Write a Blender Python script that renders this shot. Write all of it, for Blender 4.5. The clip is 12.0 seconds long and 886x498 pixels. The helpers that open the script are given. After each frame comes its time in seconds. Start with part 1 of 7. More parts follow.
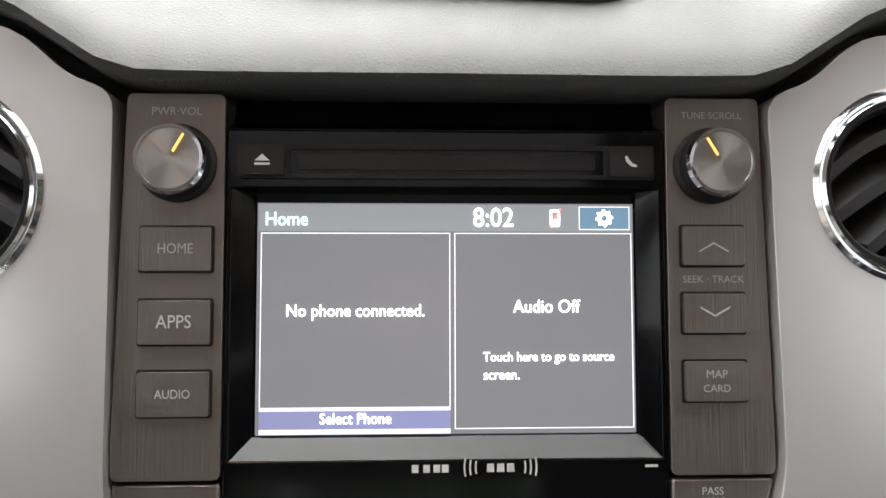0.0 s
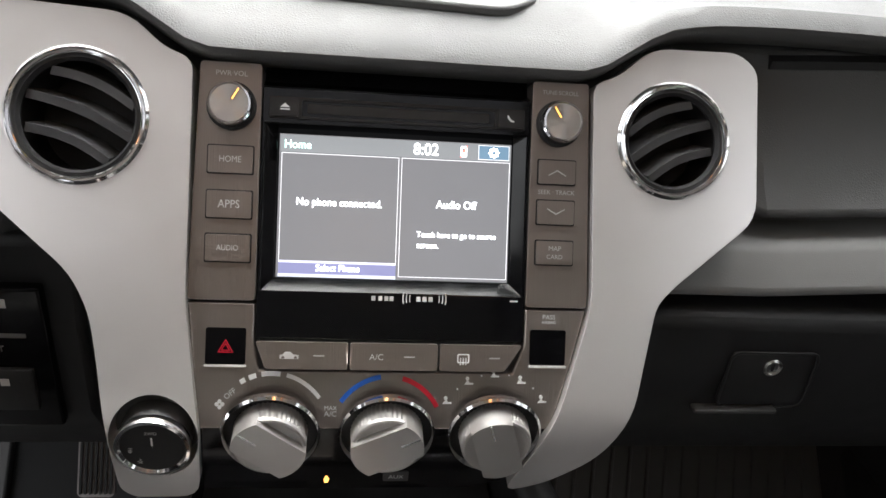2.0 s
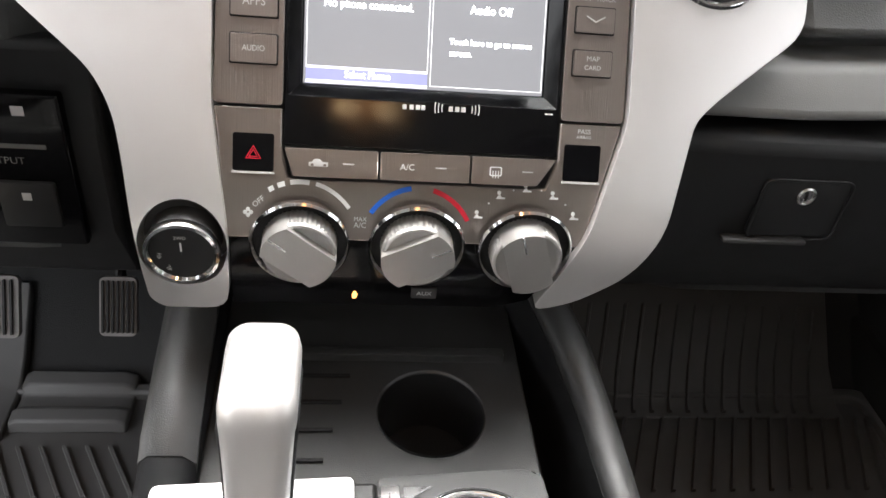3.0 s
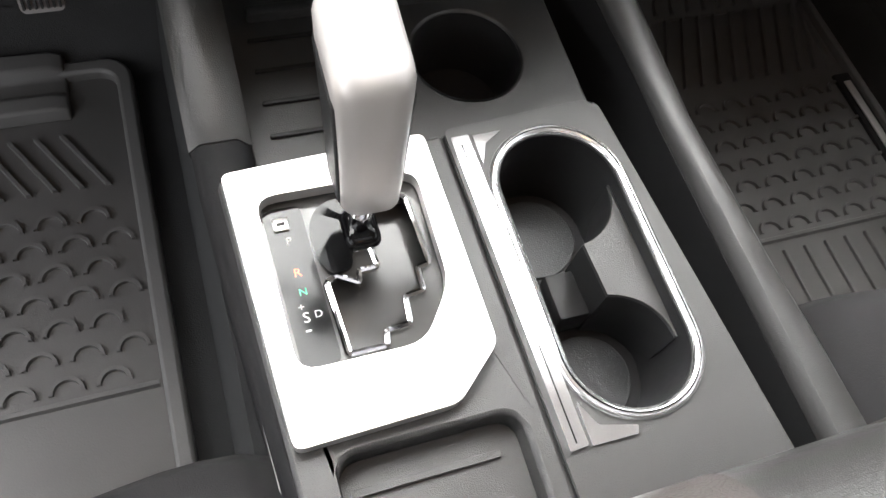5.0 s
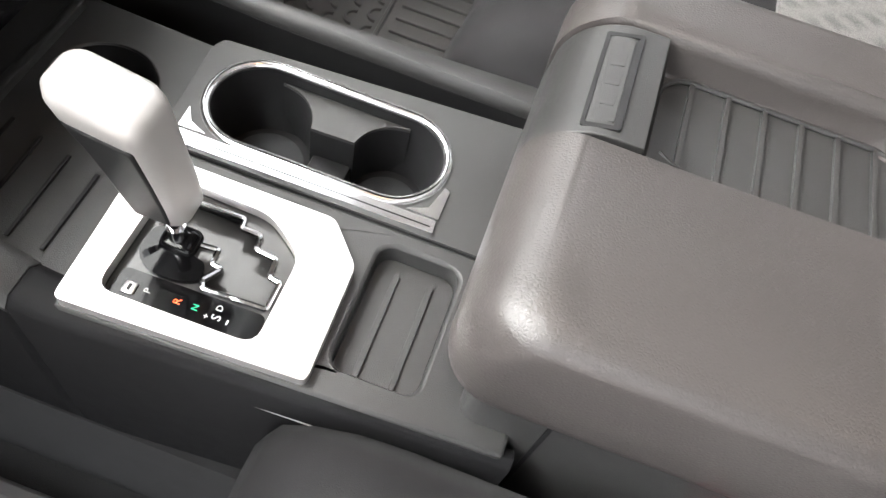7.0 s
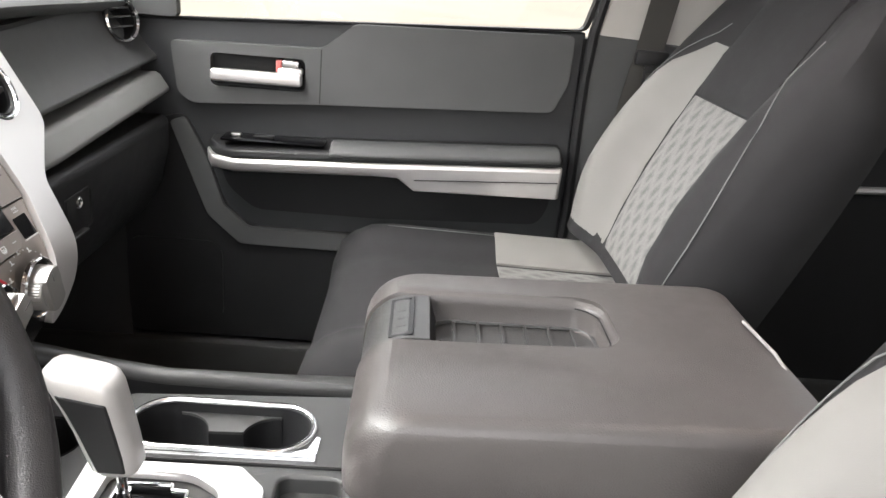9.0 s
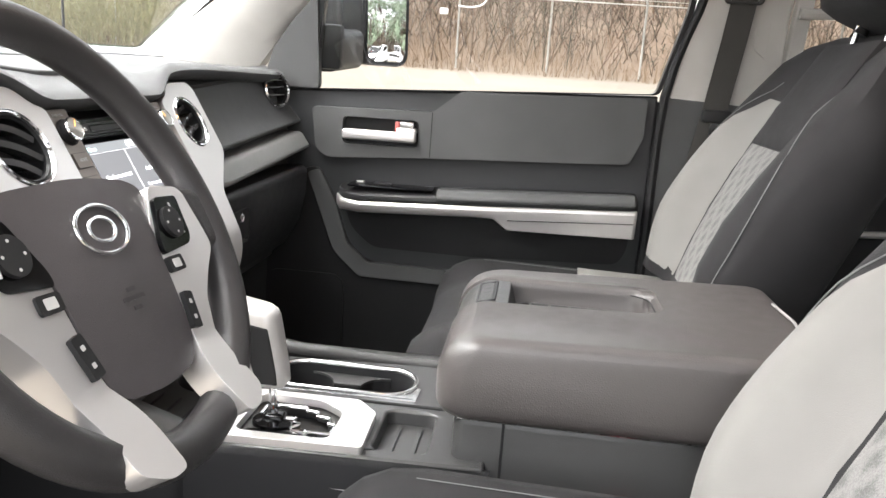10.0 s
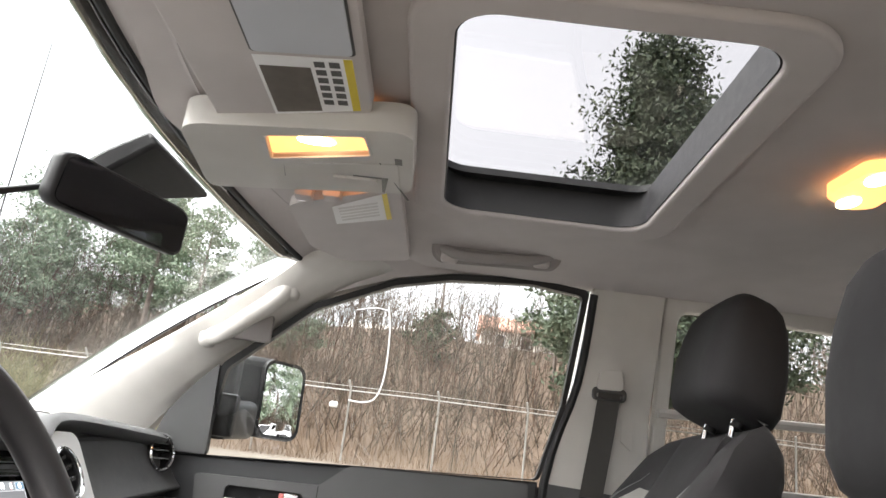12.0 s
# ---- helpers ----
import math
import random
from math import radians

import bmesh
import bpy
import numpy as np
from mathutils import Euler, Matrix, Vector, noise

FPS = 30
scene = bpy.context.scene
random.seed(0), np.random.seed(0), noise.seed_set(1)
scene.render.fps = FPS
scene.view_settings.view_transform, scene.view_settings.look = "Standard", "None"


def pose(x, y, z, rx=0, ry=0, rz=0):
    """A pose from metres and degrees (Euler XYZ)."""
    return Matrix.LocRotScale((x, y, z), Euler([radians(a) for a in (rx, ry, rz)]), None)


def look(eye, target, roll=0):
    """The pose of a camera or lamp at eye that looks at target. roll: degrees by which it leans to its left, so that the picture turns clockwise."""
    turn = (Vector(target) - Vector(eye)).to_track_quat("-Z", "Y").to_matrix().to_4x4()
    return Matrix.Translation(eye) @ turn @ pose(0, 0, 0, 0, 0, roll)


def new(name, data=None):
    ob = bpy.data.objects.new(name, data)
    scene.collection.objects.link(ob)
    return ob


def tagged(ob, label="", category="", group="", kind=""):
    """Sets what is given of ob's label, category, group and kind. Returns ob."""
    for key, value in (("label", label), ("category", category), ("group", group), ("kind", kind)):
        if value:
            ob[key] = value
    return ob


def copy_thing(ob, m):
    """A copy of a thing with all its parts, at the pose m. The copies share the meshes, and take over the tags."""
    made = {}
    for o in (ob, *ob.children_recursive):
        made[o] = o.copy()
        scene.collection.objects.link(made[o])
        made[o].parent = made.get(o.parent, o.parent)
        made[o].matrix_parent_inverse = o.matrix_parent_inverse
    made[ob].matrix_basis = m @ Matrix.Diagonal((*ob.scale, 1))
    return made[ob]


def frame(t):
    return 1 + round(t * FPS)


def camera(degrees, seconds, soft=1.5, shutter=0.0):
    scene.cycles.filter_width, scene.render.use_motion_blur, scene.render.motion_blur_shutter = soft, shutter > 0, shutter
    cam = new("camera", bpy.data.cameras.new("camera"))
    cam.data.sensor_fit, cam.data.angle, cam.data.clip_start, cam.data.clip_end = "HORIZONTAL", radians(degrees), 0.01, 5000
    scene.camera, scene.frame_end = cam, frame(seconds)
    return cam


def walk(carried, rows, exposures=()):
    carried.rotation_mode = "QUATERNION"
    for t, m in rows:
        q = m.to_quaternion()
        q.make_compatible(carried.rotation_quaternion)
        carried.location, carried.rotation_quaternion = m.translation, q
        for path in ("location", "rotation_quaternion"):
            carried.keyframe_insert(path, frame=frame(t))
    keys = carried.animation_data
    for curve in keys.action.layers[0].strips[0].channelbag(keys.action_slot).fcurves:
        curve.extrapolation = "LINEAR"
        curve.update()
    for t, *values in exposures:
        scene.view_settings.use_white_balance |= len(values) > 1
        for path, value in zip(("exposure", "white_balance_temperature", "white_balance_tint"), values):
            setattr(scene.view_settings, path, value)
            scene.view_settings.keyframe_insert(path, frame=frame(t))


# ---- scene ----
cam = camera(60.2, 12.0)
PATH = [
    (0, (-0.015, -0.293, 0.967), (0.07, 1.515, 0.118), 1.2),
    (0.5, (-0.003, -0.345, 0.996), (0.128, 1.445, 0.111), 3.1),
    (1, (-0.023, -0.389, 1.036), (0.175, 1.381, 0.125), 5.0),
    (1.5, (-0.027, -0.443, 1.045), (0.207, 1.321, 0.131), 5.1),
    (2, (-0.033, -0.48, 1.035), (0.223, 1.253, 0.07), 6.0),
    (2.5, (-0.039, -0.494, 1.011), (0.232, 1.183, -0.044), 6.9),
    (3, (-0.049, -0.499, 0.978), (0.211, 1.093, -0.205), 7.3),
    (3.5, (-0.06, -0.507, 0.942), (0.17, 0.98, -0.375), 6.9),
    (3.7, (-0.065, -0.51, 0.93), (0.156, 0.928, -0.442), 6.7),
    (5.3, (-0.195, -0.422, 0.956), (0.418, 0.222, -0.836), 22.2),
    (5.5, (-0.208, -0.406, 0.962), (0.455, 0.142, -0.844), 24.0),
    (6, (-0.212, -0.392, 0.984), (0.537, -0.083, -0.844), 26.4),
    (6.5, (-0.243, -0.411, 0.999), (0.661, -0.282, -0.78), 25.4),
    (7, (-0.32, -0.426, 1.018), (0.748, -0.362, -0.672), 17.7),
    (7.5, (-0.32, -0.451, 1.045), (0.949, -0.529, -0.499), 12.8),
    (7.7, (-0.327, -0.458, 1.043), (1.027, -0.552, -0.426), 11.0),
    (9.3, (-0.749, -0.488, 1.014), (1.165, -0.516, 0.436), 4.6),
    (9.5, (-0.801, -0.499, 0.996), (1.127, -0.471, 0.463), 4.5),
    (10, (-0.903, -0.516, 0.964), (1.032, -0.304, 0.504), 3.8),
    (10.5, (-0.949, -0.524, 0.947), (1.001, -0.242, 0.604), 4.2),
    (11, (-0.964, -0.506, 0.945), (1.029, -0.335, 0.96), 6.2),
    (11.5, (-0.972, -0.506, 0.925), (0.993, -0.445, 1.295), 7.1),
    (12, (-0.97, -0.518, 0.923), (0.949, -0.491, 1.489), 7.3),
]
walk(cam, [(t, look(eye, target, roll)) for t, eye, target, roll in PATH], [(0,1.98),(1.5,2.02),(2.5,2.48),(3.7,2.98),(5.3,2.48),(6.5,2.46),(7.7,2.72),(9.3,2.6),(10.5,2.62),(11.0,2.6),(11.5,2.42),(12.0,2.28)])

# ---- world, sun and lamps ----
world = bpy.data.worlds.new("world")
scene.world = world
world.use_nodes = True
wn, wl = world.node_tree.nodes, world.node_tree.links
sky = wn.new("ShaderNodeTexSky")
sky.sky_type, sky.sun_disc = "NISHITA", False
sky.sun_elevation, sky.sun_rotation = radians(56), radians(-11)
sky.air_density, sky.dust_density = 1.0, 4.0
grey = wn.new("ShaderNodeHueSaturation")
grey.inputs["Saturation"].default_value = 0.12
wl.new(sky.outputs[0], grey.inputs["Color"])
wl.new(grey.outputs[0], wn["Background"].inputs["Color"])
wn["Background"].inputs["Strength"].default_value = 0.15
sun = new("sun", bpy.data.lights.new("sun", "SUN"))
sun.data.energy, sun.data.angle, sun.data.color = 1.5, radians(75), (1.0, 0.98, 0.95)
sun.matrix_world = look((-1.0, 5.0, 7.5), (0, 0, 0))

# ---- materials ----
def nodes(name):
    m = bpy.data.materials.new(name)
    m.use_nodes = True
    t = m.node_tree
    return m, t, t.nodes["Principled BSDF"]


def noise_node(t, scale, detail=4.0, coord="Object"):
    tc, nz = t.nodes.new("ShaderNodeTexCoord"), t.nodes.new("ShaderNodeTexNoise")
    nz.inputs["Scale"].default_value, nz.inputs["Detail"].default_value = scale, detail
    t.links.new(tc.outputs[coord], nz.inputs["Vector"])
    return nz


def surface(name, color, rough, metal=0.0, grain=0.0, grain_scale=900.0, vary=0.12, vary_scale=14.0, kind="noise", spec=0.5, coat=0.0, sheen=0.0):
    """A painted, moulded or leather surface: slow variation of colour and gloss, fine relief."""
    m, t, b = nodes(name)
    b.inputs["Metallic"].default_value = metal
    b.inputs["Specular IOR Level"].default_value = spec
    b.inputs["Coat Weight"].default_value = coat
    b.inputs["Coat Roughness"].default_value = 0.05
    b.inputs["Sheen Weight"].default_value = sheen
    nz = noise_node(t, vary_scale, 6.0)
    ramp = t.nodes.new("ShaderNodeMapRange")
    ramp.inputs["To Min"].default_value, ramp.inputs["To Max"].default_value = 1 - vary, 1 + vary
    t.links.new(nz.outputs["Fac"], ramp.inputs["Value"])
    mix = t.nodes.new("ShaderNodeVectorMath")
    mix.operation = "SCALE"
    mix.inputs[0].default_value = color
    t.links.new(ramp.outputs[0], mix.inputs["Scale"])
    if vary:
        t.links.new(mix.outputs[0], b.inputs["Base Color"])
    r2 = t.nodes.new("ShaderNodeMapRange")
    r2.inputs["To Min"].default_value, r2.inputs["To Max"].default_value = max(rough - 0.08, 0.02), rough + 0.08
    n2 = noise_node(t, vary_scale * 4, 5.0)
    t.links.new(n2.outputs["Fac"], r2.inputs["Value"])
    if vary:
        t.links.new(r2.outputs[0], b.inputs["Roughness"])
    else:
        b.inputs["Roughness"].default_value, b.inputs["Base Color"].default_value = rough, (*color, 1)
    if grain:
        bump = t.nodes.new("ShaderNodeBump")
        bump.inputs["Strength"].default_value, bump.inputs["Distance"].default_value = grain, 0.0006
        if kind == "noise":
            g = noise_node(t, grain_scale, 3.0)
            t.links.new(g.outputs["Fac"], bump.inputs["Height"])
        elif kind == "leather":
            tc, v = t.nodes.new("ShaderNodeTexCoord"), t.nodes.new("ShaderNodeTexVoronoi")
            v.feature, v.inputs["Scale"].default_value = "DISTANCE_TO_EDGE", grain_scale
            warp = noise_node(t, grain_scale * 0.7, 2.0)
            add = t.nodes.new("ShaderNodeVectorMath")
            add.operation = "MULTIPLY_ADD"
            add.inputs[1].default_value = (0.0012,) * 3
            t.links.new(warp.outputs["Color"], add.inputs[0])
            t.links.new(tc.outputs["Object"], add.inputs[2])
            t.links.new(add.outputs[0], v.inputs["Vector"])
            t.links.new(v.outputs["Distance"], bump.inputs["Height"])
        elif kind == "weave":
            tc, w1, w2 = t.nodes.new("ShaderNodeTexCoord"), t.nodes.new("ShaderNodeTexWave"), t.nodes.new("ShaderNodeTexWave")
            w1.bands_direction, w2.bands_direction = "X", "Z"
            mx = t.nodes.new("ShaderNodeMath")
            mx.operation = "MAXIMUM"
            for k, w in enumerate((w1, w2)):
                w.inputs["Scale"].default_value, w.inputs["Distortion"].default_value = grain_scale, 0.6
                t.links.new(tc.outputs["Object"], w.inputs["Vector"])
                t.links.new(w.outputs["Fac"], mx.inputs[k])
            t.links.new(mx.outputs[0], bump.inputs["Height"])
        elif kind == "brush":
            tc, mp = t.nodes.new("ShaderNodeTexCoord"), t.nodes.new("ShaderNodeMapping")
            mp.inputs["Scale"].default_value = (1500, 25, 25)
            g = t.nodes.new("ShaderNodeTexNoise")
            g.inputs["Scale"].default_value = 1.0
            t.links.new(tc.outputs["Object"], mp.inputs["Vector"])
            t.links.new(mp.outputs[0], g.inputs["Vector"])
            t.links.new(g.outputs["Fac"], bump.inputs["Height"])
        t.links.new(bump.outputs[0], b.inputs["Normal"])
    return m


def glow(name, color, strength):
    m, t, b = nodes(name)
    b.inputs["Base Color"].default_value = (*color, 1)
    b.inputs["Emission Color"].default_value = (*color, 1)
    b.inputs["Emission Strength"].default_value = strength
    b.inputs["Roughness"].default_value = 0.25
    return m


def glass(name, tint=(1, 1, 1), ior=1.45, rough=0.0):
    m, t, b = nodes(name)
    b.inputs["Base Color"].default_value = (*tint, 1)
    b.inputs["Transmission Weight"].default_value = 1.0
    b.inputs["Roughness"].default_value, b.inputs["IOR"].default_value = rough, ior
    return m


DASH = surface("dash_grain", (0.080, 0.081, 0.082), 0.56, grain=0.5, grain_scale=520, kind="leather", spec=0.4)
DASH_LIGHT = surface("dash_grey_grain", (0.16, 0.16, 0.158), 0.45, grain=0.2, grain_scale=700, kind="leather")
BLACK = surface("black_plastic", (0.018, 0.018, 0.019), 0.48, grain=0.25, grain_scale=1500, spec=0.32)
GREY = surface("charcoal_plastic", (0.046, 0.0455, 0.0452), 0.33, spec=0.6, grain=0.5, grain_scale=1300)
# console side plastic, darkened to paint the shade on the driver's side
SHADED_SIDE = surface("shaded_side_plastic", (0.013, 0.013, 0.014), 0.55, grain=0.3, grain_scale=1300, spec=0.15)
SILVER = surface("silver_paint", (0.80, 0.775, 0.765), 0.34, metal=0.75, vary=0.03)
BRONZE = surface("brushed_bronze", (0.27, 0.235, 0.215), 0.36, metal=0.85, grain=0.22, vary=0.05, kind="brush")
GLOSS = surface("gloss_black", (0.003, 0.003, 0.0035), 0.10, vary=0.02, spec=0.3)
CHROME = surface("chrome", (0.82, 0.82, 0.83), 0.07, metal=1.0, vary=0.02)
SATIN = surface("satin_metal", (0.62, 0.61, 0.60), 0.28, metal=1.0, vary=0.03, grain=0.05)
LEATHER = surface("charcoal_leather", (0.068, 0.061, 0.059), 0.40, spec=0.75, grain=0.55, grain_scale=400, kind="leather")
SEATCLOTH = surface("charcoal_seat_cloth", (0.020, 0.0193, 0.0205), 0.75, grain=0.5, grain_scale=1300, sheen=0.03, spec=0.25)
SEATGREY = surface("light_grey_seat_cloth", (0.195, 0.188, 0.178), 0.75, grain=0.45, grain_scale=1300, sheen=0.1)
HEADLINER = surface("headliner_cloth", (0.50, 0.465, 0.455), 0.9, grain=0.5, grain_scale=1300, sheen=0.1)
PILLAR = surface("pillar_plastic", (0.55, 0.53, 0.50), 0.6, grain=0.3, grain_scale=1200)
MAT = surface("rubber_mat", (0.140, 0.136, 0.134), 0.45, grain=0.3, grain_scale=600)
CARPET = surface("carpet", (0.045, 0.045, 0.046), 0.95, grain=0.9, grain_scale=700)
WHITE = surface("white_print", (0.8, 0.8, 0.8), 0.5, vary=0.02)
RUBBER = surface("wheel_leather", (0.036, 0.034, 0.035), 0.36, grain=0.5, grain_scale=700, kind="leather")
HUB = surface("hub_plastic", (0.070, 0.063, 0.066), 0.42, grain=0.5, grain_scale=700, kind="leather")
BELT = surface("belt_webbing", (0.05, 0.047, 0.043), 0.7, grain=0.25, grain_scale=900)
GLASS = glass("window_glass", (0.97, 0.985, 0.98))
ROOFGLASS = glass("smoked_roof_glass", (0.50, 0.485, 0.49))
MIRROR = surface("mirror_silver", (0.9, 0.9, 0.9), 0.01, metal=1.0, vary=0.0)

SPUN, t_, b_ = nodes("spun_metal")
b_.inputs["Base Color"].default_value = (0.50, 0.47, 0.44, 1)
b_.inputs["Metallic"].default_value, b_.inputs["Roughness"].default_value, b_.inputs["Anisotropic"].default_value = 1.0, 0.3, 0.9
tan_ = t_.nodes.new("ShaderNodeTangent")
tan_.direction_type, tan_.axis = "RADIAL", "Z"
t_.links.new(tan_.outputs[0], b_.inputs["Tangent"])
UI_TEXT = glow("screen_white", (0.95, 0.97, 1.0), 1.3)
UI_CYAN = glow("screen_cyan", (0.55, 0.95, 0.88), 1.1)
UI_DARK = glow("screen_dark", (0.075, 0.075, 0.08), 0.75)
UI_HEAD = glow("screen_header", (0.10, 0.105, 0.11), 0.8)
UI_LINE = glow("screen_line", (0.5, 0.5, 0.52), 0.8)
UI_BLUE = glow("screen_blue_strip", (0.13, 0.135, 0.235), 0.5)
UI_PALE = glow("screen_pale_strip", (0.42, 0.43, 0.55), 0.55)
UI_RED = glow("screen_red", (0.85, 0.12, 0.08), 1.0)
UI_GEAR = glow("screen_gear_key", (0.06, 0.10, 0.14), 0.8)
SLAT = surface("slat_plastic", (0.085, 0.085, 0.088), 0.22, grain=0.1, grain_scale=1500)
PRINT = surface("grey_print", (0.6, 0.59, 0.58), 0.5, vary=0.02)
DASH_TRAY = surface("tray_grain", (0.085, 0.086, 0.088), 0.5, grain=0.3, grain_scale=900)
DIM_PRINT = surface("dim_print", (0.16, 0.16, 0.16), 0.5, vary=0.02)
GATE = surface("gate_grey", (0.075, 0.074, 0.072), 0.14, vary=0.05)
BRIGHT = surface("bright_trim", (0.88, 0.88, 0.89), 0.13, metal=0.92, vary=0.02)
DOOR = surface("door_grain", (0.034, 0.035, 0.037), 0.42, grain=0.4, grain_scale=600, kind="leather")
HANDLE = surface("handle_grey", (0.30, 0.28, 0.275), 0.6, grain=0.3, grain_scale=1200)
DIAL = surface("dial_metal", (0.50, 0.485, 0.47), 0.36, metal=0.7, vary=0.05, grain=0.15, grain_scale=900)
LEVER = surface("lever_paint", (0.58, 0.565, 0.555), 0.32, metal=0.4, vary=0.0)
FLAP = surface("flap_lens", (0.50, 0.52, 0.56), 0.35, vary=0.05)
BLUE = surface("blue_print", (0.01, 0.12, 0.55), 0.4, vary=0.03)
RED = surface("red_print", (0.55, 0.01, 0.03), 0.4, vary=0.03)
GREEN = glow("green_letter", (0.03, 0.45, 0.22), 0.4)
ORANGE = glow("orange_letter", (0.75, 0.10, 0.03), 0.5)
# glows for the belt lamps, and as the painted reflection on the knob caps
AMBER = glow("amber_telltale_and_streak", (0.9, 0.35, 0.08), 0.8)
PINK = surface("faded_red_print", (0.45, 0.12, 0.11), 0.5, vary=0.05)

# ---- builders ----
def wm(ob):
    return wm(ob.parent) @ ob.matrix_parent_inverse @ ob.matrix_basis if ob.parent else ob.matrix_basis.copy()


def part(name, bm, material, parent=None, label="", sharp=40, bevel=0.0, seg=2, at=None):
    bmesh.ops.recalc_face_normals(bm, faces=bm.faces)
    me = bpy.data.meshes.new(name)
    bm.to_mesh(me)
    bm.free()
    for p in me.polygons:
        p.use_smooth = True
    me.set_sharp_from_angle(angle=radians(sharp))
    me.materials.append(material)
    ob = new(name, me)
    if parent:
        ob.parent = parent
        ob.matrix_parent_inverse = wm(parent).inverted()
    if at:
        ob.matrix_basis = at
    if label:
        tagged(ob, label)
    if bevel:
        md = ob.modifiers.new("bevel", "BEVEL")
        md.width, md.segments, md.limit_method, md.angle_limit = bevel, seg, "ANGLE", radians(35)
        md.harden_normals = False
    return ob


def thing(name, at, label, category, group="", kind=""):
    ob = new(name)
    ob.location = at
    ob.empty_display_size = 0.02
    return tagged(ob, label, category, group, kind)


def rrect(x0, x1, y0, y1, r, n=5):
    out = []
    for cx, cy, a in ((x1 - r, y1 - r, 0), (x0 + r, y1 - r, 90), (x0 + r, y0 + r, 180), (x1 - r, y0 + r, 270)):
        for k in range(n + 1):
            f = radians(a + 90 * k / n)
            out.append((cx + r * math.cos(f), cy + r * math.sin(f)))
    return out


def disc(cx, cy, r, n=40, a0=0, a1=360):
    return [(cx + r * math.cos(radians(a0 + (a1 - a0) * k / n)), cy + r * math.sin(radians(a0 + (a1 - a0) * k / n))) for k in range(n if a1 - a0 >= 360 else n + 1)]


def rounded(pts, r, n=4):
    """A polygon with its corners rounded by r (a number, or one for each corner)."""
    out, m = [], len(pts)
    for k in range(m):
        p, c, q = Vector(pts[k - 1]), Vector(pts[k]), Vector(pts[(k + 1) % m])
        rr = r[k] if isinstance(r, (list, tuple)) else r
        a, b = (p - c), (q - c)
        d = min(rr, a.length * 0.45, b.length * 0.45)
        s, e = c + a.normalized() * d, c + b.normalized() * d
        for j in range(n + 1):
            f = j / n
            out.append(tuple((1 - f) ** 2 * s + 2 * f * (1 - f) * c + f * f * e))
    return out


def flat(u, v, w):
    return (u, v, w)


def plane(m):
    return lambda u, v, w: m @ Vector((u, v, w))


def slab(outer, w0, w1, mp=flat, holes=(), cuts=()):
    """A sheet of outline outer with holes, from depth w0 to w1, laid into space by mp(u, v, w)."""
    bm = bmesh.new()
    edges = []
    for loop in (outer, *holes):
        vs = [bm.verts.new((p[0], p[1], 0)) for p in loop]
        edges += [bm.edges.new((vs[k - 1], vs[k])) for k in range(len(vs))]
    bmesh.ops.triangle_fill(bm, edges=edges, use_beauty=True)
    for axis, at in cuts:
        co, no = ((at, 0, 0), (1, 0, 0)) if axis == "u" else ((0, at, 0), (0, 1, 0))
        bmesh.ops.bisect_plane(bm, geom=[*bm.verts, *bm.edges, *bm.faces], plane_co=co, plane_no=no)
    base = list(bm.verts)
    ext = bmesh.ops.extrude_face_region(bm, geom=list(bm.faces))
    top = {g for g in ext["geom"] if isinstance(g, bmesh.types.BMVert)}
    for v in bm.verts:
        v.co = Vector(mp(v.co.x, v.co.y, w1 if v in top else w0))
    return bm


def loft(loops, closed=True, caps=True):
    bm = bmesh.new()
    rows = [[bm.verts.new(p) for p in loop] for loop in loops]
    n = len(rows[0])
    for a, b in zip(rows, rows[1:]):
        for k in range(n if closed else n - 1):
            bm.faces.new((a[k], a[(k + 1) % n], b[(k + 1) % n], b[k]))
    if caps and closed:
        bm.faces.new(rows[0])
        bm.faces.new(rows[-1])
    return bm


def box(x0, x1, y0, y1, z0, z1, r=0.0, seg=2, mp=None):
    bm = bmesh.new()
    bmesh.ops.create_cube(bm, size=1)
    for v in bm.verts:
        v.co = Vector(((x0 + x1) / 2 + v.co.x * (x1 - x0), (y0 + y1) / 2 + v.co.y * (y1 - y0), (z0 + z1) / 2 + v.co.z * (z1 - z0)))
    if r:
        bmesh.ops.bevel(bm, geom=list(bm.edges), offset=r, segments=seg, profile=0.5, affect="EDGES")
    if mp:
        for v in bm.verts:
            v.co = Vector(mp(*v.co))
    return bm


def revolve(profile, m, n=40):
    """A turned body: profile of (radius, height), round m's z axis."""
    loops = [[m @ Vector((r * math.cos(2 * math.pi * k / n), r * math.sin(2 * math.pi * k / n), h)) for k in range(n)] for r, h in profile]
    return loft(loops, caps=False)


def smooth_line(pts, n=6, closed=False):
    """Points on a Catmull-Rom curve through pts."""
    pts = [Vector(p) for p in pts]
    out, m = [], len(pts)
    for k in range(m if closed else m - 1):
        if closed:
            p0, p1, p2, p3 = pts[k - 1], pts[k], pts[(k + 1) % m], pts[(k + 2) % m]
        else:
            p0, p1, p2, p3 = pts[max(k - 1, 0)], pts[k], pts[k + 1], pts[min(k + 2, m - 1)]
        for j in range(n):
            f = j / n
            out.append(0.5 * (2 * p1 + (p2 - p0) * f + (2 * p0 - 5 * p1 + 4 * p2 - p3) * f * f + (3 * p1 - p0 - 3 * p2 + p3) * f ** 3))
    if not closed:
        out.append(pts[-1])
    return out


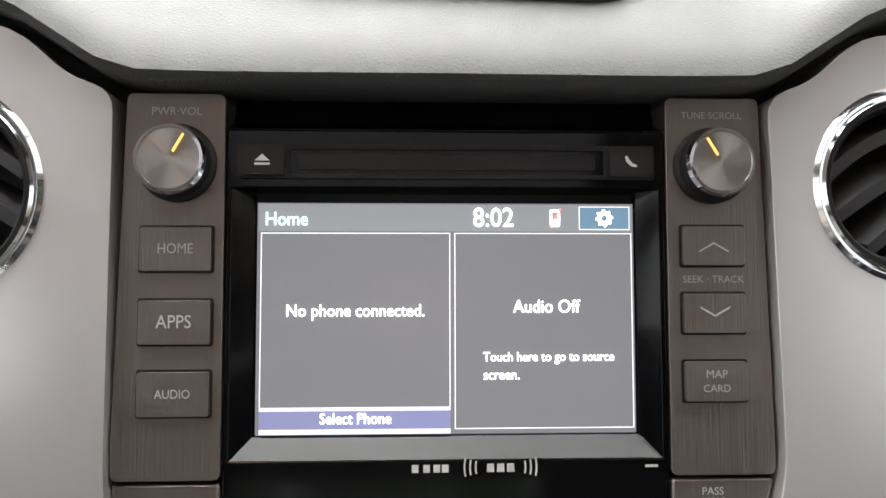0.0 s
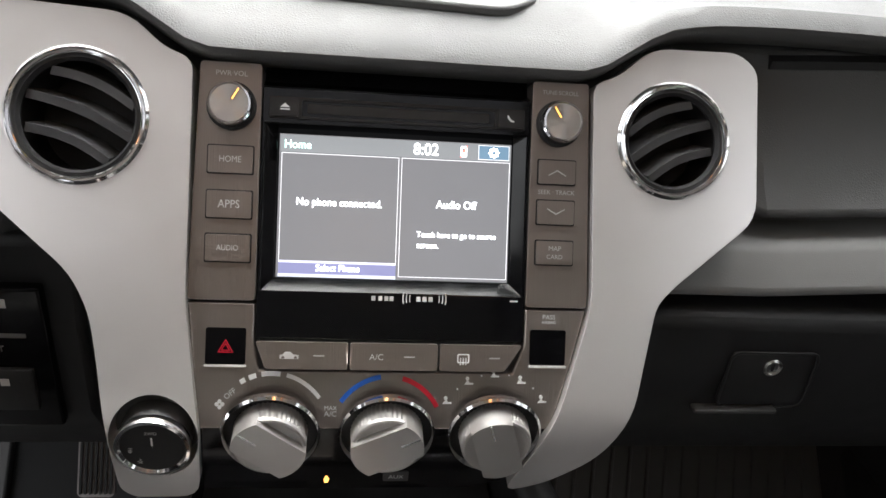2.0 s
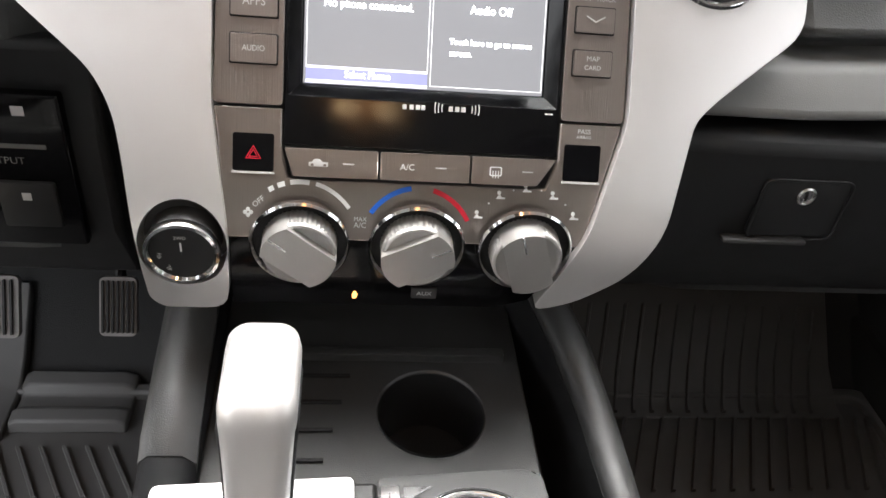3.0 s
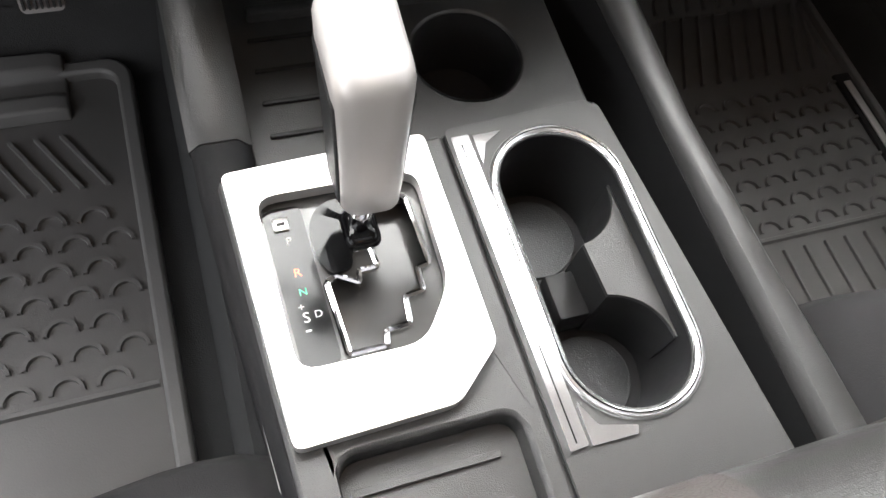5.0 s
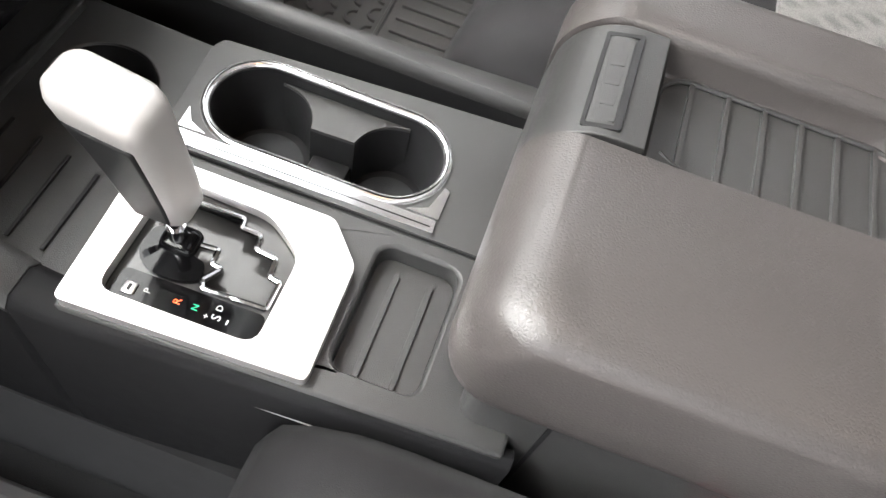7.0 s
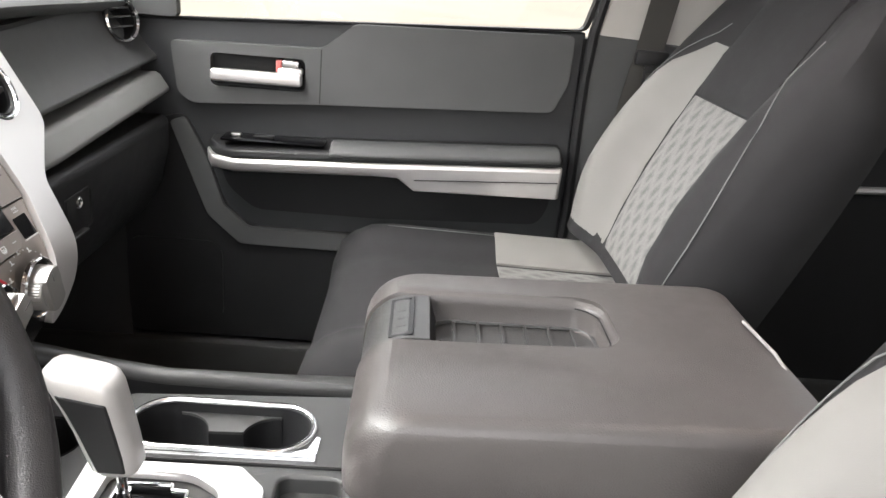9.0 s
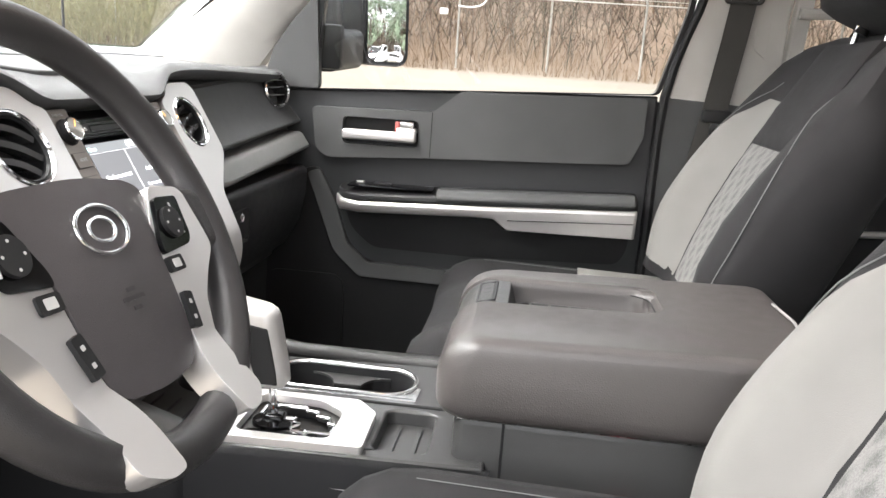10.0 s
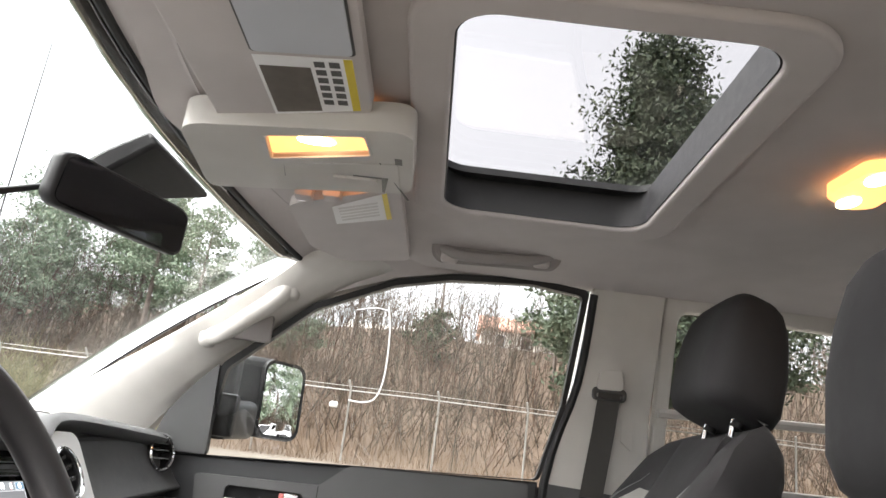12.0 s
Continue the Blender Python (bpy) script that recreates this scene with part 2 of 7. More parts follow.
def tube(pts, r, n=12, closed=False, squash=1.0, up=(0, 0, 1)):
    """A round bar along pts; r may be a list; squash flattens it across up."""
    pts = [Vector(p) for p in pts]
    loops, m = [], len(pts)
    for k, p in enumerate(pts):
        d = (pts[(k + 1) % m] - pts[k - 1]) if closed or 0 < k < m - 1 else (pts[1] - pts[0] if k == 0 else pts[-1] - pts[-2])
        ref = Vector(up)
        if abs(d.normalized().dot(ref.normalized())) > 0.85:
            ref = Vector((1, 0, 0)) if abs(d.normalized().x) < 0.5 else Vector((0, 1, 0))
        side = d.cross(ref).normalized()
        top = side.cross(d).normalized()
        rr = r[k] if isinstance(r, (list, tuple)) else r
        loops.append([p + side * rr * math.cos(2 * math.pi * j / n) + top * rr * squash * math.sin(2 * math.pi * j / n) for j in range(n)])
    if closed:
        loops.append(loops[0])
        bm = loft(loops, caps=False)
        bmesh.ops.remove_doubles(bm, verts=bm.verts, dist=1e-6)
        return bm
    return loft(loops)


def text(name, body, width, mp, material, parent, align="CENTER", depth=0.0002, tall=1.0):
    """Letters of the built-in font, width metres wide, centred on mp(0, 0, 0)."""
    cu = bpy.data.curves.new(name, "FONT")
    cu.body, cu.size, cu.align_x, cu.align_y, cu.extrude = body, 1.0, align, "CENTER", 0.0
    cu.resolution_u = 3
    ob = bpy.data.objects.new(name, cu)
    scene.collection.objects.link(ob)
    me = bpy.data.meshes.new_from_object(ob.evaluated_get(bpy.context.evaluated_depsgraph_get()))
    bpy.data.objects.remove(ob)
    bpy.data.curves.remove(cu)
    us = [v.co.x for v in me.vertices]
    k = width / (max(us) - min(us))
    for v in me.vertices:
        v.co = Vector(mp(v.co.x * k, v.co.y * k * tall, depth))
    me.materials.clear()
    me.materials.append(material)
    ob = new(name, me)
    ob.parent = parent
    ob.matrix_parent_inverse = wm(parent).inverted()
    return ob


def shifted(mp, du, dv, dw=0.0, turn=0.0):
    c, s = math.cos(radians(turn)), math.sin(radians(turn))
    return lambda u, v, w: mp(du + c * u - s * v, dv + s * u + c * v, dw + w)


def interp(table, x):
    if x <= table[0][0]:
        return table[0][1]
    for (a, p), (b, q) in zip(table, table[1:]):
        if x <= b:
            return p + (q - p) * (x - a) / (b - a)
    return table[-1][1]


def curve_y(table, x):
    """Smooth value through a table."""
    xs, ys = [a for a, _ in table], [b for _, b in table]
    if x <= xs[0]:
        return ys[0]
    if x >= xs[-1]:
        return ys[-1]
    k = max(i for i in range(len(xs) - 1) if xs[i] <= x)
    f = (x - xs[k]) / (xs[k + 1] - xs[k])
    p0, p1, p2, p3 = ys[max(k - 1, 0)], ys[k], ys[k + 1], ys[min(k + 2, len(ys) - 1)]
    return 0.5 * (2 * p1 + (p2 - p0) * f + (2 * p0 - 5 * p1 + 4 * p2 - p3) * f * f + (3 * p1 - p0 - 3 * p2 + p3) * f ** 3)


# the bent plane of the centre stack: u across, v up along it from the screen's top edge, w out of it
BEND = [(-0.30, -14.0), (-0.215, -4.0), (-0.155, 28.7), (0.2, 28.7)]
STEP = 0.0025
LINE = {0: (0.0, 0.85)}
for k in range(0, 60):
    a = radians(interp(BEND, (k + 0.5) * STEP))
    LINE[k + 1] = (LINE[k][0] + STEP * math.sin(a), LINE[k][1] + STEP * math.cos(a))
for k in range(0, -130, -1):
    a = radians(interp(BEND, (k - 0.5) * STEP))
    LINE[k - 1] = (LINE[k][0] - STEP * math.sin(a), LINE[k][1] - STEP * math.cos(a))


def stack(u, v, w):
    k = math.floor(v / STEP)
    f = v / STEP - k
    y, z = (LINE[k][i] * (1 - f) + LINE[k + 1][i] * f for i in (0, 1))
    a = radians(interp(BEND, v))
    return (u, y - w * math.cos(a), z + w * math.sin(a))


STACK_CUTS = [("v", -0.15 - 0.01 * k) for k in range(13)]

# ---- outdoors: one ground sheet, level lot with a bank beyond it ----
GROUND_Z = -0.48
EDGE = 31.0


def ground_z(x, y):
    rise = max(0.0, x - EDGE)
    wob = noise.noise((x * 0.06, y * 0.06, 3)) * min(1, rise / 6) * 1.6
    lot = 0.053 * max(0.0, min(x, EDGE) - 4.0)
    return GROUND_Z + lot + min(rise * 0.34, 10.6 + 0.02 * rise) + wob


m, t, b = nodes("gravel_and_brush_soil")
n1, n2 = noise_node(t, 0.35, 8.0), noise_node(t, 9.0, 6.0)
sep, geo = t.nodes.new("ShaderNodeSeparateXYZ"), t.nodes.new("ShaderNodeTexCoord")
t.links.new(geo.outputs["Object"], sep.inputs[0])
step = t.nodes.new("ShaderNodeMapRange")
step.inputs["From Min"].default_value, step.inputs["From Max"].default_value = EDGE - 2.5, EDGE + 1.0
t.links.new(sep.outputs["X"], step.inputs["Value"])
gr, br, mx = t.nodes.new("ShaderNodeValToRGB"), t.nodes.new("ShaderNodeValToRGB"), t.nodes.new("ShaderNodeMix")
gr.color_ramp.elements[0].color, gr.color_ramp.elements[1].color = (0.095, 0.082, 0.066, 1), (0.17, 0.147, 0.116, 1)
br.color_ramp.elements[0].color, br.color_ramp.elements[1].color = (0.06, 0.040, 0.027, 1), (0.15, 0.105, 0.07, 1)
t.links.new(n1.outputs["Fac"], gr.inputs[0])
t.links.new(n2.outputs["Fac"], br.inputs[0])
mx.data_type = "RGBA"
t.links.new(step.outputs[0], mx.inputs["Factor"])
t.links.new(gr.outputs[0], mx.inputs["A"])
t.links.new(br.outputs[0], mx.inputs["B"])
t.links.new(mx.outputs["Result"], b.inputs["Base Color"])
b.inputs["Roughness"].default_value = 0.95
GRAVEL = m
gx = [-900, -300, -80, -20, 0, 4, 15, 28, EDGE] + [EDGE + 2 * k for k in range(1, 25)] + [120, 300, 900]
gy = [-900, -300, -120] + [-90 + 3 * k for k in range(61)] + [130, 300, 900]
bm = loft([[(x, y, ground_z(x, y)) for y in gy] for x in gx], closed=False)
tagged(part("ground", bm, GRAVEL), "pale dusty gravel lot rising into a brown scrubby bank", "ground", kind="structure")

# ---- cabin shell ----
FLOOR_Z = 0.2
tagged(part("floor", box(-0.78, 0.78, -2.0, 0.45, FLOOR_Z - 0.05, FLOOR_Z), CARPET), "black carpeted cabin floor", "floor", kind="structure")
tagged(part("wall_front", box(-0.78, 0.78, 0.44, 0.48, FLOOR_Z, 0.93), CARPET), "black carpeted firewall under the dashboard", "wall", kind="structure")
bm = slab(rounded([(-0.75, 0.15), (0.75, 0.15), (0.74, 0.95), (0.64, 1.40), (-0.64, 1.40), (-0.74, 0.95)], 0.03), 0, 0.04, lambda u, v, w: (u, -2.0 - w, v), holes=[rounded([(-0.62, 0.98), (0.62, 0.98), (0.56, 1.30), (-0.56, 1.30)], 0.05)])
tagged(part("wall_rear", bm, GREY), "dark rear cabin wall with a back window", "wall", kind="structure")
for s, nm in ((-1, "sill_left"), (1, "sill_right")):
    tagged(part(nm, box(min(s * 0.70, s * 0.80), max(s * 0.70, s * 0.80), -2.0, 0.43, FLOOR_Z - 0.05, FLOOR_Z + 0.09, 0.01), GREY), "grey moulded door sill trim", "sill", kind="structure")

for s, nm in ((-1, "left"), (1, "right")):
    tagged(part("kick_panel_" + nm, box(min(s * 0.715, s * 0.79), max(s * 0.715, s * 0.79), 0.06, 0.47, FLOOR_Z - 0.05, 0.90), CARPET), "black carpeted kick panel beside the footwell", "wall", kind="structure")


def roof_z(x, y):
    return 1.380 - 0.022 * max(0, (abs(x) - 0.40) / 0.26) ** 2 - 0.018 * max(0.0, (y + 0.34) / 0.22) ** 2


SUN_OPEN = rrect(-0.30, 0.302, -0.840, -0.490, 0.05)
outline = rounded([(-0.665, -2.0), (0.665, -2.0), (0.665, -0.9), (0.655, -0.35), (0.62, -0.20), (0.0, -0.088), (-0.62, -0.20), (-0.655, -0.35), (-0.665, -0.9)], 0.04)
lip = lambda u, v: 0.012 * max(0, 1 - max(abs(u - 0.001) - 0.301, abs(v + 0.665) - 0.175) / 0.06) ** 2 if max(abs(u - 0.001) - 0.301, abs(v + 0.665) - 0.175) < 0.06 else 0.0
bm = slab(outline, 0, 0.008, lambda u, v, w: (u, v, roof_z(u, v) + w - 0.0 + lip(u, v)), holes=[SUN_OPEN],
          cuts=[("u", -0.66 + 0.03 * k) for k in range(1, 44)] + [("v", -1.0 + 0.03 * k) for k in range(30)])
tagged(part("ceiling", bm, HEADLINER, bevel=0.006, seg=3), "warm grey cloth headliner with a sunroof opening", "ceiling", kind="structure")
PAINT = surface("truck_paint", (0.45, 0.45, 0.46), 0.3, metal=0.3, vary=0.02, coat=0.6)
tagged(part("roof_skin", slab([(u * 1.06, v) for u, v in outline], 0.0, 0.004, lambda u, v, w: (u, v, 1.458 + w - 0.05 * max(0, (abs(u) - 0.45) / 0.25) ** 2), holes=[rrect(-0.34, 0.342, -0.875, -0.460, 0.05)], cuts=[("u", -0.66 + 0.06 * k) for k in range(23)]), PAINT), "painted steel roof panel", "roof", kind="structure")

# sunroof
SR = thing("sunroof", (0, -0.68, 1.43), "smoked glass sunroof with black seals in a moulded frame", "sunroof")
part("glass_panel", slab(rrect(-0.35, 0.352, -0.885, -0.450, 0.06), 0, 0.005, lambda u, v, w: (u, v, 1.453 + w)), ROOFGLASS, SR, "smoked glass pane").visible_shadow = False
part("seal", slab(rrect(-0.352, 0.354, -0.887, -0.448, 0.06), 0, 0.012, lambda u, v, w: (u, v, 1.437 + w), holes=[rrect(-0.322, 0.279, -0.857, -0.478, 0.05)]), BLACK, SR, "black rubber seal")
for k in range(3):
    o = 0.004 + 0.004 * k
    part("channel", slab(rrect(-0.312 - o, 0.314 + o, -0.852 - o, -0.478 + o, 0.05 + o), 0, 0.018, lambda u, v, w: (u, v, 1.3885 + 0.0182 * k + w), holes=[rrect(-0.2985 - o * 0.3, 0.3005 + o * 0.3, -0.8385 - o * 0.3, -0.4915 + o * 0.3, 0.05)]), BLACK, SR)
part("inner_seal", slab(rrect(-0.2995, 0.3015, -0.8395, -0.4905, 0.05, 8), 0, 0.018, lambda u, v, w: (u, v, 1.3765 + w), holes=[rrect(-0.2970, 0.2990, -0.8370, -0.4930, 0.05, 8)]), BLACK, SR, "black inner seal")
part("moulding", slab(rrect(-0.345, 0.352, -0.890, -0.440, 0.08, 8), -0.012, 0.004, lambda u, v, w: (u, v, 1.3815 + w), holes=[rrect(-0.299, 0.301, -0.839, -0.491, 0.05, 8)]), HEADLINER, SR, "warm grey moulded rim", bevel=0.007, seg=4)

# ---- dashboard ----
def dash_section(x):
    """Outline of the dashboard's side view at x, as (y, z)."""
    a = abs(x)
    top = [(0.46, 0.950), (0.30, 0.948), (0.18, 0.940), (0.12, 0.932), (0.075, 0.922), (0.052, 0.912)]
    if x > 0:
        face = [(0.046, 0.900), (0.037, 0.877), (0.022, 0.850), (0.004, 0.826), (-0.010, 0.812), (-0.008, 0.806), (0.010, 0.803), (0.02, 0.795), (0.02, 0.775), (0.02, 0.762)]
        low = [(0.02, 0.758), (0.02, 0.70), (0.03, 0.62), (0.05, 0.53), (0.2, 0.46), (0.46, 0.46)]
    else:
        face = [(0.046, 0.900), (0.040, 0.87), (0.033, 0.84), (0.028, 0.818), (0.024, 0.808), (0.02, 0.804), (0.012, 0.796), (0.006, 0.785), (0.004, 0.770), (0.002, 0.762)]
        low = [(0.0, 0.758), (0.0, 0.70), (0.0, 0.60), (0.05, 0.54), (0.2, 0.46), (0.46, 0.46)]
    out = top + face + low
    if a < 0.26:
        k = min(1, (0.26 - a) / 0.05)
        out = [(y + k * (max(y, 0.085) - y), z) if z < 0.93 else (y, z) for y, z in out]
    return [(y, z + (0.05 * max(0.0, x - 0.26) if 0.75 < z < 0.93 else 0.0)) for y, z in out]


dash = thing("dashboard", (0, 0.2, 0.46), "dark grey grained dashboard with a soft padded top", "dashboard")
xs = [-0.73 + 0.02 * k for k in range(74)]
part("pad", loft([[(x, y, z) for y, z in dash_section(x)] for x in xs]), DASH, dash, sharp=28, bevel=0.004, seg=2)
# padded brow over the stack, with its shallow top tray
loops = []
for k in range(67):
    u = -0.30 + 0.015 * k
    e = curve_y([(0, 0.0440), (0.10, 0.0440), (0.128, 0.046), (0.152, 0.060), (0.175, 0.074), (0.21, 0.080), (0.27, 0.082), (0.35, 0.081), (0.50, 0.077), (0.70, 0.072)], abs(u))
    a, c = Vector(stack(u, e, -0.006)), Vector(stack(u, e, 0.020))
    loops.append([(u, a.y + 0.03, a.z - 0.004), (u, a.y, a.z), (u, c.y, c.z), (u, c.y - 0.001, c.z + 0.005), (u, c.y + 0.006, c.z + 0.011), (u, max(c.y + 0.014, 0.03), max(c.z + 0.015, 0.916)), (u, 0.065, 0.929), (u, 0.11, 0.936), (u, 0.16, 0.941), (u, 0.16, 0.90)])
part("brow", loft(loops), DASH, dash, "soft grained brow over the stack", sharp=50)
tray_o = rounded([(-0.125, 0.185), (-0.122, 0.10), (-0.073, 0.058), (0.073, 0.050), (0.098, 0.072), (0.105, 0.185)], 0.012)
tray_i = rounded([(-0.119, 0.181), (-0.116, 0.103), (-0.070, 0.064), (0.070, 0.056), (0.092, 0.076), (0.099, 0.181)], 0.012)
tz = lambda u, v, w: (u, v, interp([(0.0, 0.916), (0.05, 0.9275), (0.08, 0.933), (0.11, 0.9375), (0.20, 0.945)], v) + w)
part("tray_rim", slab(tray_o, -0.004, 0.0025, tz, holes=[tray_i], cuts=[("v", 0.08), ("v", 0.11)]), DASH, dash, bevel=0.002)
part("tray_mat", slab(tray_i, -0.004, 0.0006, tz, cuts=[("v", 0.08), ("v", 0.11)]), DASH_TRAY, dash, "smooth grey tray mat")
# passenger side: dark crease, pale lower band, glove box
part("crease", loft([[(x, 0.052, 0.911 + d), (x, 0.044, 0.908 + d), (x, 0.044, 0.902 + d), (x, 0.054, 0.900 + d)] for x, d in ((0.27, 0.0), (0.45, 0.010), (0.72, 0.023))]), BLACK, dash)
band = [(0.03, 0.7900), (-0.016, 0.7905), (-0.024, 0.786), (-0.0395, 0.763), (-0.038, 0.757), (0.03, 0.757)]
part("lower_band", loft([[(x, y, z + 0.055 * max(0.0, x - 0.27)) for y, z in band] for x in (0.15, 0.27, 0.45, 0.60, 0.695)]), DASH_LIGHT, dash, "smooth pale grey moulded band", bevel=0.003, seg=3)
GB = thing("glove_box", (0.44, -0.02, 0.55), "black grained glove box with a recessed latch and lock", "glove box")
gbp = [(0.01, 0.746), (-0.038, 0.746), (-0.0455, 0.738), (-0.044, 0.69), (-0.030, 0.63), (0.0, 0.575), (0.02, 0.57)]
part("lid", loft([[(x, y, z) for y, z in gbp] for x in (0.185, 0.30, 0.45, 0.60, 0.665)]), BLACK, GB, bevel=0.006, seg=3)
part("latch", box(0.256, 0.324, -0.0475, -0.04, 0.664, 0.714, 0.003, 2), BLACK, GB, "recessed black latch")
part("latch_rim", slab(rrect(0.254, 0.326, 0.662, 0.716, 0.008), 0, 0.0015, lambda u, v, w: (u, -0.0475 - w, v), holes=[rrect(0.2560, 0.3240, 0.6640, 0.7140, 0.007)]), BLACK, GB, bevel=0.0005)
part("latch_lip", box(0.236, 0.304, -0.0535, -0.044, 0.660, 0.664, 0.0018, 2), GREY, GB)
lockm = Matrix.Translation((0.290, -0.0475, 0.702)) @ Matrix.Rotation(radians(90), 4, "X")
part("lock", revolve([(0.0075, -0.002), (0.0075, 0.0015), (0.006, 0.0025), (0.0055, 0.001), (0.0001, 0.001)], lockm, 24), SATIN, GB, "small round metal lock")
part("key_slot", box(0.2892, 0.2908, -0.0492, -0.0475, 0.6985, 0.7055), BLACK, GB)
tagged(part("knee_panel", loft([[(x, 0.0, 0.765), (x, -0.01, 0.70), (x, -0.008, 0.62), (x, 0.03, 0.55), (x, 0.10, 0.55), (x, 0.10, 0.765)] for x in (-0.70, -0.5, -0.35, -0.215)]), BLACK, bevel=0.006), "black lower dashboard knee panel with switches", "panel", kind="structure")
SWP = thing("switch_panel", (-0.27, -0.01, 0.66), "black switch panel with faint white writing", "switch panel")
part("plate", box(-0.34, -0.238, -0.0165, -0.006, 0.612, 0.735, 0.003), GLOSS, SWP)
for x in (-0.320, -0.272):
    part("switch", box(x - 0.02, x + 0.02, -0.020, -0.014, 0.630, 0.668, 0.002), BLACK, SWP)
    part("mark", box(x - 0.003, x + 0.003, -0.0206, -0.0200, 0.654, 0.660), PRINT, SWP)
kp = lambda u, v, w: (-0.288 + u, -0.0165 - w, 0.688 + v)
text("lettering", "OUTPUT", 0.030, shifted(kp, 0.004, -0.004), DIM_PRINT, SWP)
part("print_bar", slab([(-0.035, 0.006), (0.035, 0.006), (0.035, 0.0095), (-0.035, 0.0095)], 0, 0.0003, kp), DIM_PRINT, SWP)
part("mark", box(-0.270, -0.262, -0.0168, -0.0163, 0.719, 0.726), PRINT, SWP)

# ---- centre stack ----
ST = thing("center_stack", stack(0, -0.27, 0), "silver and bronze centre stack with screen, vents and climate dials", "console panel")
EAR_R = [(0.1285, 0.042), (0.146, 0.048), (0.168, 0.068), (0.230, 0.069), (0.2445, 0.058), (0.2475, -0.045), (0.190, -0.093), (0.178, -0.106), (0.1645, -0.180), (0.147, -0.206), (0.112, -0.232), (0.082, -0.241), (0.097, -0.208), (0.112, -0.182), (0.1325, -0.108)]
EAR_L = [(-0.1305, 0.042), (-0.148, 0.048), (-0.170, 0.068), (-0.246, 0.072), (-0.258, 0.055), (-0.258, -0.042), (-0.200, -0.094), (-0.188, -0.118), (-0.1815, -0.155), (-0.176, -0.205), (-0.174, -0.235), (-0.166, -0.243), (-0.124, -0.243), (-0.1215, -0.21), (-0.1215, -0.185), (-0.131, -0.11)]
KNOB4 = (-0.1490, -0.1945)
VENTS = ((0.1860, 0.0065, 0.0372), (-0.1985, 0.0030, 0.0402))
surround_r = part("surround", slab(rounded(EAR_R, 0.014), -0.03, 0.0155, stack, holes=[disc(*VENTS[0])], cuts=STACK_CUTS), SILVER, ST, "satin silver painted surround", bevel=0.0085, seg=3)
surround_l = part("surround", slab(rounded(EAR_L, 0.014), -0.03, 0.0155, stack, holes=[disc(*VENTS[1]), disc(*KNOB4, 0.0275)], cuts=STACK_CUTS), SILVER, ST, "satin silver painted surround", bevel=0.0085, seg=3)
for s in (-1, 1):
    o = [(s * 0.0885, 0.0425), (s * 0.1270, 0.0425), (s * 0.1305, -0.095), (s * 0.1305, -0.109), (s * 0.0885, -0.109)]
    panel = part("side_panel", slab(rounded(o, 0.003), -0.02, 0.010, stack), BRONZE, ST, "brushed bronze panel", bevel=0.0015)
    km = Matrix.Translation(stack(s * 0.1068, 0.0145, 0.010)) @ Matrix.Rotation(radians(90 - 28.7), 4, "X")
    knob = part("rotary_knob", revolve([(0.0155, 0), (0.0155, 0.002), (0.0138, 0.003), (0.0134, 0.010), (0.0126, 0.0115)], Matrix(), 48), BLACK, ST, "ribbed black knob with a spun metal cap", at=km)
    part("rim", revolve([(0.0130, 0.0085), (0.0138, 0.0105), (0.0130, 0.0125), (0.0118, 0.0126), (0.0115, 0.0116)], Matrix(), 48), CHROME, knob, at=km)
    part("cap", revolve([(0.0118, 0.0110), (0.0116, 0.0120), (0.00005, 0.0116)], Matrix(), 48), SPUN, knob, "spun metal cap", at=km)
    # glowing amber line paints the lamp streak reflected in the spun cap
    part("pointer", box(-0.0004, 0.0004, 0.003, 0.0108, 0.0117, 0.0122), AMBER, knob, at=km @ Matrix.Rotation(radians(-30 if s < 0 else 32), 4, "Z"))
    text("lettering", "PWR·VOL" if s < 0 else "TUNE·SCROLL", 0.0195 if s < 0 else 0.025, shifted(stack, s * 0.1075, 0.0352, 0.0101), PRINT, panel)
    rows = ((-0.0195, "HOME"), (-0.0480, "APPS"), (-0.0757, "AUDIO")) if s < 0 else ((-0.0180, "up"), (-0.0450, "down"), (-0.0720, "MAP"))
    hw, hh = (0.0138, 0.0085) if s < 0 else (0.0125, 0.0078)
    for v, word in rows:
        c = shifted(stack, s * 0.1065, v)
        part("button_gap", slab(rrect(-hw - 0.0009, hw + 0.0009, -hh - 0.0009, hh + 0.0009, 0.0012), 0.0095, 0.0102, c), BLACK, panel)
        key = part("button", slab(rrect(-hw, hw, -hh, hh, 0.001), 0.0095, 0.0122, c), BRONZE, ST, "bronze push button", bevel=0.0007)
        up = shifted(c, 0, 0, 0.0123)
        if word in ("up", "down"):
            d = 1 if word == "up" else -1
            part("arrow", slab([(-0.006, -0.002 * d), (0, 0.0015 * d), (0.006, -0.002 * d), (0.006, -0.0027 * d), (0, 0.0006 * d), (-0.006, -0.0027 * d)], 0, 0.0002, up), PRINT, key)
        elif word == "MAP":
            text("lettering", "MAP", 0.0085, shifted(up, 0, 0.0028), PRINT, key)
            text("lettering", "CARD", 0.0108, shifted(up, 0, -0.0028), PRINT, key)
        else:
            text("lettering", word, 0.0135, up, PRINT, key, tall=1.15)
    if s > 0:
        text("lettering", "SEEK · TRACK", 0.025, shifted(stack, 0.1068, -0.0315, 0.0101), PRINT, panel)

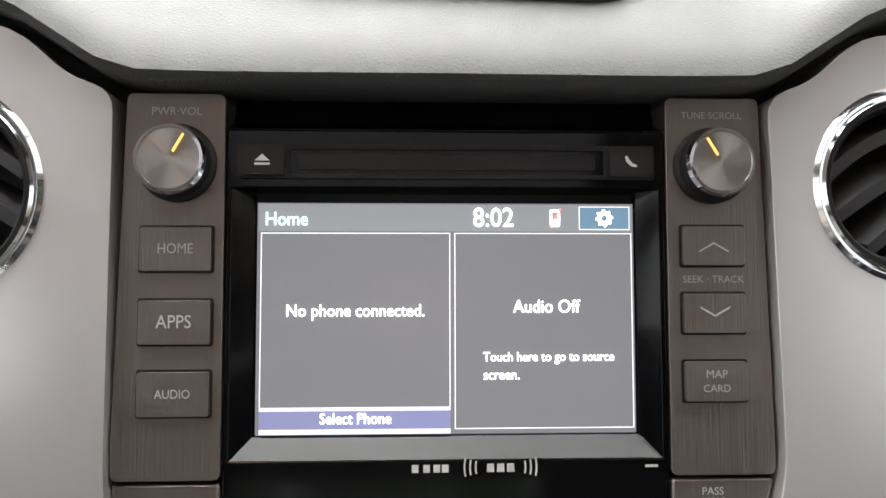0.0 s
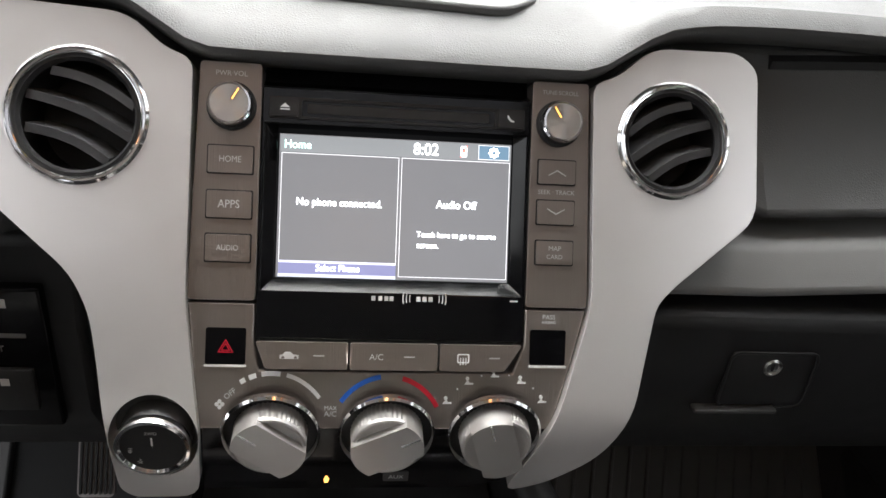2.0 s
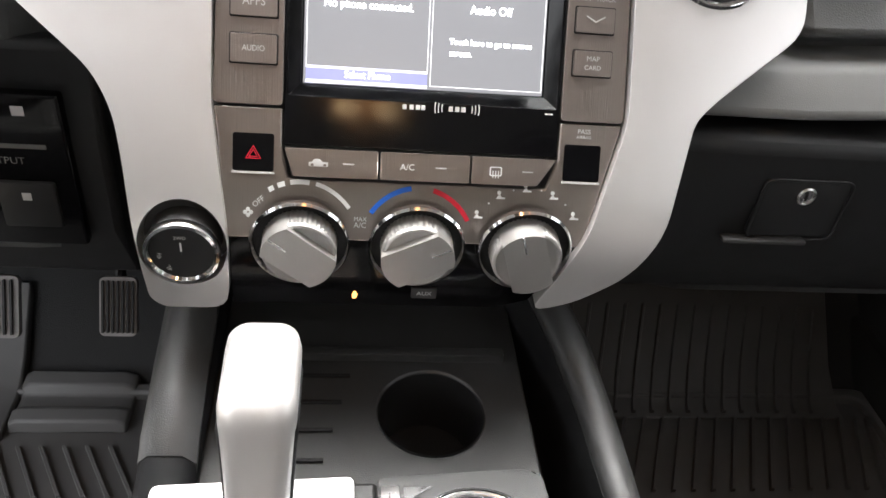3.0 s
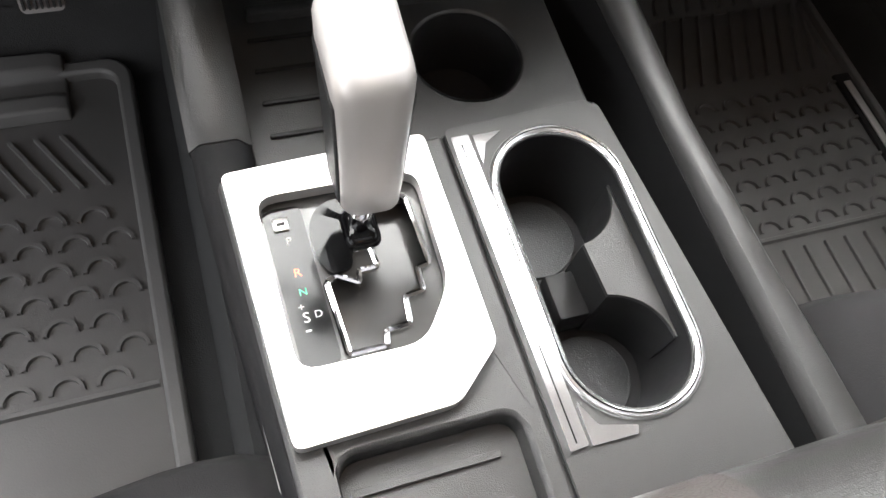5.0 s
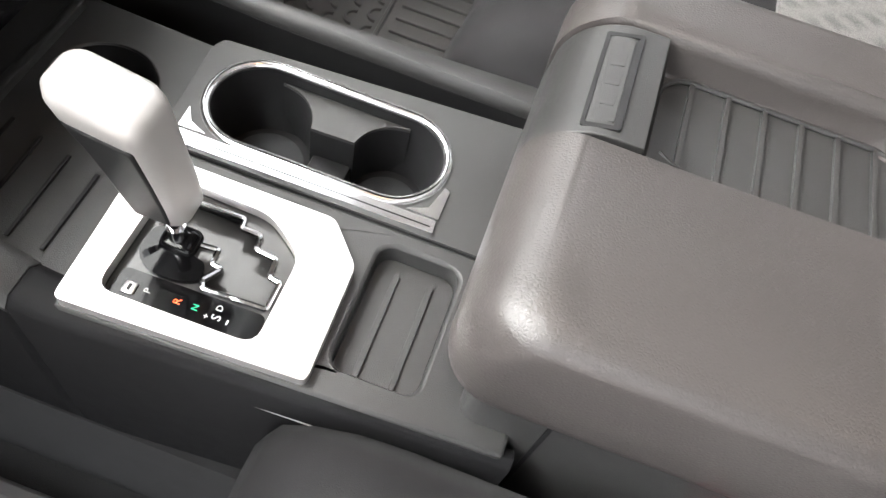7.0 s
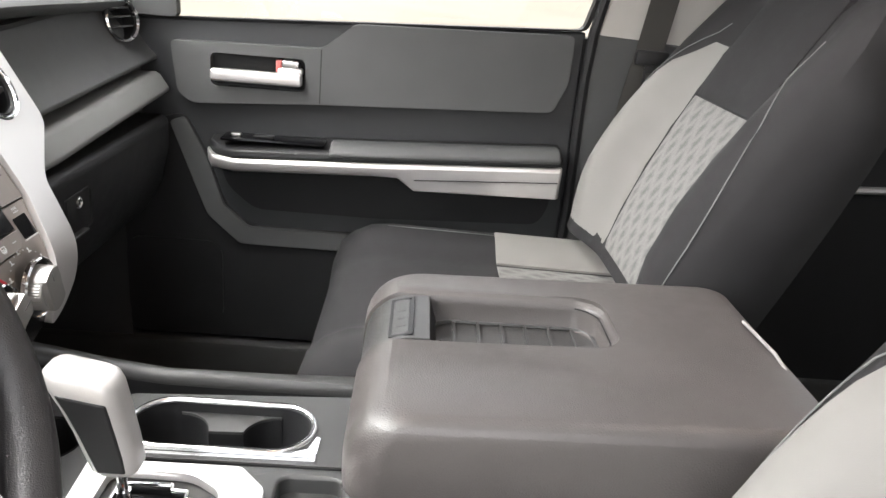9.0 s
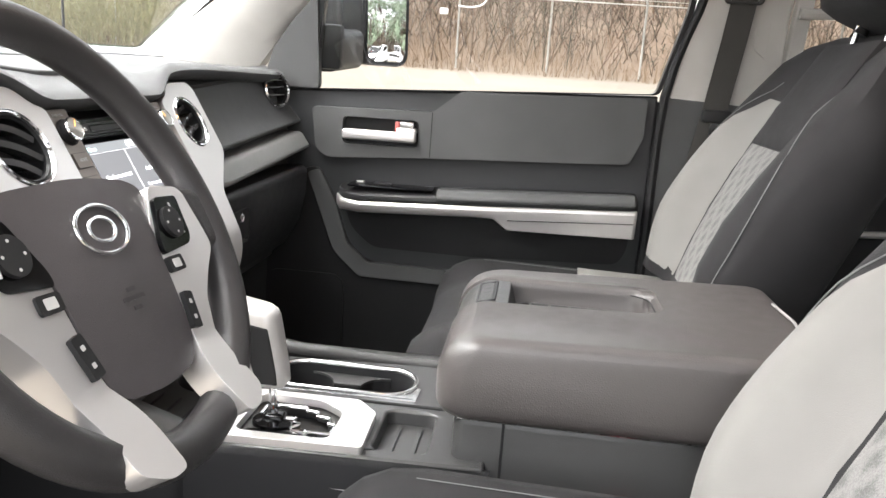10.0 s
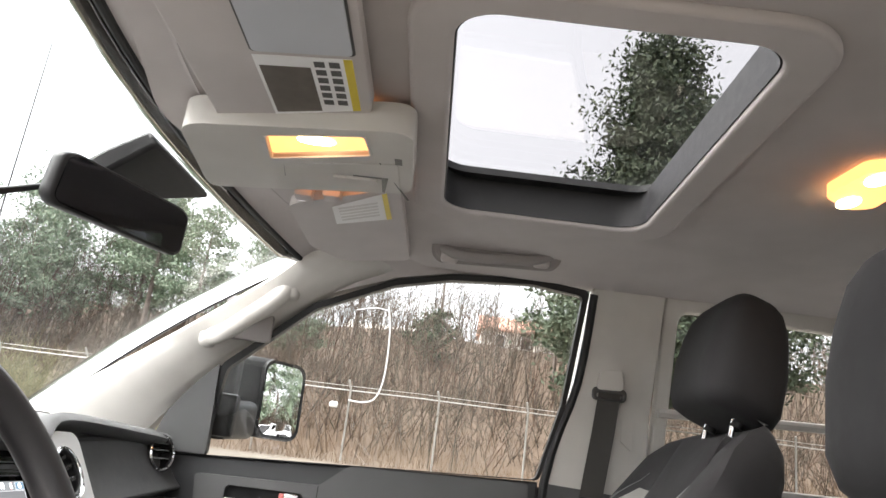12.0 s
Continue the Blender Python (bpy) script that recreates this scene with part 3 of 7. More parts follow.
LOWER = [(-0.1305, -0.1105), (-0.0885, -0.1105), (-0.0885, -0.1335), (-0.0845, -0.1535), (0.0810, -0.1535), (0.0885, -0.1335), (0.0885, -0.1105), (0.1305, -0.1105), (0.1115, -0.185), (0.109, -0.1900), (-0.1225, -0.1900)]
climate = part("climate_panel", slab(LOWER, -0.02, 0.009, stack, cuts=STACK_CUTS), BRONZE, ST, "brushed bronze panel", bevel=0.0015)
part("lower_fascia", slab([(-0.1225, -0.1905), (0.109, -0.1905), (0.097, -0.208), (0.082, -0.236), (0.06, -0.2445), (-0.122, -0.2445)], -0.02, 0.0085, stack, cuts=STACK_CUTS), GLOSS, ST, "gloss black fascia")
# display: sloped glossy frame round a recessed screen
hole = [(-0.0855, 0.0050), (0.0855, 0.0050), (0.0855, -0.1020), (-0.0855, -0.1020)]
fascia = part("display_fascia", slab([(-0.0880, 0.0285), (0.0880, 0.0285), (0.0880, -0.1330), (-0.0880, -0.1330)], -0.01, 0.009, stack, holes=[hole]), GLOSS, ST, "gloss black fascia", bevel=0.0008)
inner = [(-0.0782, 0.0046), (0.0782, 0.0046), (0.0782, -0.0942), (-0.0782, -0.0942)]
part("sloped_frame", loft([[stack(u, v, 0.0086) for u, v in hole], [stack(u, v, 0.0012) for u, v in inner], [stack(u, v, -0.004) for u, v in inner]], caps=False), GLOSS, fascia)
part("upper_recess", loft([[stack(-0.0880, 0.029, 0.0085), stack(0.0880, 0.029, 0.0085)], [stack(-0.0880, 0.034, -0.004), stack(0.0880, 0.034, -0.004)], [stack(-0.0880, 0.056, -0.010), stack(0.0880, 0.056, -0.010)]], closed=False), GLOSS, ST)
slot = part("disc_slot", slab(rrect(-0.0835, 0.0835, 0.0088, 0.0225, 0.001), 0.0085, 0.0105, stack, holes=[rrect(-0.063, 0.063, 0.0104, 0.0205, 0.001)]), BLACK, ST, "black disc slot with eject and phone buttons", bevel=0.0005)
part("mouth", slab(rrect(-0.063, 0.063, 0.0104, 0.0205, 0.001), 0.0088, 0.0094, stack), GLOSS, slot)
part("shutter", slab(rrect(-0.0595, 0.0595, 0.0125, 0.0185, 0.001), 0.0094, 0.0102, stack), BLACK, slot)
for u in (-0.0735, 0.0735):
    part("button", slab(rrect(u - 0.0085, u + 0.0085, 0.0100, 0.0212, 0.001), 0.0105, 0.0118, stack), BLACK, slot, bevel=0.0005)
part("eject_mark", slab([(-0.0765, 0.0155), (-0.0735, 0.0182), (-0.0705, 0.0155)], 0.0118, 0.0120, stack), WHITE, slot)
part("eject_bar", slab([(-0.0765, 0.0138), (-0.0705, 0.0138), (-0.0705, 0.0147), (-0.0765, 0.0147)], 0.0118, 0.0120, stack), WHITE, slot)
part("handset_mark", slab(rounded([(0.0712, 0.0182), (0.0722, 0.0182), (0.0728, 0.0168), (0.0745, 0.0150), (0.0760, 0.0146), (0.0760, 0.0136), (0.0735, 0.0140), (0.0716, 0.0160)], 0.0004), 0.0118, 0.0120, stack), WHITE, slot)

# screen with its picture
screen = part("screen", slab([(-0.077, 0), (0.077, 0), (0.077, -0.0935), (-0.077, -0.0935)], -0.003, 0.0014, stack), UI_DARK, ST, "lit touch screen with a home page")


def ui(name, u0, u1, v0, v1, w, mat):
    return part(name, slab([(u0, v0), (u1, v0), (u1, v1), (u0, v1)], 0.0014, w, stack), mat, screen)


ui("header", -0.0765, 0.0765, -0.0115, -0.0005, 0.0015, UI_HEAD)
for u0, u1, v0, v1 in ((-0.0755, 0.0012, -0.0932, -0.0122), (0.0030, 0.0762, -0.0915, -0.0122)):
    part("frame_line", slab([(u0, v0), (u1, v0), (u1, v1), (u0, v1)], 0.0014, 0.0016, stack, holes=[[(u0 + 0.0003, v0 + 0.0003), (u1 - 0.0003, v0 + 0.0003), (u1 - 0.0003, v1 - 0.0003), (u0 + 0.0003, v1 - 0.0003)]]), UI_LINE, screen)
ui("strip", -0.0755, 0.0012, -0.0932, -0.0825, 0.0017, UI_BLUE)
ui("strip_sheen", -0.0755, 0.0012, -0.0932, -0.0912, 0.0018, UI_PALE)
ui("strip_sheen", -0.0755, 0.0012, -0.0840, -0.0825, 0.0018, UI_PALE)
ui("gear_key", 0.0545, 0.0755, -0.0108, -0.0012, 0.0017, UI_LINE)
ui("gear_key", 0.0548, 0.0752, -0.0105, -0.0015, 0.0018, UI_GEAR)
cog = [(0.065 + (0.0036 if k % 4 < 2 else 0.0028) * math.cos(2 * math.pi * k / 32), -0.006 + (0.0036 if k % 4 < 2 else 0.0028) * math.sin(2 * math.pi * k / 32)) for k in range(32)]
part("gear_mark", slab(cog, 0.0018, 0.0020, stack, holes=[disc(0.065, -0.006, 0.0013, 16)]), UI_TEXT, screen)
part("phone_mark", slab(rrect(0.0425, 0.0465, -0.0095, -0.0025, 0.0006), 0.0015, 0.0018, stack, holes=[rrect(0.0432, 0.0458, -0.0065, -0.0035, 0.0002)]), UI_TEXT, screen)
part("phone_mark", slab([(0.0420, -0.0098), (0.0428, -0.0098), (0.0470, -0.0022), (0.0462, -0.0022)], 0.0018, 0.0020, stack), UI_RED, screen)
for word, wd, u, v, mat, al in (("Home", 0.0168, -0.0740, -0.0068, UI_CYAN, "LEFT"), ("8:02", 0.0165, 0.0190, -0.0062, UI_TEXT, "CENTER"), ("No phone connected.", 0.0555, -0.0372, -0.0440, UI_TEXT, "CENTER"),
                             ("Audio Off", 0.0275, 0.0405, -0.0425, UI_TEXT, "CENTER"), ("Touch here to go to source", 0.0535, 0.0145, -0.0628, UI_TEXT, "LEFT"), ("screen.", 0.0145, 0.0145, -0.0700, UI_TEXT, "LEFT"), ("Select Phone", 0.0285, -0.0370, -0.0872, UI_TEXT, "CENTER")):
    text("lettering", word, wd, shifted(stack, u, v, 0.0019), mat, screen, al, tall=1.12)
# maker's marks under the screen, as plain shapes
for u in (-0.0130, -0.0085, -0.0045, -0.0012):
    part("logo_bar", slab([(u - 0.0014, -0.1070), (u + 0.0012, -0.1070), (u + 0.0012, -0.1040), (u - 0.0014, -0.1040)], 0.009, 0.0093, stack), PRINT, fascia)
for s in (-1, 1):
    for k in range(3):
        r = 0.0095 + 0.0022 * k
        a0, a1 = (-14, 14) if s > 0 else (166, 194)
        o = disc(0.0205, -0.1052, r, 6, a0, a1) + disc(0.0205, -0.1052, r + 0.0007, 6, a0, a1)[::-1]
        part("logo_arc", slab(o, 0.009, 0.0093, stack), PRINT, fascia)
for u in (0.0165, 0.0205, 0.0245):
    part("logo_bar", slab([(u - 0.0015, -0.1070), (u + 0.0015, -0.1070), (u + 0.0013, -0.1038), (u - 0.0013, -0.1038)], 0.009, 0.0093, stack), PRINT, fascia)
part("small_print", slab([(0.078, -0.1058), (0.0832, -0.1058), (0.0832, -0.1048), (0.078, -0.1048)], 0.009, 0.0092, stack), PRINT, fascia)

# hazard switch, airbag lamp, climate keys
hz = part("hazard_switch", slab(rrect(-0.1185, -0.0935, -0.1500, -0.1265, 0.0015), 0.0085, 0.0098, stack), GLOSS, ST, "gloss black hazard switch with red triangle", bevel=0.0006)
for r0, r1 in ((0.0058, 0.0046), (0.0034, 0.0024)):
    tri = lambda r: [(-0.106 + r * math.cos(radians(a)), -0.1395 + r * math.sin(radians(a))) for a in (90, 210, 330)]
    part("triangle", slab(tri(r0), 0.0098, 0.0101, stack, holes=[tri(r1)]), RED, hz)
part("lip", slab([(-0.1190, -0.1515), (-0.0930, -0.1515), (-0.0930, -0.1502), (-0.1190, -0.1502)], 0.0088, 0.0105, stack), PRINT, hz)
ab = part("airbag_lamp", slab(rrect(0.0925, 0.1170, -0.1478, -0.1240, 0.0015), 0.0085, 0.0095, stack), GLOSS, ST, "gloss black airbag indicator")
part("lip", slab([(0.0920, -0.1495), (0.1175, -0.1495), (0.1175, -0.1481), (0.0920, -0.1481)], 0.0088, 0.0105, stack), PRINT, ab)
text("lettering", "PASS", 0.0085, shifted(stack, 0.1050, -0.1155, 0.0092), WHITE, climate)
text("lettering", "AIRBAG", 0.0098, shifted(stack, 0.1050, -0.1190, 0.0092), WHITE, climate)
for n, (u0, u1) in enumerate(((-0.0870, -0.0285), (-0.0270, 0.0300), (0.0315, 0.0865))):
    o = [(u0, -0.1345), (u1, -0.1345), (u1 - (0.012 if n == 2 else 0), -0.152), (u0 + (0.006 if n == 0 else 0), -0.152)]
    key = part("climate_key", slab(rounded(o, 0.0015), 0.0085, 0.0135, stack, cuts=STACK_CUTS[:2]), BRONZE, ST, "bronze climate key", bevel=0.0008)
    part("lamp_bar", slab([(u1 - 0.022, -0.1435), (u1 - 0.015, -0.1435), (u1 - 0.015, -0.1427), (u1 - 0.022, -0.1427)], 0.0135, 0.0137, stack), PRINT, key)
    mid = (u0 + u1) / 2 - 0.012
    if n == 1:
        text("lettering", "A/C", 0.0090, shifted(stack, mid + 0.0005, -0.1435, 0.0136), WHITE, key)
    elif n == 0:
        car = [(-0.007, -0.0022), (0.007, -0.0022), (0.007, 0.0006), (0.003, 0.001), (0.001, 0.0030), (-0.003, 0.0030), (-0.0045, 0.001), (-0.007, 0.0006)]
        part("truck_mark", slab([(mid + 0.85 * a + 0.004, -0.1433 + 0.85 * c) for a, c in car], 0.0135, 0.0137, stack, holes=[disc(mid + 0.0002, -0.1445, 0.0010, 12), disc(mid + 0.0080, -0.1445, 0.0010, 12)]), PRINT, key)
    else:
        part("window_mark", slab(rrect(mid - 0.004, mid + 0.004, -0.1465, -0.1405, 0.001), 0.0135, 0.0137, stack, holes=[rrect(mid - 0.0032, mid + 0.0032, -0.1458, -0.1412, 0.0006)]), WHITE, key)
        for q in (-0.0018, 0, 0.0018):
            part("heat_mark", slab([(mid + q - 0.0003, -0.1478), (mid + q + 0.0003, -0.1478), (mid + q + 0.0003, -0.1430), (mid + q - 0.0003, -0.1430)], 0.0135, 0.0138, stack), WHITE, key)

# climate dials
KNURL = [(1.0 if k % 2 else 0.965) for k in range(96)]


def dial(u, turn):
    M = Matrix.Translation(stack(u, -0.1905, 0.0085)) @ Matrix.Rotation(radians(90), 4, "X")
    d = part("dial", revolve([(0.0305, 0.001), (0.0318, 0.006), (0.0305, 0.0078), (0.0292, 0.006), (0.0285, 0.0)], Matrix(), 64), CHROME, ST, "satin climate dial in a chrome ring", at=M)
    part("well", revolve([(0.0288, 0.0), (0.0288, 0.0018), (0.0001, 0.0018)], Matrix(), 48), BLACK, d, at=M)
    loops = [[(r * KNURL[k] * math.cos(2 * math.pi * k / 96), r * KNURL[k] * math.sin(2 * math.pi * k / 96), h) for k in range(96)] for r, h in ((0.0240, 0.002), (0.0234, 0.0150))]
    loops += [[(r * math.cos(2 * math.pi * k / 96), r * math.sin(2 * math.pi * k / 96), h) for k in range(96)] for r, h in ((0.0233, 0.0154), (0.0226, 0.0172), (0.0212, 0.0178), (0.0185, 0.0160), (0.0001, 0.0150))]
    part("grip", loft(loops), DIAL, d, "satin metal knob with a knurled edge", at=M)
    R = M @ Matrix.Rotation(radians(turn), 4, "Z")
    half = math.degrees(math.asin(0.58))
    face = disc(0, 0, 0.0236, 16, -half, half) + disc(0, 0, 0.0236, 16, 180 - half, 180 + half)
    part("fin", slab(face, 0.004, 0.0218, flat), DIAL, d, "satin bar-shaped finger grip", at=R, bevel=0.0013, seg=3)
    part("pointer", box(0.0095, 0.0231, -0.0007, 0.0007, 0.0212, 0.0222, 0.0002), BRIGHT, d, "bright pointer line", at=R)
    return d


dial(-0.0764, 142)
dial(-0.0012, 27)
dial(0.0708, 108)


def arc(u, a0, a1, mat, r0=0.0395, r1=0.0425, parent=climate):
    o = disc(u, -0.1940, r0, 10, a0, a1) + disc(u, -0.1940, r1, 10, a0, a1)[::-1]
    part("scale_mark", slab(o, 0.0085, 0.0093, stack, cuts=STACK_CUTS), mat, parent)


for a0, a1 in ((116, 121), (105, 112), (82, 100), (38, 76)):
    arc(-0.0764, a0, a1, WHITE, 0.0370 if a0 > 80 else 0.0375, 0.0400)
arc(-0.0012, 98, 145, BLUE, 0.0360, 0.0390)
arc(-0.0012, 30, 76, RED, 0.0360, 0.0390)
text("lettering", "OFF", 0.008, shifted(stack, -0.1025, -0.1680, 0.0092, 38), WHITE, climate)
text("lettering", "MAX", 0.0080, shifted(stack, -0.0385, -0.1765, 0.0092), WHITE, climate)
text("lettering", "A/C", 0.0080, shifted(stack, -0.0385, -0.1803, 0.0092), WHITE, climate)
for k in range(4):
    a = radians(90 * k)
    part("fan_mark", slab(disc(-0.1090 + 0.0018 * math.cos(a), -0.1745 + 0.0018 * math.sin(a), 0.0013, 10), 0.0088, 0.0093, stack), WHITE, climate)
for a in (145, 118, 92, 65, 37):
    cx, cy = 0.0708 + 0.0400 * math.cos(radians(a)), -0.1940 + 0.0400 * math.sin(radians(a))
    part("airflow_mark", slab(disc(cx - 0.001, cy + 0.0015, 0.0013, 10), 0.0088, 0.0093, stack), WHITE, climate)
    part("airflow_mark", slab([(cx - 0.003, cy - 0.0022), (cx + 0.003, cy - 0.0022), (cx + 0.003, cy - 0.0012), (cx + 0.0006, cy - 0.001), (cx - 0.0004, cy + 0.0005), (cx - 0.0018, cy - 0.0005)], 0.0088, 0.0093, stack), WHITE, climate)
for a in (131, 105, 78, 51):
    cx, cy = 0.0708 + 0.0400 * math.cos(radians(a)), -0.1940 + 0.0400 * math.sin(radians(a))
    part("airflow_dot", slab(disc(cx, cy, 0.0006, 8), 0.0088, 0.0093, stack), WHITE, climate)
aux = part("aux_plate", slab(rrect(-0.0012, 0.0163, -0.2358, -0.2263, 0.001), 0.0083, 0.0098, stack), GREY, ST, "small grey plate")
text("lettering", "AUX", 0.0105, shifted(stack, 0.0076, -0.2311, 0.0099), WHITE, aux)
part("belt_lamp", slab(disc(-0.0400, -0.2325, 0.0011, 10), 0.0084, 0.0090, stack), AMBER, ST, "amber belt lamp")
part("belt_lamp", slab([(-0.0415, -0.2380), (-0.0390, -0.2380), (-0.0380, -0.2338), (-0.0418, -0.2338)], 0.0084, 0.0090, stack), AMBER, ST, "amber belt lamp")
# drive selector
M = Matrix.Translation(stack(*KNOB4, -0.002)) @ Matrix.Rotation(radians(92), 4, "X")
dk = part("drive_selector", revolve([(0.0272, 0.0), (0.0272, 0.001), (0.0225, 0.001), (0.0225, 0.020), (0.0215, 0.0205)], Matrix(), 48), GREY, ST, "black rotary selector with a chrome ring", at=M)
part("ring", revolve([(0.0228, 0.015), (0.0238, 0.019), (0.0232, 0.0225), (0.0212, 0.0228), (0.0198, 0.0205)], Matrix(), 48), CHROME, dk, at=M)
part("face", revolve([(0.0200, 0.0195), (0.0198, 0.0208), (0.0001, 0.0212)], Matrix(), 40), BLACK, dk, at=M)
part("pointer", box(-0.0005, 0.0005, 0.002, 0.0085, 0.0209, 0.0216), WHITE, dk, at=M)
kf = plane(M)
text("lettering", "2WD", 0.0075, shifted(kf, 0, 0.0125, 0.0214), PRINT, dk)
text("lettering", "4H", 0.0045, shifted(kf, -0.0135, -0.002, 0.0214, 80), PRINT, dk)
text("lettering", "4L", 0.0045, shifted(kf, -0.0085, -0.0115, 0.0214, 120), PRINT, dk)


# air vents
def vent(u, v, r, tilt):
    M = Matrix.Translation(stack(u, v, 0.0125)) @ Matrix.Rotation(radians(90 - 28.7), 4, "X")
    d = part("air_vent", revolve([(r + 0.0030, -0.002), (r + 0.0028, 0.0034), (r + 0.0012, 0.0050), (r + 0.0002, 0.0036), (r - 0.0008, 0.0034), (r - 0.0020, 0.0044), (r - 0.0034, 0.0020), (r - 0.0036, -0.002)], Matrix(), 64), CHROME, ST, "round air vent with chrome ring and dark slats", at=M)
    part("barrel", revolve([(r - 0.002, 0.002), (r - 0.0035, -0.012), (r - 0.008, -0.034), (0.0001, -0.036)], Matrix(), 48), BLACK, d, at=M)
    part("collar", revolve([(r - 0.0028, 0.0025), (r - 0.0045, 0.003), (r - 0.0065, 0.0), (r - 0.0055, -0.004)], Matrix(), 48), BLACK, d, at=M)
    R = M @ Matrix.Rotation(radians(tilt), 4, "Z")
    for q in (-0.60, 0.0, 0.60):
        y0, half = q * (r - 0.008), math.sqrt(max(0.0, (r - 0.006) ** 2 - (abs(q) * (r - 0.008) + 0.002) ** 2))
        loops = []
        for k in range(13):
            x = -half + 2 * half * k / 12
            bow = 0.004 * math.cos(math.pi * (x / half) / 2)
            loops.append([(x, y0 - 0.0030 + bow, -0.004), (x, y0 + 0.0026 + bow, -0.0015), (x, y0 + 0.0032 + bow, -0.004), (x, y0 + 0.0085 + bow, -0.024), (x, y0 + 0.0060 + bow, -0.025)])
        part("slat", loft(loops), SLAT, d, "dark satin slat", at=R, sharp=60)
    return d


vent(*VENTS[0], 26)
vent(*VENTS[1], -22)

# ---- floor console ----
Z = 0.547
KY = 0.957
flatz = lambda u, v, w: (u, KY * v, Z + w)
cupz = lambda u, v, w: (-0.0195 + 0.927 * (u + 0.0195), -0.190 + 0.912 * (v + 0.186), Z + w)
FC = thing("floor_console", (0, -0.3, FLOOR_Z), "charcoal floor console with shift gate, cup holders and tray", "console")
gate = rounded([(-0.1475, -0.220), (-0.050, -0.220), (-0.052, -0.300), (-0.075, -0.3335), (-0.1455, -0.3335)], 0.012)
tray = rrect(-0.137, -0.035, -0.446, -0.383, 0.012)
part("deck", slab([(-0.168, -0.196), (-0.022, -0.190), (-0.020, -0.400), (-0.020, -0.515), (-0.154, -0.515)], -0.03, 0, flatz, holes=[gate, rrect(-0.1375, -0.0345, -0.4465, -0.3825, 0.012)]), GREY, FC, "charcoal grained deck", bevel=0.003)
part("tray_floor", slab(tray, -0.024, -0.0185, flatz), GREY, FC)
for y in (-0.401, -0.428):
    part("tray_ridge", slab(rrect(-0.132, -0.047, y - 0.0022, y + 0.0022, 0.002, 3), -0.019, -0.0155, flatz), GREY, FC, bevel=0.0008)
stad = rrect(0.0025, 0.0885, -0.400, -0.194, 0.0425, 12)
pod = rounded([(-0.0215, -0.176), (0.088, -0.169), (0.100, -0.174), (0.128, -0.530), (-0.0195, -0.530)], 0.006)
part("cup_deck", slab(pod, -0.03, 0.003, cupz, holes=[rrect(0.0020, 0.0890, -0.4005, -0.1935, 0.043, 12)]), GREY, FC, "charcoal grained deck", bevel=0.003)
part("pod_seam", slab([(-0.0222, -0.18), (-0.0208, -0.18), (-0.0190, -0.50), (-0.0204, -0.50)], -0.01, 0.0006, cupz), BLACK, FC)
# the cup wells: two rounds open to one another, with a grey shelf on the far side between them
part("well_wall", loft([[cupz(u, v, 0.001) for u, v in stad], [cupz(u, v, -0.040) for u, v in stad], [cupz(0.0455 + (u - 0.0455) * 0.93, -0.297 + (v + 0.297) * 0.96, -0.069) for u, v in stad]], caps=False), BLACK, FC, "black cup well")
part("well_floor", slab(rrect(0.0022, 0.0888, -0.4003, -0.1937, 0.0428, 12), -0.073, -0.069, cupz), BLACK, FC, "black well floor")
for cx, cy, r in ((0.0440, -0.239, 0.034), (0.0450, -0.356, 0.032)):
    part("cup_floor", slab(disc(cx, cy, r, 40), -0.069, -0.0665, cupz), DOOR, FC, "dark grey cup floor", bevel=0.001)
shelf = disc(0.0455, -0.237, 0.0420, 14, 0, -82) + disc(0.0475, -0.3585, 0.0395, 14, 82, 0) + [(0.0885, -0.3585), (0.0885, -0.237)]
part("shelf_body", slab(shelf, -0.069, -0.0130, cupz), BLACK, FC)
part("cup_shelf", slab(shelf, -0.0130, -0.0095, cupz), GREY, FC, "grey moulded cup shelf", bevel=0.0012)
part("cup_bridge", box(0.030, 0.056, -0.318, -0.281, -0.069, -0.042, 0.004, mp=cupz), BLACK, FC)
trim = rrect(-0.0055, 0.0965, -0.408, -0.186, 0.0505, 14)
part("cup_ring", slab(trim, 0.0, 0.0065, cupz, holes=[rrect(0.0028, 0.0882, -0.3997, -0.1943, 0.0422, 12)]), BRIGHT, FC, "bright chrome trim ring", bevel=0.003, seg=3)
part("cup_ring_groove", slab(rrect(-0.0015, 0.0925, -0.404, -0.190, 0.0465, 14), 0.006, 0.0072, cupz, holes=[rrect(-0.0007, 0.0917, -0.4032, -0.1908, 0.0457, 14)]), GLOSS, FC)
part("chrome_strip", slab(rounded([(-0.0195, -0.1855), (-0.0065, -0.1850), (-0.0045, -0.4120), (-0.0165, -0.4130)], 0.0015), 0.0, 0.0060, cupz), BRIGHT, FC, "bright chrome strip", bevel=0.0052, seg=5)
part("strip_inlay", slab([(-0.0138, -0.192), (-0.0131, -0.192), (-0.0111, -0.409), (-0.0118, -0.409)], 0.0053, 0.0064, cupz), GLOSS, FC)
part("chrome_corner", slab(rounded([(-0.0035, -0.186), (0.018, -0.1855), (0.004, -0.194), (-0.0030, -0.210)], 0.001), 0.0, 0.0052, cupz), BRIGHT, FC, bevel=0.001)
part("chrome_corner", slab(rounded([(-0.0020, -0.385), (0.006, -0.402), (0.030, -0.4085), (0.028, -0.4135), (-0.0022, -0.4130)], 0.001), 0.0, 0.0052, cupz), BRIGHT, FC, bevel=0.001)
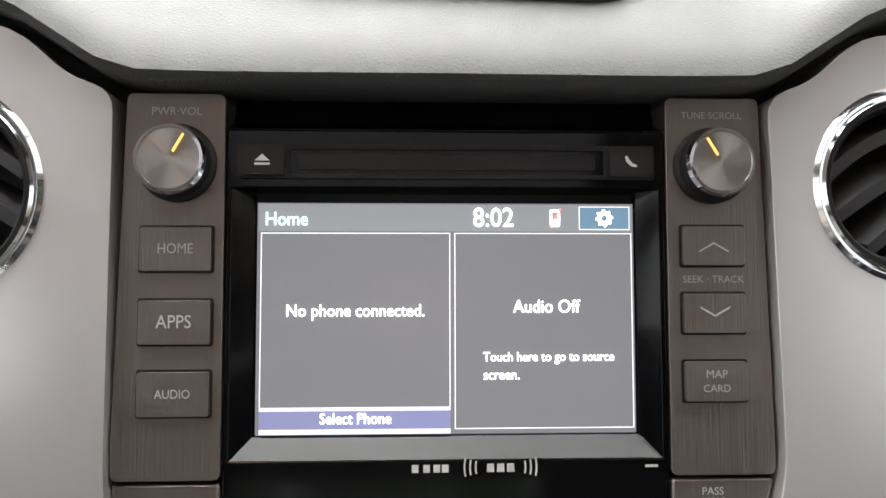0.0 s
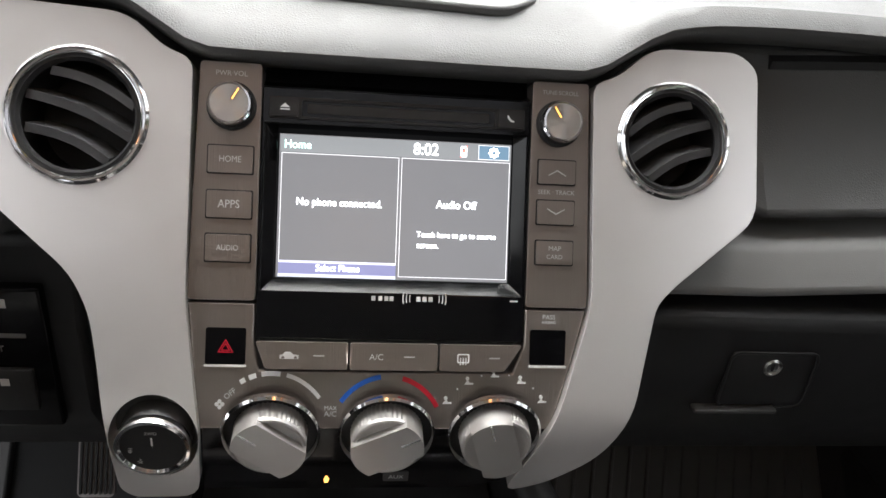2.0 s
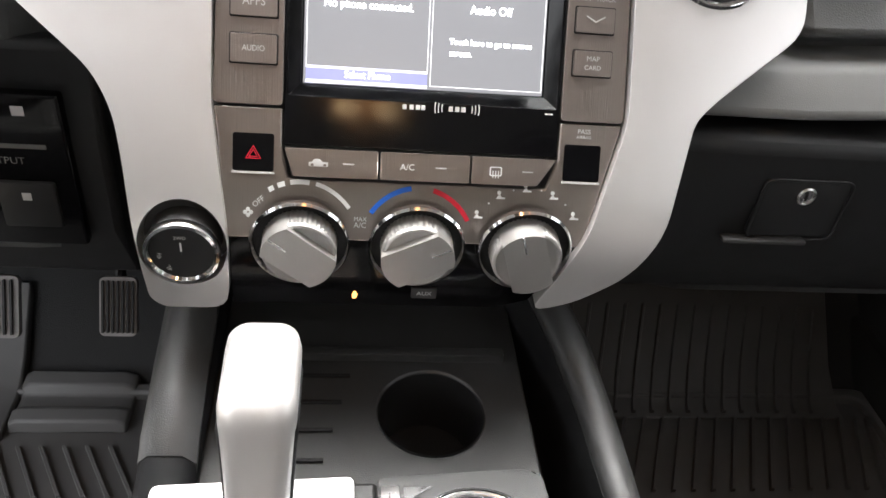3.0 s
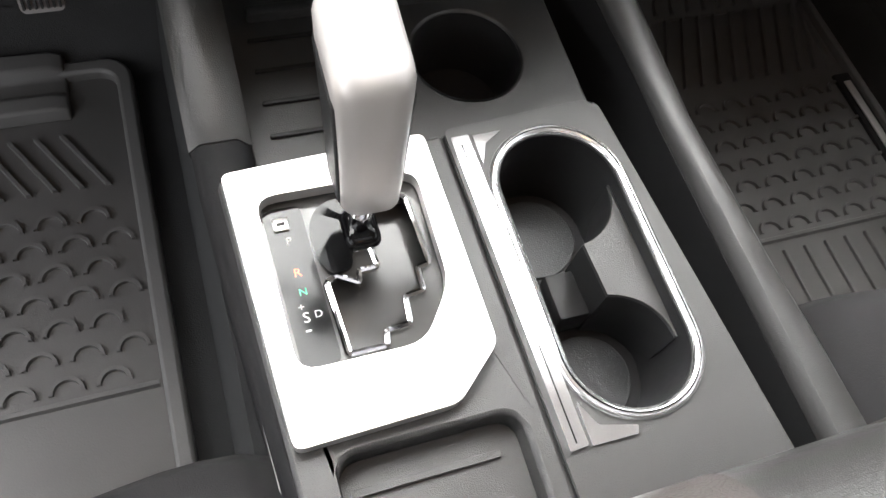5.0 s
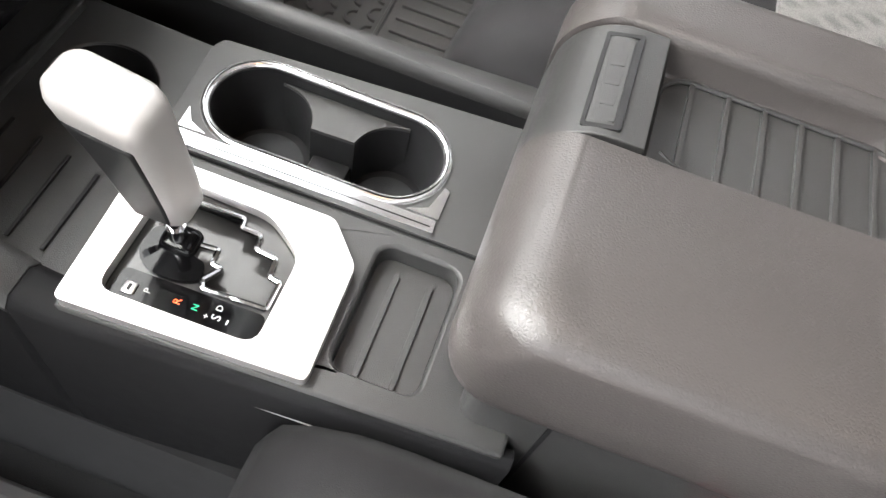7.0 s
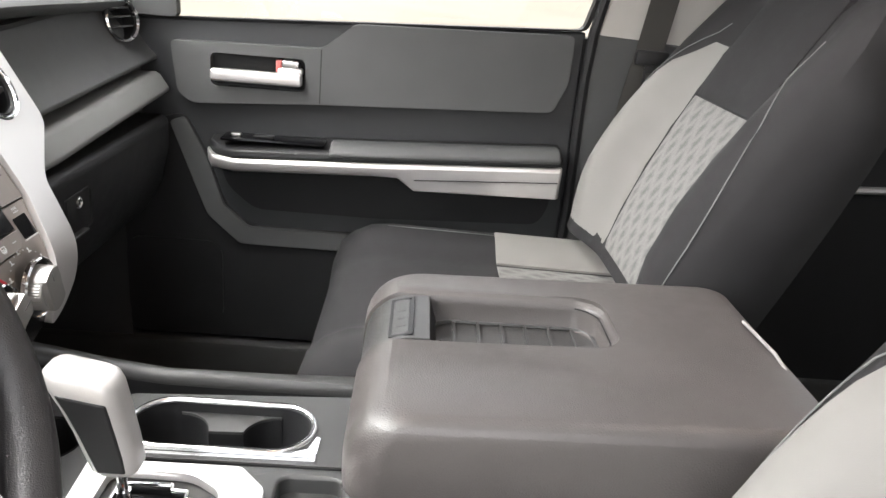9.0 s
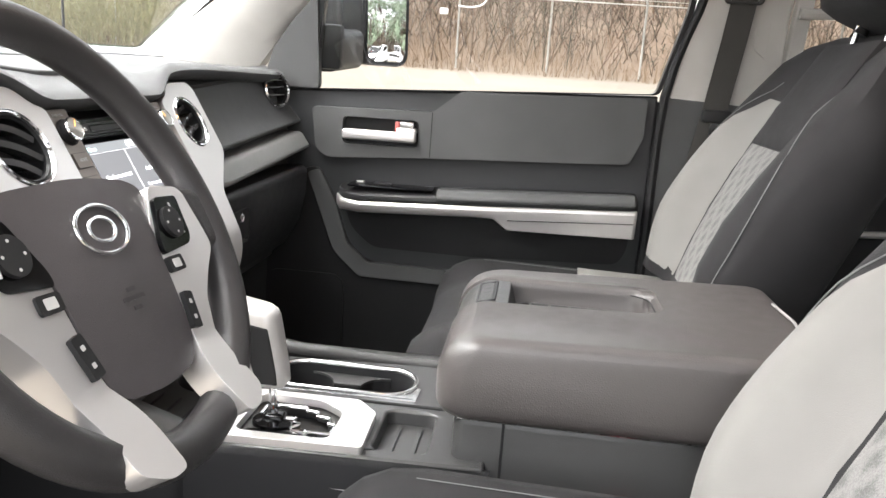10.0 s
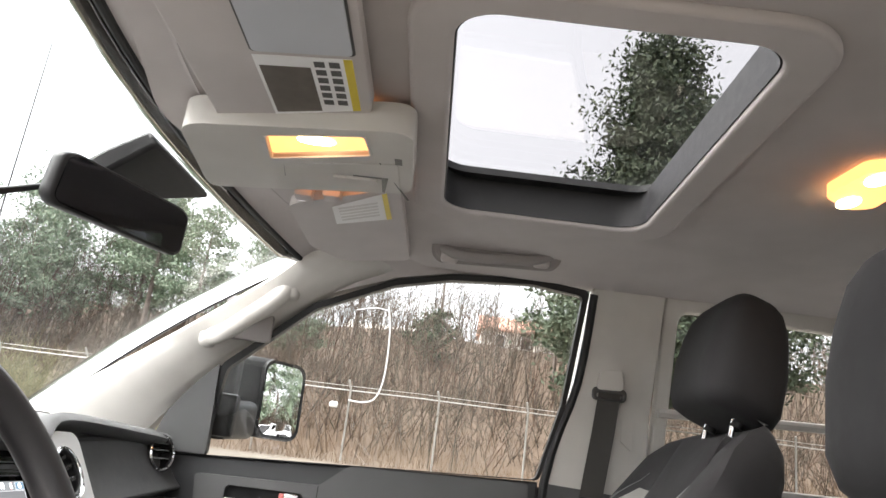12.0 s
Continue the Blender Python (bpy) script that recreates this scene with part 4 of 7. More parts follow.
# shift gate
bez = rounded([(-0.1640, -0.199), (-0.0370, -0.193), (-0.0360, -0.344), (-0.067, -0.3730), (-0.1565, -0.3755)], 0.006)
part("gate_bezel", slab(bez, 0.0, 0.0095, flatz, holes=[gate]), SILVER, FC, "satin silver shifter bezel", bevel=0.0045, seg=4)
chan = [(-0.0625, -0.230), (-0.0585, -0.234), (-0.0572, -0.2815), (-0.0650, -0.2830), (-0.0655, -0.2985), (-0.0770, -0.3000), (-0.0785, -0.3170), (-0.0930, -0.3185), (-0.0945, -0.3275), (-0.1160, -0.3275), (-0.1185, -0.2805), (-0.1125, -0.2770), (-0.1000, -0.2850), (-0.0990, -0.2772), (-0.0875, -0.2765), (-0.0890, -0.2615), (-0.0995, -0.2615), (-0.1010, -0.2310)]
part("gate_plate", slab([(u, v) for u, v in gate], -0.006, -0.002, flatz, holes=[chan]), GATE, FC, "glossy grey gate plate")
part("gate_edge", tube([flatz(u, v, -0.0004) for u, v in rounded(chan, 0.0015, 2)], 0.0022, 8, closed=True), CHROME, FC, "chrome edge of the shift gate")
part("gate_floor", slab(rrect(-0.1185, -0.054, -0.3315, -0.228, 0.004), -0.020, -0.016, flatz), GATE, FC)
legend = part("gate_legend", slab(rounded([(-0.1455, -0.224), (-0.1225, -0.224), (-0.1205, -0.3305), (-0.1425, -0.3305)], 0.006), -0.002, -0.0008, flatz), GLOSS, FC, "black legend strip")
lg = lambda u, v, w: (u, KY * v, Z - 0.0008 + w)
for word, u, v, wd, mat in (("P", -0.1335, -0.248, 0.0038, PRINT), ("R", -0.1330, -0.2700, 0.0050, ORANGE), ("N", -0.1325, -0.2830, 0.0050, GREEN), ("D", -0.1270, -0.2985, 0.0050, WHITE), ("S", -0.1340, -0.2995, 0.0045, WHITE), ("+", -0.1355, -0.2925, 0.0040, WHITE), ("-", -0.1345, -0.3065, 0.0040, WHITE)):
    text("lettering", word, wd * 0.82, shifted(lg, u, v, 0, 0), mat, legend)
part("lock_release", box(-0.1405, -0.1315, -0.2405, -0.2315, -0.001, 0.0008, 0.0006, mp=flatz), SATIN, legend, "small square release cover")
part("lock_slot", box(-0.1385, -0.1335, -0.2372, -0.2348, 0.0005, 0.0011, mp=flatz), BLACK, legend)
# body, walls, front bin and rail
part("body", loft([[(-0.1685, 0.10, z), (0.118, 0.10, z), (0.118, -0.50, z), (-0.156, -0.50, z)] for z in (FLOOR_Z, Z - 0.075)]), BLACK, FC)
wall = [(0.06, 0.600), (-0.02, 0.598), (-0.10, 0.578), (-0.150, 0.562), (-0.165, 0.552), (-0.195, Z - 0.001), (-0.50, Z - 0.003)]
loops = [[(-0.178 + 0.02 * min(1, max(0, (-y - 0.2) / 0.25)), y, FLOOR_Z), (-0.178 + 0.02 * min(1, max(0, (-y - 0.2) / 0.25)), y, z - 0.006), (-0.172 + 0.02 * min(1, max(0, (-y - 0.2) / 0.25)), y, z), (-0.150, y, z), (-0.142, y, z - 0.008), (-0.140, y, FLOOR_Z)] for y, z in wall]
# walls get the darkened plastic as painted shade; the cap keeps the deck's charcoal
part("side_wall", loft(loops[4:]), SHADED_SIDE, FC, "side wall with its shade put into a near-black colour", sharp=50)
part("raised_side", loft(loops[:5]), SHADED_SIDE, FC, "raised side with its shade put into a near-black colour", sharp=50)
part("raised_cap", loft([[Vector(l[1]) + Vector((-0.001, 0, 0)), Vector(l[2]) + Vector((0, 0, 0.0015)), Vector(l[3]) + Vector((0, 0, 0.0015)), Vector(l[4]) + Vector((0.001, 0, 0)), Vector(l[4]) - Vector((0, 0, 0.010)), Vector(l[1]) - Vector((0, 0, 0.010))] for l in loops[:5]]), GREY, FC, "charcoal grained cap", sharp=50)
part("front_bin", slab([(-0.142, -0.194), (0.098, -0.180), (0.098, 0.06), (-0.142, 0.06)], -0.022, -0.018, lambda u, v, w: (u, v, Z + w + 0.012 * max(0, (v + 0.19) / 0.25)), holes=[disc(0.0215, -0.109, 0.0405, 40)]), GREY, FC, "charcoal front storage tray", bevel=0.002)
part("front_cup", loft([[(0.0215 + r * math.cos(2 * math.pi * k / 40), -0.109 + r * math.sin(2 * math.pi * k / 40), Z + w) for k in range(40)] for r, w in ((0.0408, -0.014), (0.038, -0.06), (0.036, -0.072), (0.001, -0.072))], caps=False), BLACK, FC, "black cup well")
for k in range(4):
    y = -0.075 - 0.026 * k
    part("bin_ridge", box(-0.128, -0.040 - 0.006 * k, y - 0.0016, y + 0.0016, Z - 0.0175 + 0.012 * (y + 0.19) / 0.25, Z - 0.0150 + 0.012 * (y + 0.19) / 0.25, 0.0008), BLACK, FC)
part("bin_step", box(-0.125, 0.085, -0.058, -0.048, Z - 0.015, Z - 0.004, 0.002), GREY, FC)
loops = []
for y, x0, x1, z in ((0.05, 0.088, 0.112, 0.60), (-0.02, 0.102, 0.132, 0.594), (-0.07, 0.119, 0.149, 0.576), (-0.13, 0.131, 0.157, 0.560), (-0.20, 0.137, 0.160, 0.550), (-0.32, 0.139, 0.166, 0.547), (-0.44, 0.140, 0.174, 0.546), (-0.52, 0.141, 0.178, 0.545)):
    loops.append([(x0, y, z - 0.014), (x0, y, z - 0.006), (x0 + 0.005, y, z), (x1 - 0.008, y, z), (x1, y, z - 0.008), (x1, y, z - 0.20)])
part("side_rail", loft(loops), GREY, FC, "charcoal outer rail", sharp=50)
part("rail_liner", loft([[(l[0][0] - 0.0005, l[0][1], FLOOR_Z), (l[0][0] - 0.0005, l[0][1], l[0][2]), (l[0][0] + 0.012, l[0][1], l[0][2] - 0.002), (l[0][0] + 0.012, l[0][1], FLOOR_Z)] for l in loops]), BLACK, FC)
part("gap_wall", loft([[(0.100, 0.05, z), (0.148, -0.40, z), (0.150, -0.50, z), (0.110, -0.50, z), (0.098, -0.18, z)] for z in (FLOOR_Z, Z - 0.14)]), BLACK, FC)
part("side_strip", tube([(-0.1765, -0.12, 0.525), (-0.1695, -0.30, 0.512), (-0.1600, -0.50, 0.502)], 0.0011, 6), PRINT, FC, "thin pale seam line")

# ---- shift lever ----
SK = thing("shift_lever", (-0.092, -0.245, Z - 0.02), "satin silver shift lever with black side grips and chrome stem", "shift lever")
secs = [(0.571, -0.2455, 0.0145, 0.0165), (0.577, -0.2450, 0.0165, 0.0205), (0.600, -0.2420, 0.0172, 0.0225), (0.630, -0.2375, 0.0180, 0.0240), (0.660, -0.2320, 0.0192, 0.0265), (0.680, -0.2275, 0.0202, 0.0290), (0.693, -0.2250, 0.0205, 0.0300), (0.702, -0.2240, 0.0190, 0.0285), (0.7075, -0.2235, 0.0150, 0.0235), (0.7095, -0.2235, 0.0080, 0.0130)]
LX = -0.0905
secs = [(0.590 + (z - 0.571) * 0.71, a + 0.010 + 0.004 * (z - 0.571) / 0.14, h, g) for z, a, h, g in secs]
part("grip", loft([[(LX + 0.001 * (z - 0.59) / 0.10 + u, cy + v, z + 0.18 * v * min(1, max(0, (z - 0.638) / 0.042))) for u, v in rrect(-hx, hx, -hy, hy, min(hx, hy) * 0.62, 6)] for z, cy, hx, hy in secs]), LEVER, SK, "satin silver grip", sharp=70)
for s in (-1, 1):
    o = [[(LX + 0.001 * (z - 0.59) / 0.10 + s * (hx - 0.006), cy + q * (hy - 0.0075) * 1.0, z + 0.18 * q * hy * min(1, max(0, (z - 0.638) / 0.042))) for q in (-1, -0.5, 0, 0.5, 1)] + [(LX + 0.001 * (z - 0.59) / 0.10 + s * (hx + 0.0012), cy + q * (hy - 0.0085), z + 0.18 * q * hy * min(1, max(0, (z - 0.638) / 0.042))) for q in (1, 0.5, 0, -0.5, -1)] for z, cy, hx, hy in secs[1:6]]
    part("side_grip", loft(o), BLACK, SK, "black grained side grip", bevel=0.002)
part("stem", tube([(-0.0925, -0.239, Z - 0.0155), (-0.0915, -0.2375, 0.560), (-0.091, -0.236, 0.593)], 0.0048, 12), CHROME, SK, "chrome stem")
part("stem_collar", tube([(-0.0918, -0.238, 0.545), (-0.0914, -0.2374, 0.566)], 0.0065, 12), CHROME, SK)
cover = rounded([(-0.1050, -0.2255), (-0.0860, -0.2285), (-0.0870, -0.2560), (-0.1000, -0.2640), (-0.1010, -0.2740), (-0.1150, -0.2775), (-0.1205, -0.2640), (-0.1215, -0.2430), (-0.1150, -0.2310)], 0.006)
part("sliding_cover", slab(cover, -0.003, 0.0022, flatz, cuts=[("v", -0.25)]), GLOSS, SK, "gloss black sliding cover", bevel=0.0020, seg=3)
part("cover_hump", loft([[flatz(-0.0915 + k * u, -0.2480 + k * v, w) for u, v in rrect(-0.011, 0.011, -0.016, 0.012, 0.006, 4)] for k, w in ((1.0, 0.001), (0.95, 0.0045), (0.75, 0.0070), (0.3, 0.0078))]), GLOSS, SK)

# ---- centre armrest ----
AR = thing("center_console_bin", (0, -0.63, FLOOR_Z), "charcoal console bin with a leather-grained padded lid", "console bin")
part("bin", box(-0.138, 0.146, -0.85, -0.455, FLOOR_Z, 0.600, 0.012, 3), GREY, AR, "charcoal moulded bin")
part("bin_lip", tube([(-0.1375, -0.84, 0.5965), (-0.1375, -0.46, 0.5965)], 0.0016, 6), SATIN, AR, "thin bright lip under the lid")
part("bin_seam", box(-0.1387, -0.137, -0.512, -0.509, FLOOR_Z + 0.05, 0.594), BLACK, AR)


def solid(bm):
    """A throw-away object for cutting."""
    bmesh.ops.recalc_face_normals(bm, faces=bm.faces)
    me = bpy.data.meshes.new("solid")
    bm.to_mesh(me)
    bm.free()
    return new("solid", me)


def carve(bm, *steps):
    """bm cut by (operation, bmesh) steps."""
    base, tools = solid(bm), []
    for op, other in steps:
        tools.append(solid(other))
        md = base.modifiers.new("cut", "BOOLEAN")
        md.operation, md.solver, md.object = op, "EXACT", tools[-1]
    me = bpy.data.meshes.new_from_object(base.evaluated_get(bpy.context.evaluated_depsgraph_get()))
    out = bmesh.new()
    out.from_mesh(me)
    bpy.data.meshes.remove(me)
    for o in [base, *tools]:
        bpy.data.objects.remove(o)
    return out


X0, X1, Y0, Y1, ZB, ZT = -0.150, 0.180, -0.838, -0.432, 0.596, 0.690
PX0, PX1, PY0 = 0.001, 0.106, -0.684
RS, RF = 0.015, 0.050


def lid_solid(inset=0.0):
    zt = ZT - inset
    zs = [zt - RF + RF * math.sin(radians(90 * k / 9)) for k in range(10)] + [zt - RS + RS * math.sin(radians(90 * k / 7)) for k in range(1, 7)]
    loops = []
    for z, i in ((ZB, 0.014), (ZB + 0.003, 0.005), (ZB + 0.012, 0.001), (ZB + 0.022, 0.0)):
        loops.append([(*p, z) for p in rrect(X0 + i, X1 - i, Y0, Y1 - i, 0.036, 10)])
    for z in sorted(zs):
        f = (z - (zt - RF)) / RF
        fi = RF * (1 - math.sqrt(max(0.0, 1 - f * f)))
        g = max(0.0, (z - (zt - RS)) / RS)
        si = RS * (1 - math.sqrt(max(0.0, 1 - g * g))) + 0.006 * max(0.0, f)
        loops.append([(x, y, z + 0.010 * max(0.0, (-y - 0.62) / 0.22) ** 2 * max(0.0, f)) for x, y in rrect(X0 + si, X1 - si, Y0, Y1 - fi - inset, 0.036 - 0.006 * max(0.0, f), 10)])
    return loft(loops)


def pit_solid():
    loops = []
    for z, i in ((ZT - 0.034, -0.004), (ZT - 0.030, 0.0), (ZT - 0.010, 0.0005), (ZT - 0.005, 0.0018), (ZT - 0.002, 0.0035), (ZT + 0.0005, 0.0065), (ZT + 0.02, 0.0068)):
        loops.append([(*p, z) for p in rrect(PX0 - i, PX1 + i, PY0 - i, -0.40, 0.030, 8)])
    return loft(loops)


lid = part("lid", carve(lid_solid(), ("DIFFERENCE", pit_solid()), ("DIFFERENCE", box(PX0, PX1, -0.501, -0.40, ZB + 0.016, ZT - 0.02))), LEATHER, AR, "charcoal leather-grained padded lid", sharp=50)
part("front_plate", carve(lid_solid(0.0022), ("INTERSECT", box(PX0 + 0.0016, PX1 - 0.0016, -0.502, -0.40, ZB + 0.018, ZT + 0.01))), GREY, lid, "smooth charcoal front plate", sharp=40, bevel=0.0015)
part("tray_mat", slab(rrect(PX0 + 0.002, PX1 - 0.002, PY0 + 0.002, -0.5025, 0.012), 0, 0.0015, lambda u, v, w: (u, v, ZT - 0.034 + w)), GREY, lid, "grey ribbed tray mat")
part("tray_back", loft([[(x, -0.5025, ZT - 0.005), (x, -0.5105, ZT - 0.0322), (x, -0.5025, ZT - 0.0322)] for x in (PX0 + 0.002, PX1 - 0.002)]), BLACK, lid, "black sloping tray wall")
for k in range(6):
    y = -0.530 - 0.0262 * k
    part("tray_rib", slab(rrect(PX0 + 0.003, PX1 - 0.004, y - 0.0018, y + 0.0018, 0.0015, 3), 0, 0.0035, lambda u, v, w: (u, v, ZT - 0.0325 + w)), GREY, lid, bevel=0.0008)
part("tray_edge", tube([(u, v, ZT - 0.031) for u, v in rrect(PX0 + 0.0015, PX1 - 0.0015, PY0 + 0.0015, -0.5085, 0.022, 6)], 0.0022, 6, closed=True), GREY, lid)
part("tray_seam", tube([(u, v, ZT - 0.0062) for u, v in rrect(PX0 - 0.0008, PX1 + 0.0008, PY0 - 0.0008, -0.503, 0.0305, 6)][10:27] , 0.0009, 5), BLACK, lid)
bp = Matrix.Translation((0.052, -0.4735, ZT - 0.0048)) @ Matrix.Rotation(radians(-15), 4, "X")
badge = part("badge_frame", slab(rrect(-0.044, 0.044, -0.0125, 0.0125, 0.002), -0.002, 0.0016, plane(bp), holes=[rrect(-0.0405, 0.0405, -0.0096, 0.0096, 0.001)]), BLACK, lid, "black recessed badge frame", bevel=0.0008)
part("badge_plate", slab(rrect(-0.0405, 0.0405, -0.0096, 0.0096, 0.001), -0.002, 0.0004, plane(bp)), BLACK, badge)
part("badge_field", slab(rrect(-0.0375, 0.0375, -0.0072, 0.0072, 0.001), -0.002, 0.0013, plane(bp)), GREY, badge, bevel=0.0003)
for u in (-0.018, 0.0, 0.018):
    part("badge_bar", slab(rrect(u - 0.0060, u + 0.0060, -0.0045, 0.0045, 0.001), 0.0, 0.0017, plane(bp)), GREY, badge, bevel=0.0004)
part("hinge_strip", tube([(-0.09, -0.838, 0.687), (-0.01, -0.834, 0.703), (0.06, -0.830, 0.703)], 0.0018, 6), HANDLE, AR, "thin pale hinge edge")

# ---- seats ----
def woven(name, axis):
    """Light grey cloth with a woven diamond lattice lying across axis."""
    m, t, b = nodes(name)
    tc, mx = t.nodes.new("ShaderNodeTexCoord"), t.nodes.new("ShaderNodeMath")
    mx.operation = "MAXIMUM"
    for k, a in enumerate((34, -34)):
        mp_, w = t.nodes.new("ShaderNodeMapping"), t.nodes.new("ShaderNodeTexWave")
        mp_.inputs["Rotation"].default_value = (0, radians(a), 0) if axis == "Y" else (0, 0, radians(a))
        w.bands_direction = "X"
        w.inputs["Scale"].default_value, w.inputs["Distortion"].default_value, w.inputs["Detail Scale"].default_value = (14.0 if k == 0 else 9.0), 1.2, 9.0
        t.links.new(tc.outputs["Object"], mp_.inputs[0])
        t.links.new(mp_.outputs[0], w.inputs["Vector"])
        t.links.new(w.outputs["Fac"], mx.inputs[k])
    fine, add = noise_node(t, 620, 3.0), t.nodes.new("ShaderNodeMath")
    add.operation = "MULTIPLY_ADD"
    add.inputs[1].default_value = 0.42
    t.links.new(mx.outputs[0], add.inputs[0])
    t.links.new(fine.outputs["Fac"], add.inputs[2])
    rp, bp_ = t.nodes.new("ShaderNodeValToRGB"), t.nodes.new("ShaderNodeBump")
    rp.color_ramp.elements[0].position, rp.color_ramp.elements[0].color = 0.45, (0.105, 0.105, 0.102, 1)
    rp.color_ramp.elements[1].position, rp.color_ramp.elements[1].color = 1.0, (0.215, 0.21, 0.203, 1)
    t.links.new(add.outputs[0], rp.inputs[0])
    t.links.new(rp.outputs[0], b.inputs["Base Color"])
    bp_.inputs["Strength"].default_value, bp_.inputs["Distance"].default_value = 0.6, 0.001
    t.links.new(add.outputs[0], bp_.inputs["Height"])
    t.links.new(bp_.outputs[0], b.inputs["Normal"])
    b.inputs["Roughness"].default_value = 0.8
    return m


INSERT, INSERT_FLAT = woven("diamond_woven_back", "Y"), woven("diamond_woven_cushion", "Z")


def back_w(u, v):
    """How far the front of the backrest stands out at u across, v up."""
    a = abs(u)
    bol = curve_y([(0, 0.042), (0.12, 0.060), (0.28, 0.048), (0.40, 0.026), (0.52, 0.008)], v)
    base = curve_y([(0, 0.012), (0.15, 0.020), (0.35, 0.010), (0.52, -0.012)], v)
    if a < 0.118:
        return base - 0.004 * (1 - (a / 0.118) ** 2)
    k = min(1, (a - 0.118) / 0.075)
    return base + bol * (3 * k * k - 2 * k ** 3) * (1 if a < 0.215 else max(0.0, 1 - ((a - 0.215) / 0.05) ** 2 * 0.75))


def half_width(v):
    return curve_y([(0, 0.252), (0.15, 0.262), (0.30, 0.262), (0.42, 0.248), (0.49, 0.215), (0.53, 0.165), (0.545, 0.125)], v)


def seat(name, cx, cy, label, lean, dz, ahead, low):
    S = thing(name, (cx, -0.72, FLOOR_Z), label, "seat", "front seats")
    B = Matrix.Translation((cx, cy, 0.585 + dz)) @ Matrix.Rotation(radians(lean), 4, "X")
    bp = lambda u, v, w: B @ Vector((u, w, v))
    vs = [0.0, 0.04, 0.10, 0.17, 0.24, 0.31, 0.37, 0.42, 0.46, 0.50, 0.53, 0.545]
    loops = []
    for v in vs:
        h = half_width(v)
        us = [-1 + 2 * k / 24 for k in range(25)]
        end = max(0.0, (v - 0.46) / 0.085)
        front = [bp(h * q, v, back_w(h * q, v) - 0.05 * end ** 2) for q in us]
        rear = [bp(h * q * 0.97, v, -0.115 + 0.045 * q ** 4 + 0.03 * end ** 2) for q in us[::-1]]
        loops.append(front + rear)
    part("backrest", loft(loops), SEATCLOTH, S, "charcoal cloth backrest shell", sharp=60)

    def cover(nm, u0, u1, v0, v1, mat, lab, off, nu=10, nv=14, edge=None):
        rows = []
        for j in range(nv + 1):
            v = v0 + (v1 - v0) * j / nv
            a, c = (edge(v) if edge else (u0, u1))
            pts = [bp(a + (c - a) * i / nu, v, back_w(a + (c - a) * i / nu, v) + off * (1 - (abs(2 * i / nu - 1)) ** 6 * 0.8) * (1 - abs(2 * j / nv - 1) ** 10 * 0.8)) for i in range(nu + 1)]
            rows.append(pts + [bp(a + (c - a) * i / nu, v, back_w(a + (c - a) * i / nu, v) - 0.02) for i in range(nu, -1, -1)])
        return part(nm, loft(rows), mat, S, lab, sharp=60)

    cover("insert_panel", -0.116, 0.116, 0.02, 0.300, INSERT, "light grey diamond-woven insert", 0.006)
    cover("shoulder_panel", -0.112, 0.112, 0.303, 0.50, SEATCLOTH, "smooth charcoal shoulder panel", 0.010)
    for s in (-1, 1):
        cover("bolster_face", 0, 0, 0.02, 0.385, SEATGREY, "light grey cloth bolster", 0.004, edge=lambda v: tuple(sorted((s * 0.119, s * (curve_y([(0, 0.228), (0.15, 0.240), (0.30, 0.215), (0.385, 0.150)] if s > 0 or cx < 0 else [(0, 0.165), (0.15, 0.170), (0.30, 0.155), (0.385, 0.135)], v))))))
        part("stitching", tube([bp(s * (curve_y([(0, 0.236), (0.15, 0.247), (0.30, 0.226), (0.385, 0.170), (0.42, 0.150)], v)), v, back_w(s * curve_y([(0, 0.236), (0.15, 0.247), (0.30, 0.226), (0.385, 0.170), (0.42, 0.150)], v), v) + 0.001) for v in [0.02 + 0.02 * k for k in range(21)]], 0.0009, 5), DIM_PRINT, S, "grey seam stitching")
    # cushion
    dc, fy = (-0.052, 0.025) if cx > 0 else (-0.072, 0.030)
    def cz(u, y):
        a = abs(u)
        k = min(1, max(0, (a - 0.13) / 0.08))
        return dc + 0.600 + 0.012 * (y + 0.9) / 0.5 + 0.026 * (3 * k * k - 2 * k ** 3) - 0.055 * max(0, (y - fy + 0.46) / 0.10) ** 2 - 0.05 * max(0, (a - 0.225) / 0.04) ** 2
    ys = [y + fy for y in (-0.90, -0.80, -0.70, -0.60, -0.52, -0.47, -0.43, -0.40, -0.378, -0.365)]
    loops = []
    for y in ys:
        us = [-0.262 + 0.524 * k / 24 for k in range(25)]
        sink = 0.03 * max(0, (y - fy + 0.385) / 0.02) ** 2
        loops.append([(cx + u, y, cz(u, y) - sink) for u in us] + [(cx + u * 0.96, y - 0.02, 0.40 + dc + sink * 0.5) for u in us[::-1]])
    part("cushion", loft(loops), SEATCLOTH, S, "charcoal cloth cushion", sharp=60)
    rows = []
    for y in [-0.86 + 0.026 * k for k in range(10)]:
        us = [-0.122 + 0.244 * k / 10 for k in range(11)]
        rows.append([(cx + u, y, cz(u, y) + 0.006 * (1 - (abs(u) / 0.122) ** 6)) for u in us] + [(cx + u, y, cz(u, y) - 0.02) for u in us[::-1]])
    part("cushion_insert", loft(rows), INSERT_FLAT, S, "light grey diamond-woven insert", sharp=60)
    for s in (-1, 1):
        rows = []
        for y in [-0.86 + 0.026 * k for k in range(10)]:
            us = [s * (0.128 + 0.085 * k / 8) for k in range(9)]
            rows.append([(cx + u, y, cz(u, y) + 0.004) for u in us] + [(cx + u, y, cz(u, y) - 0.02) for u in us[::-1]])
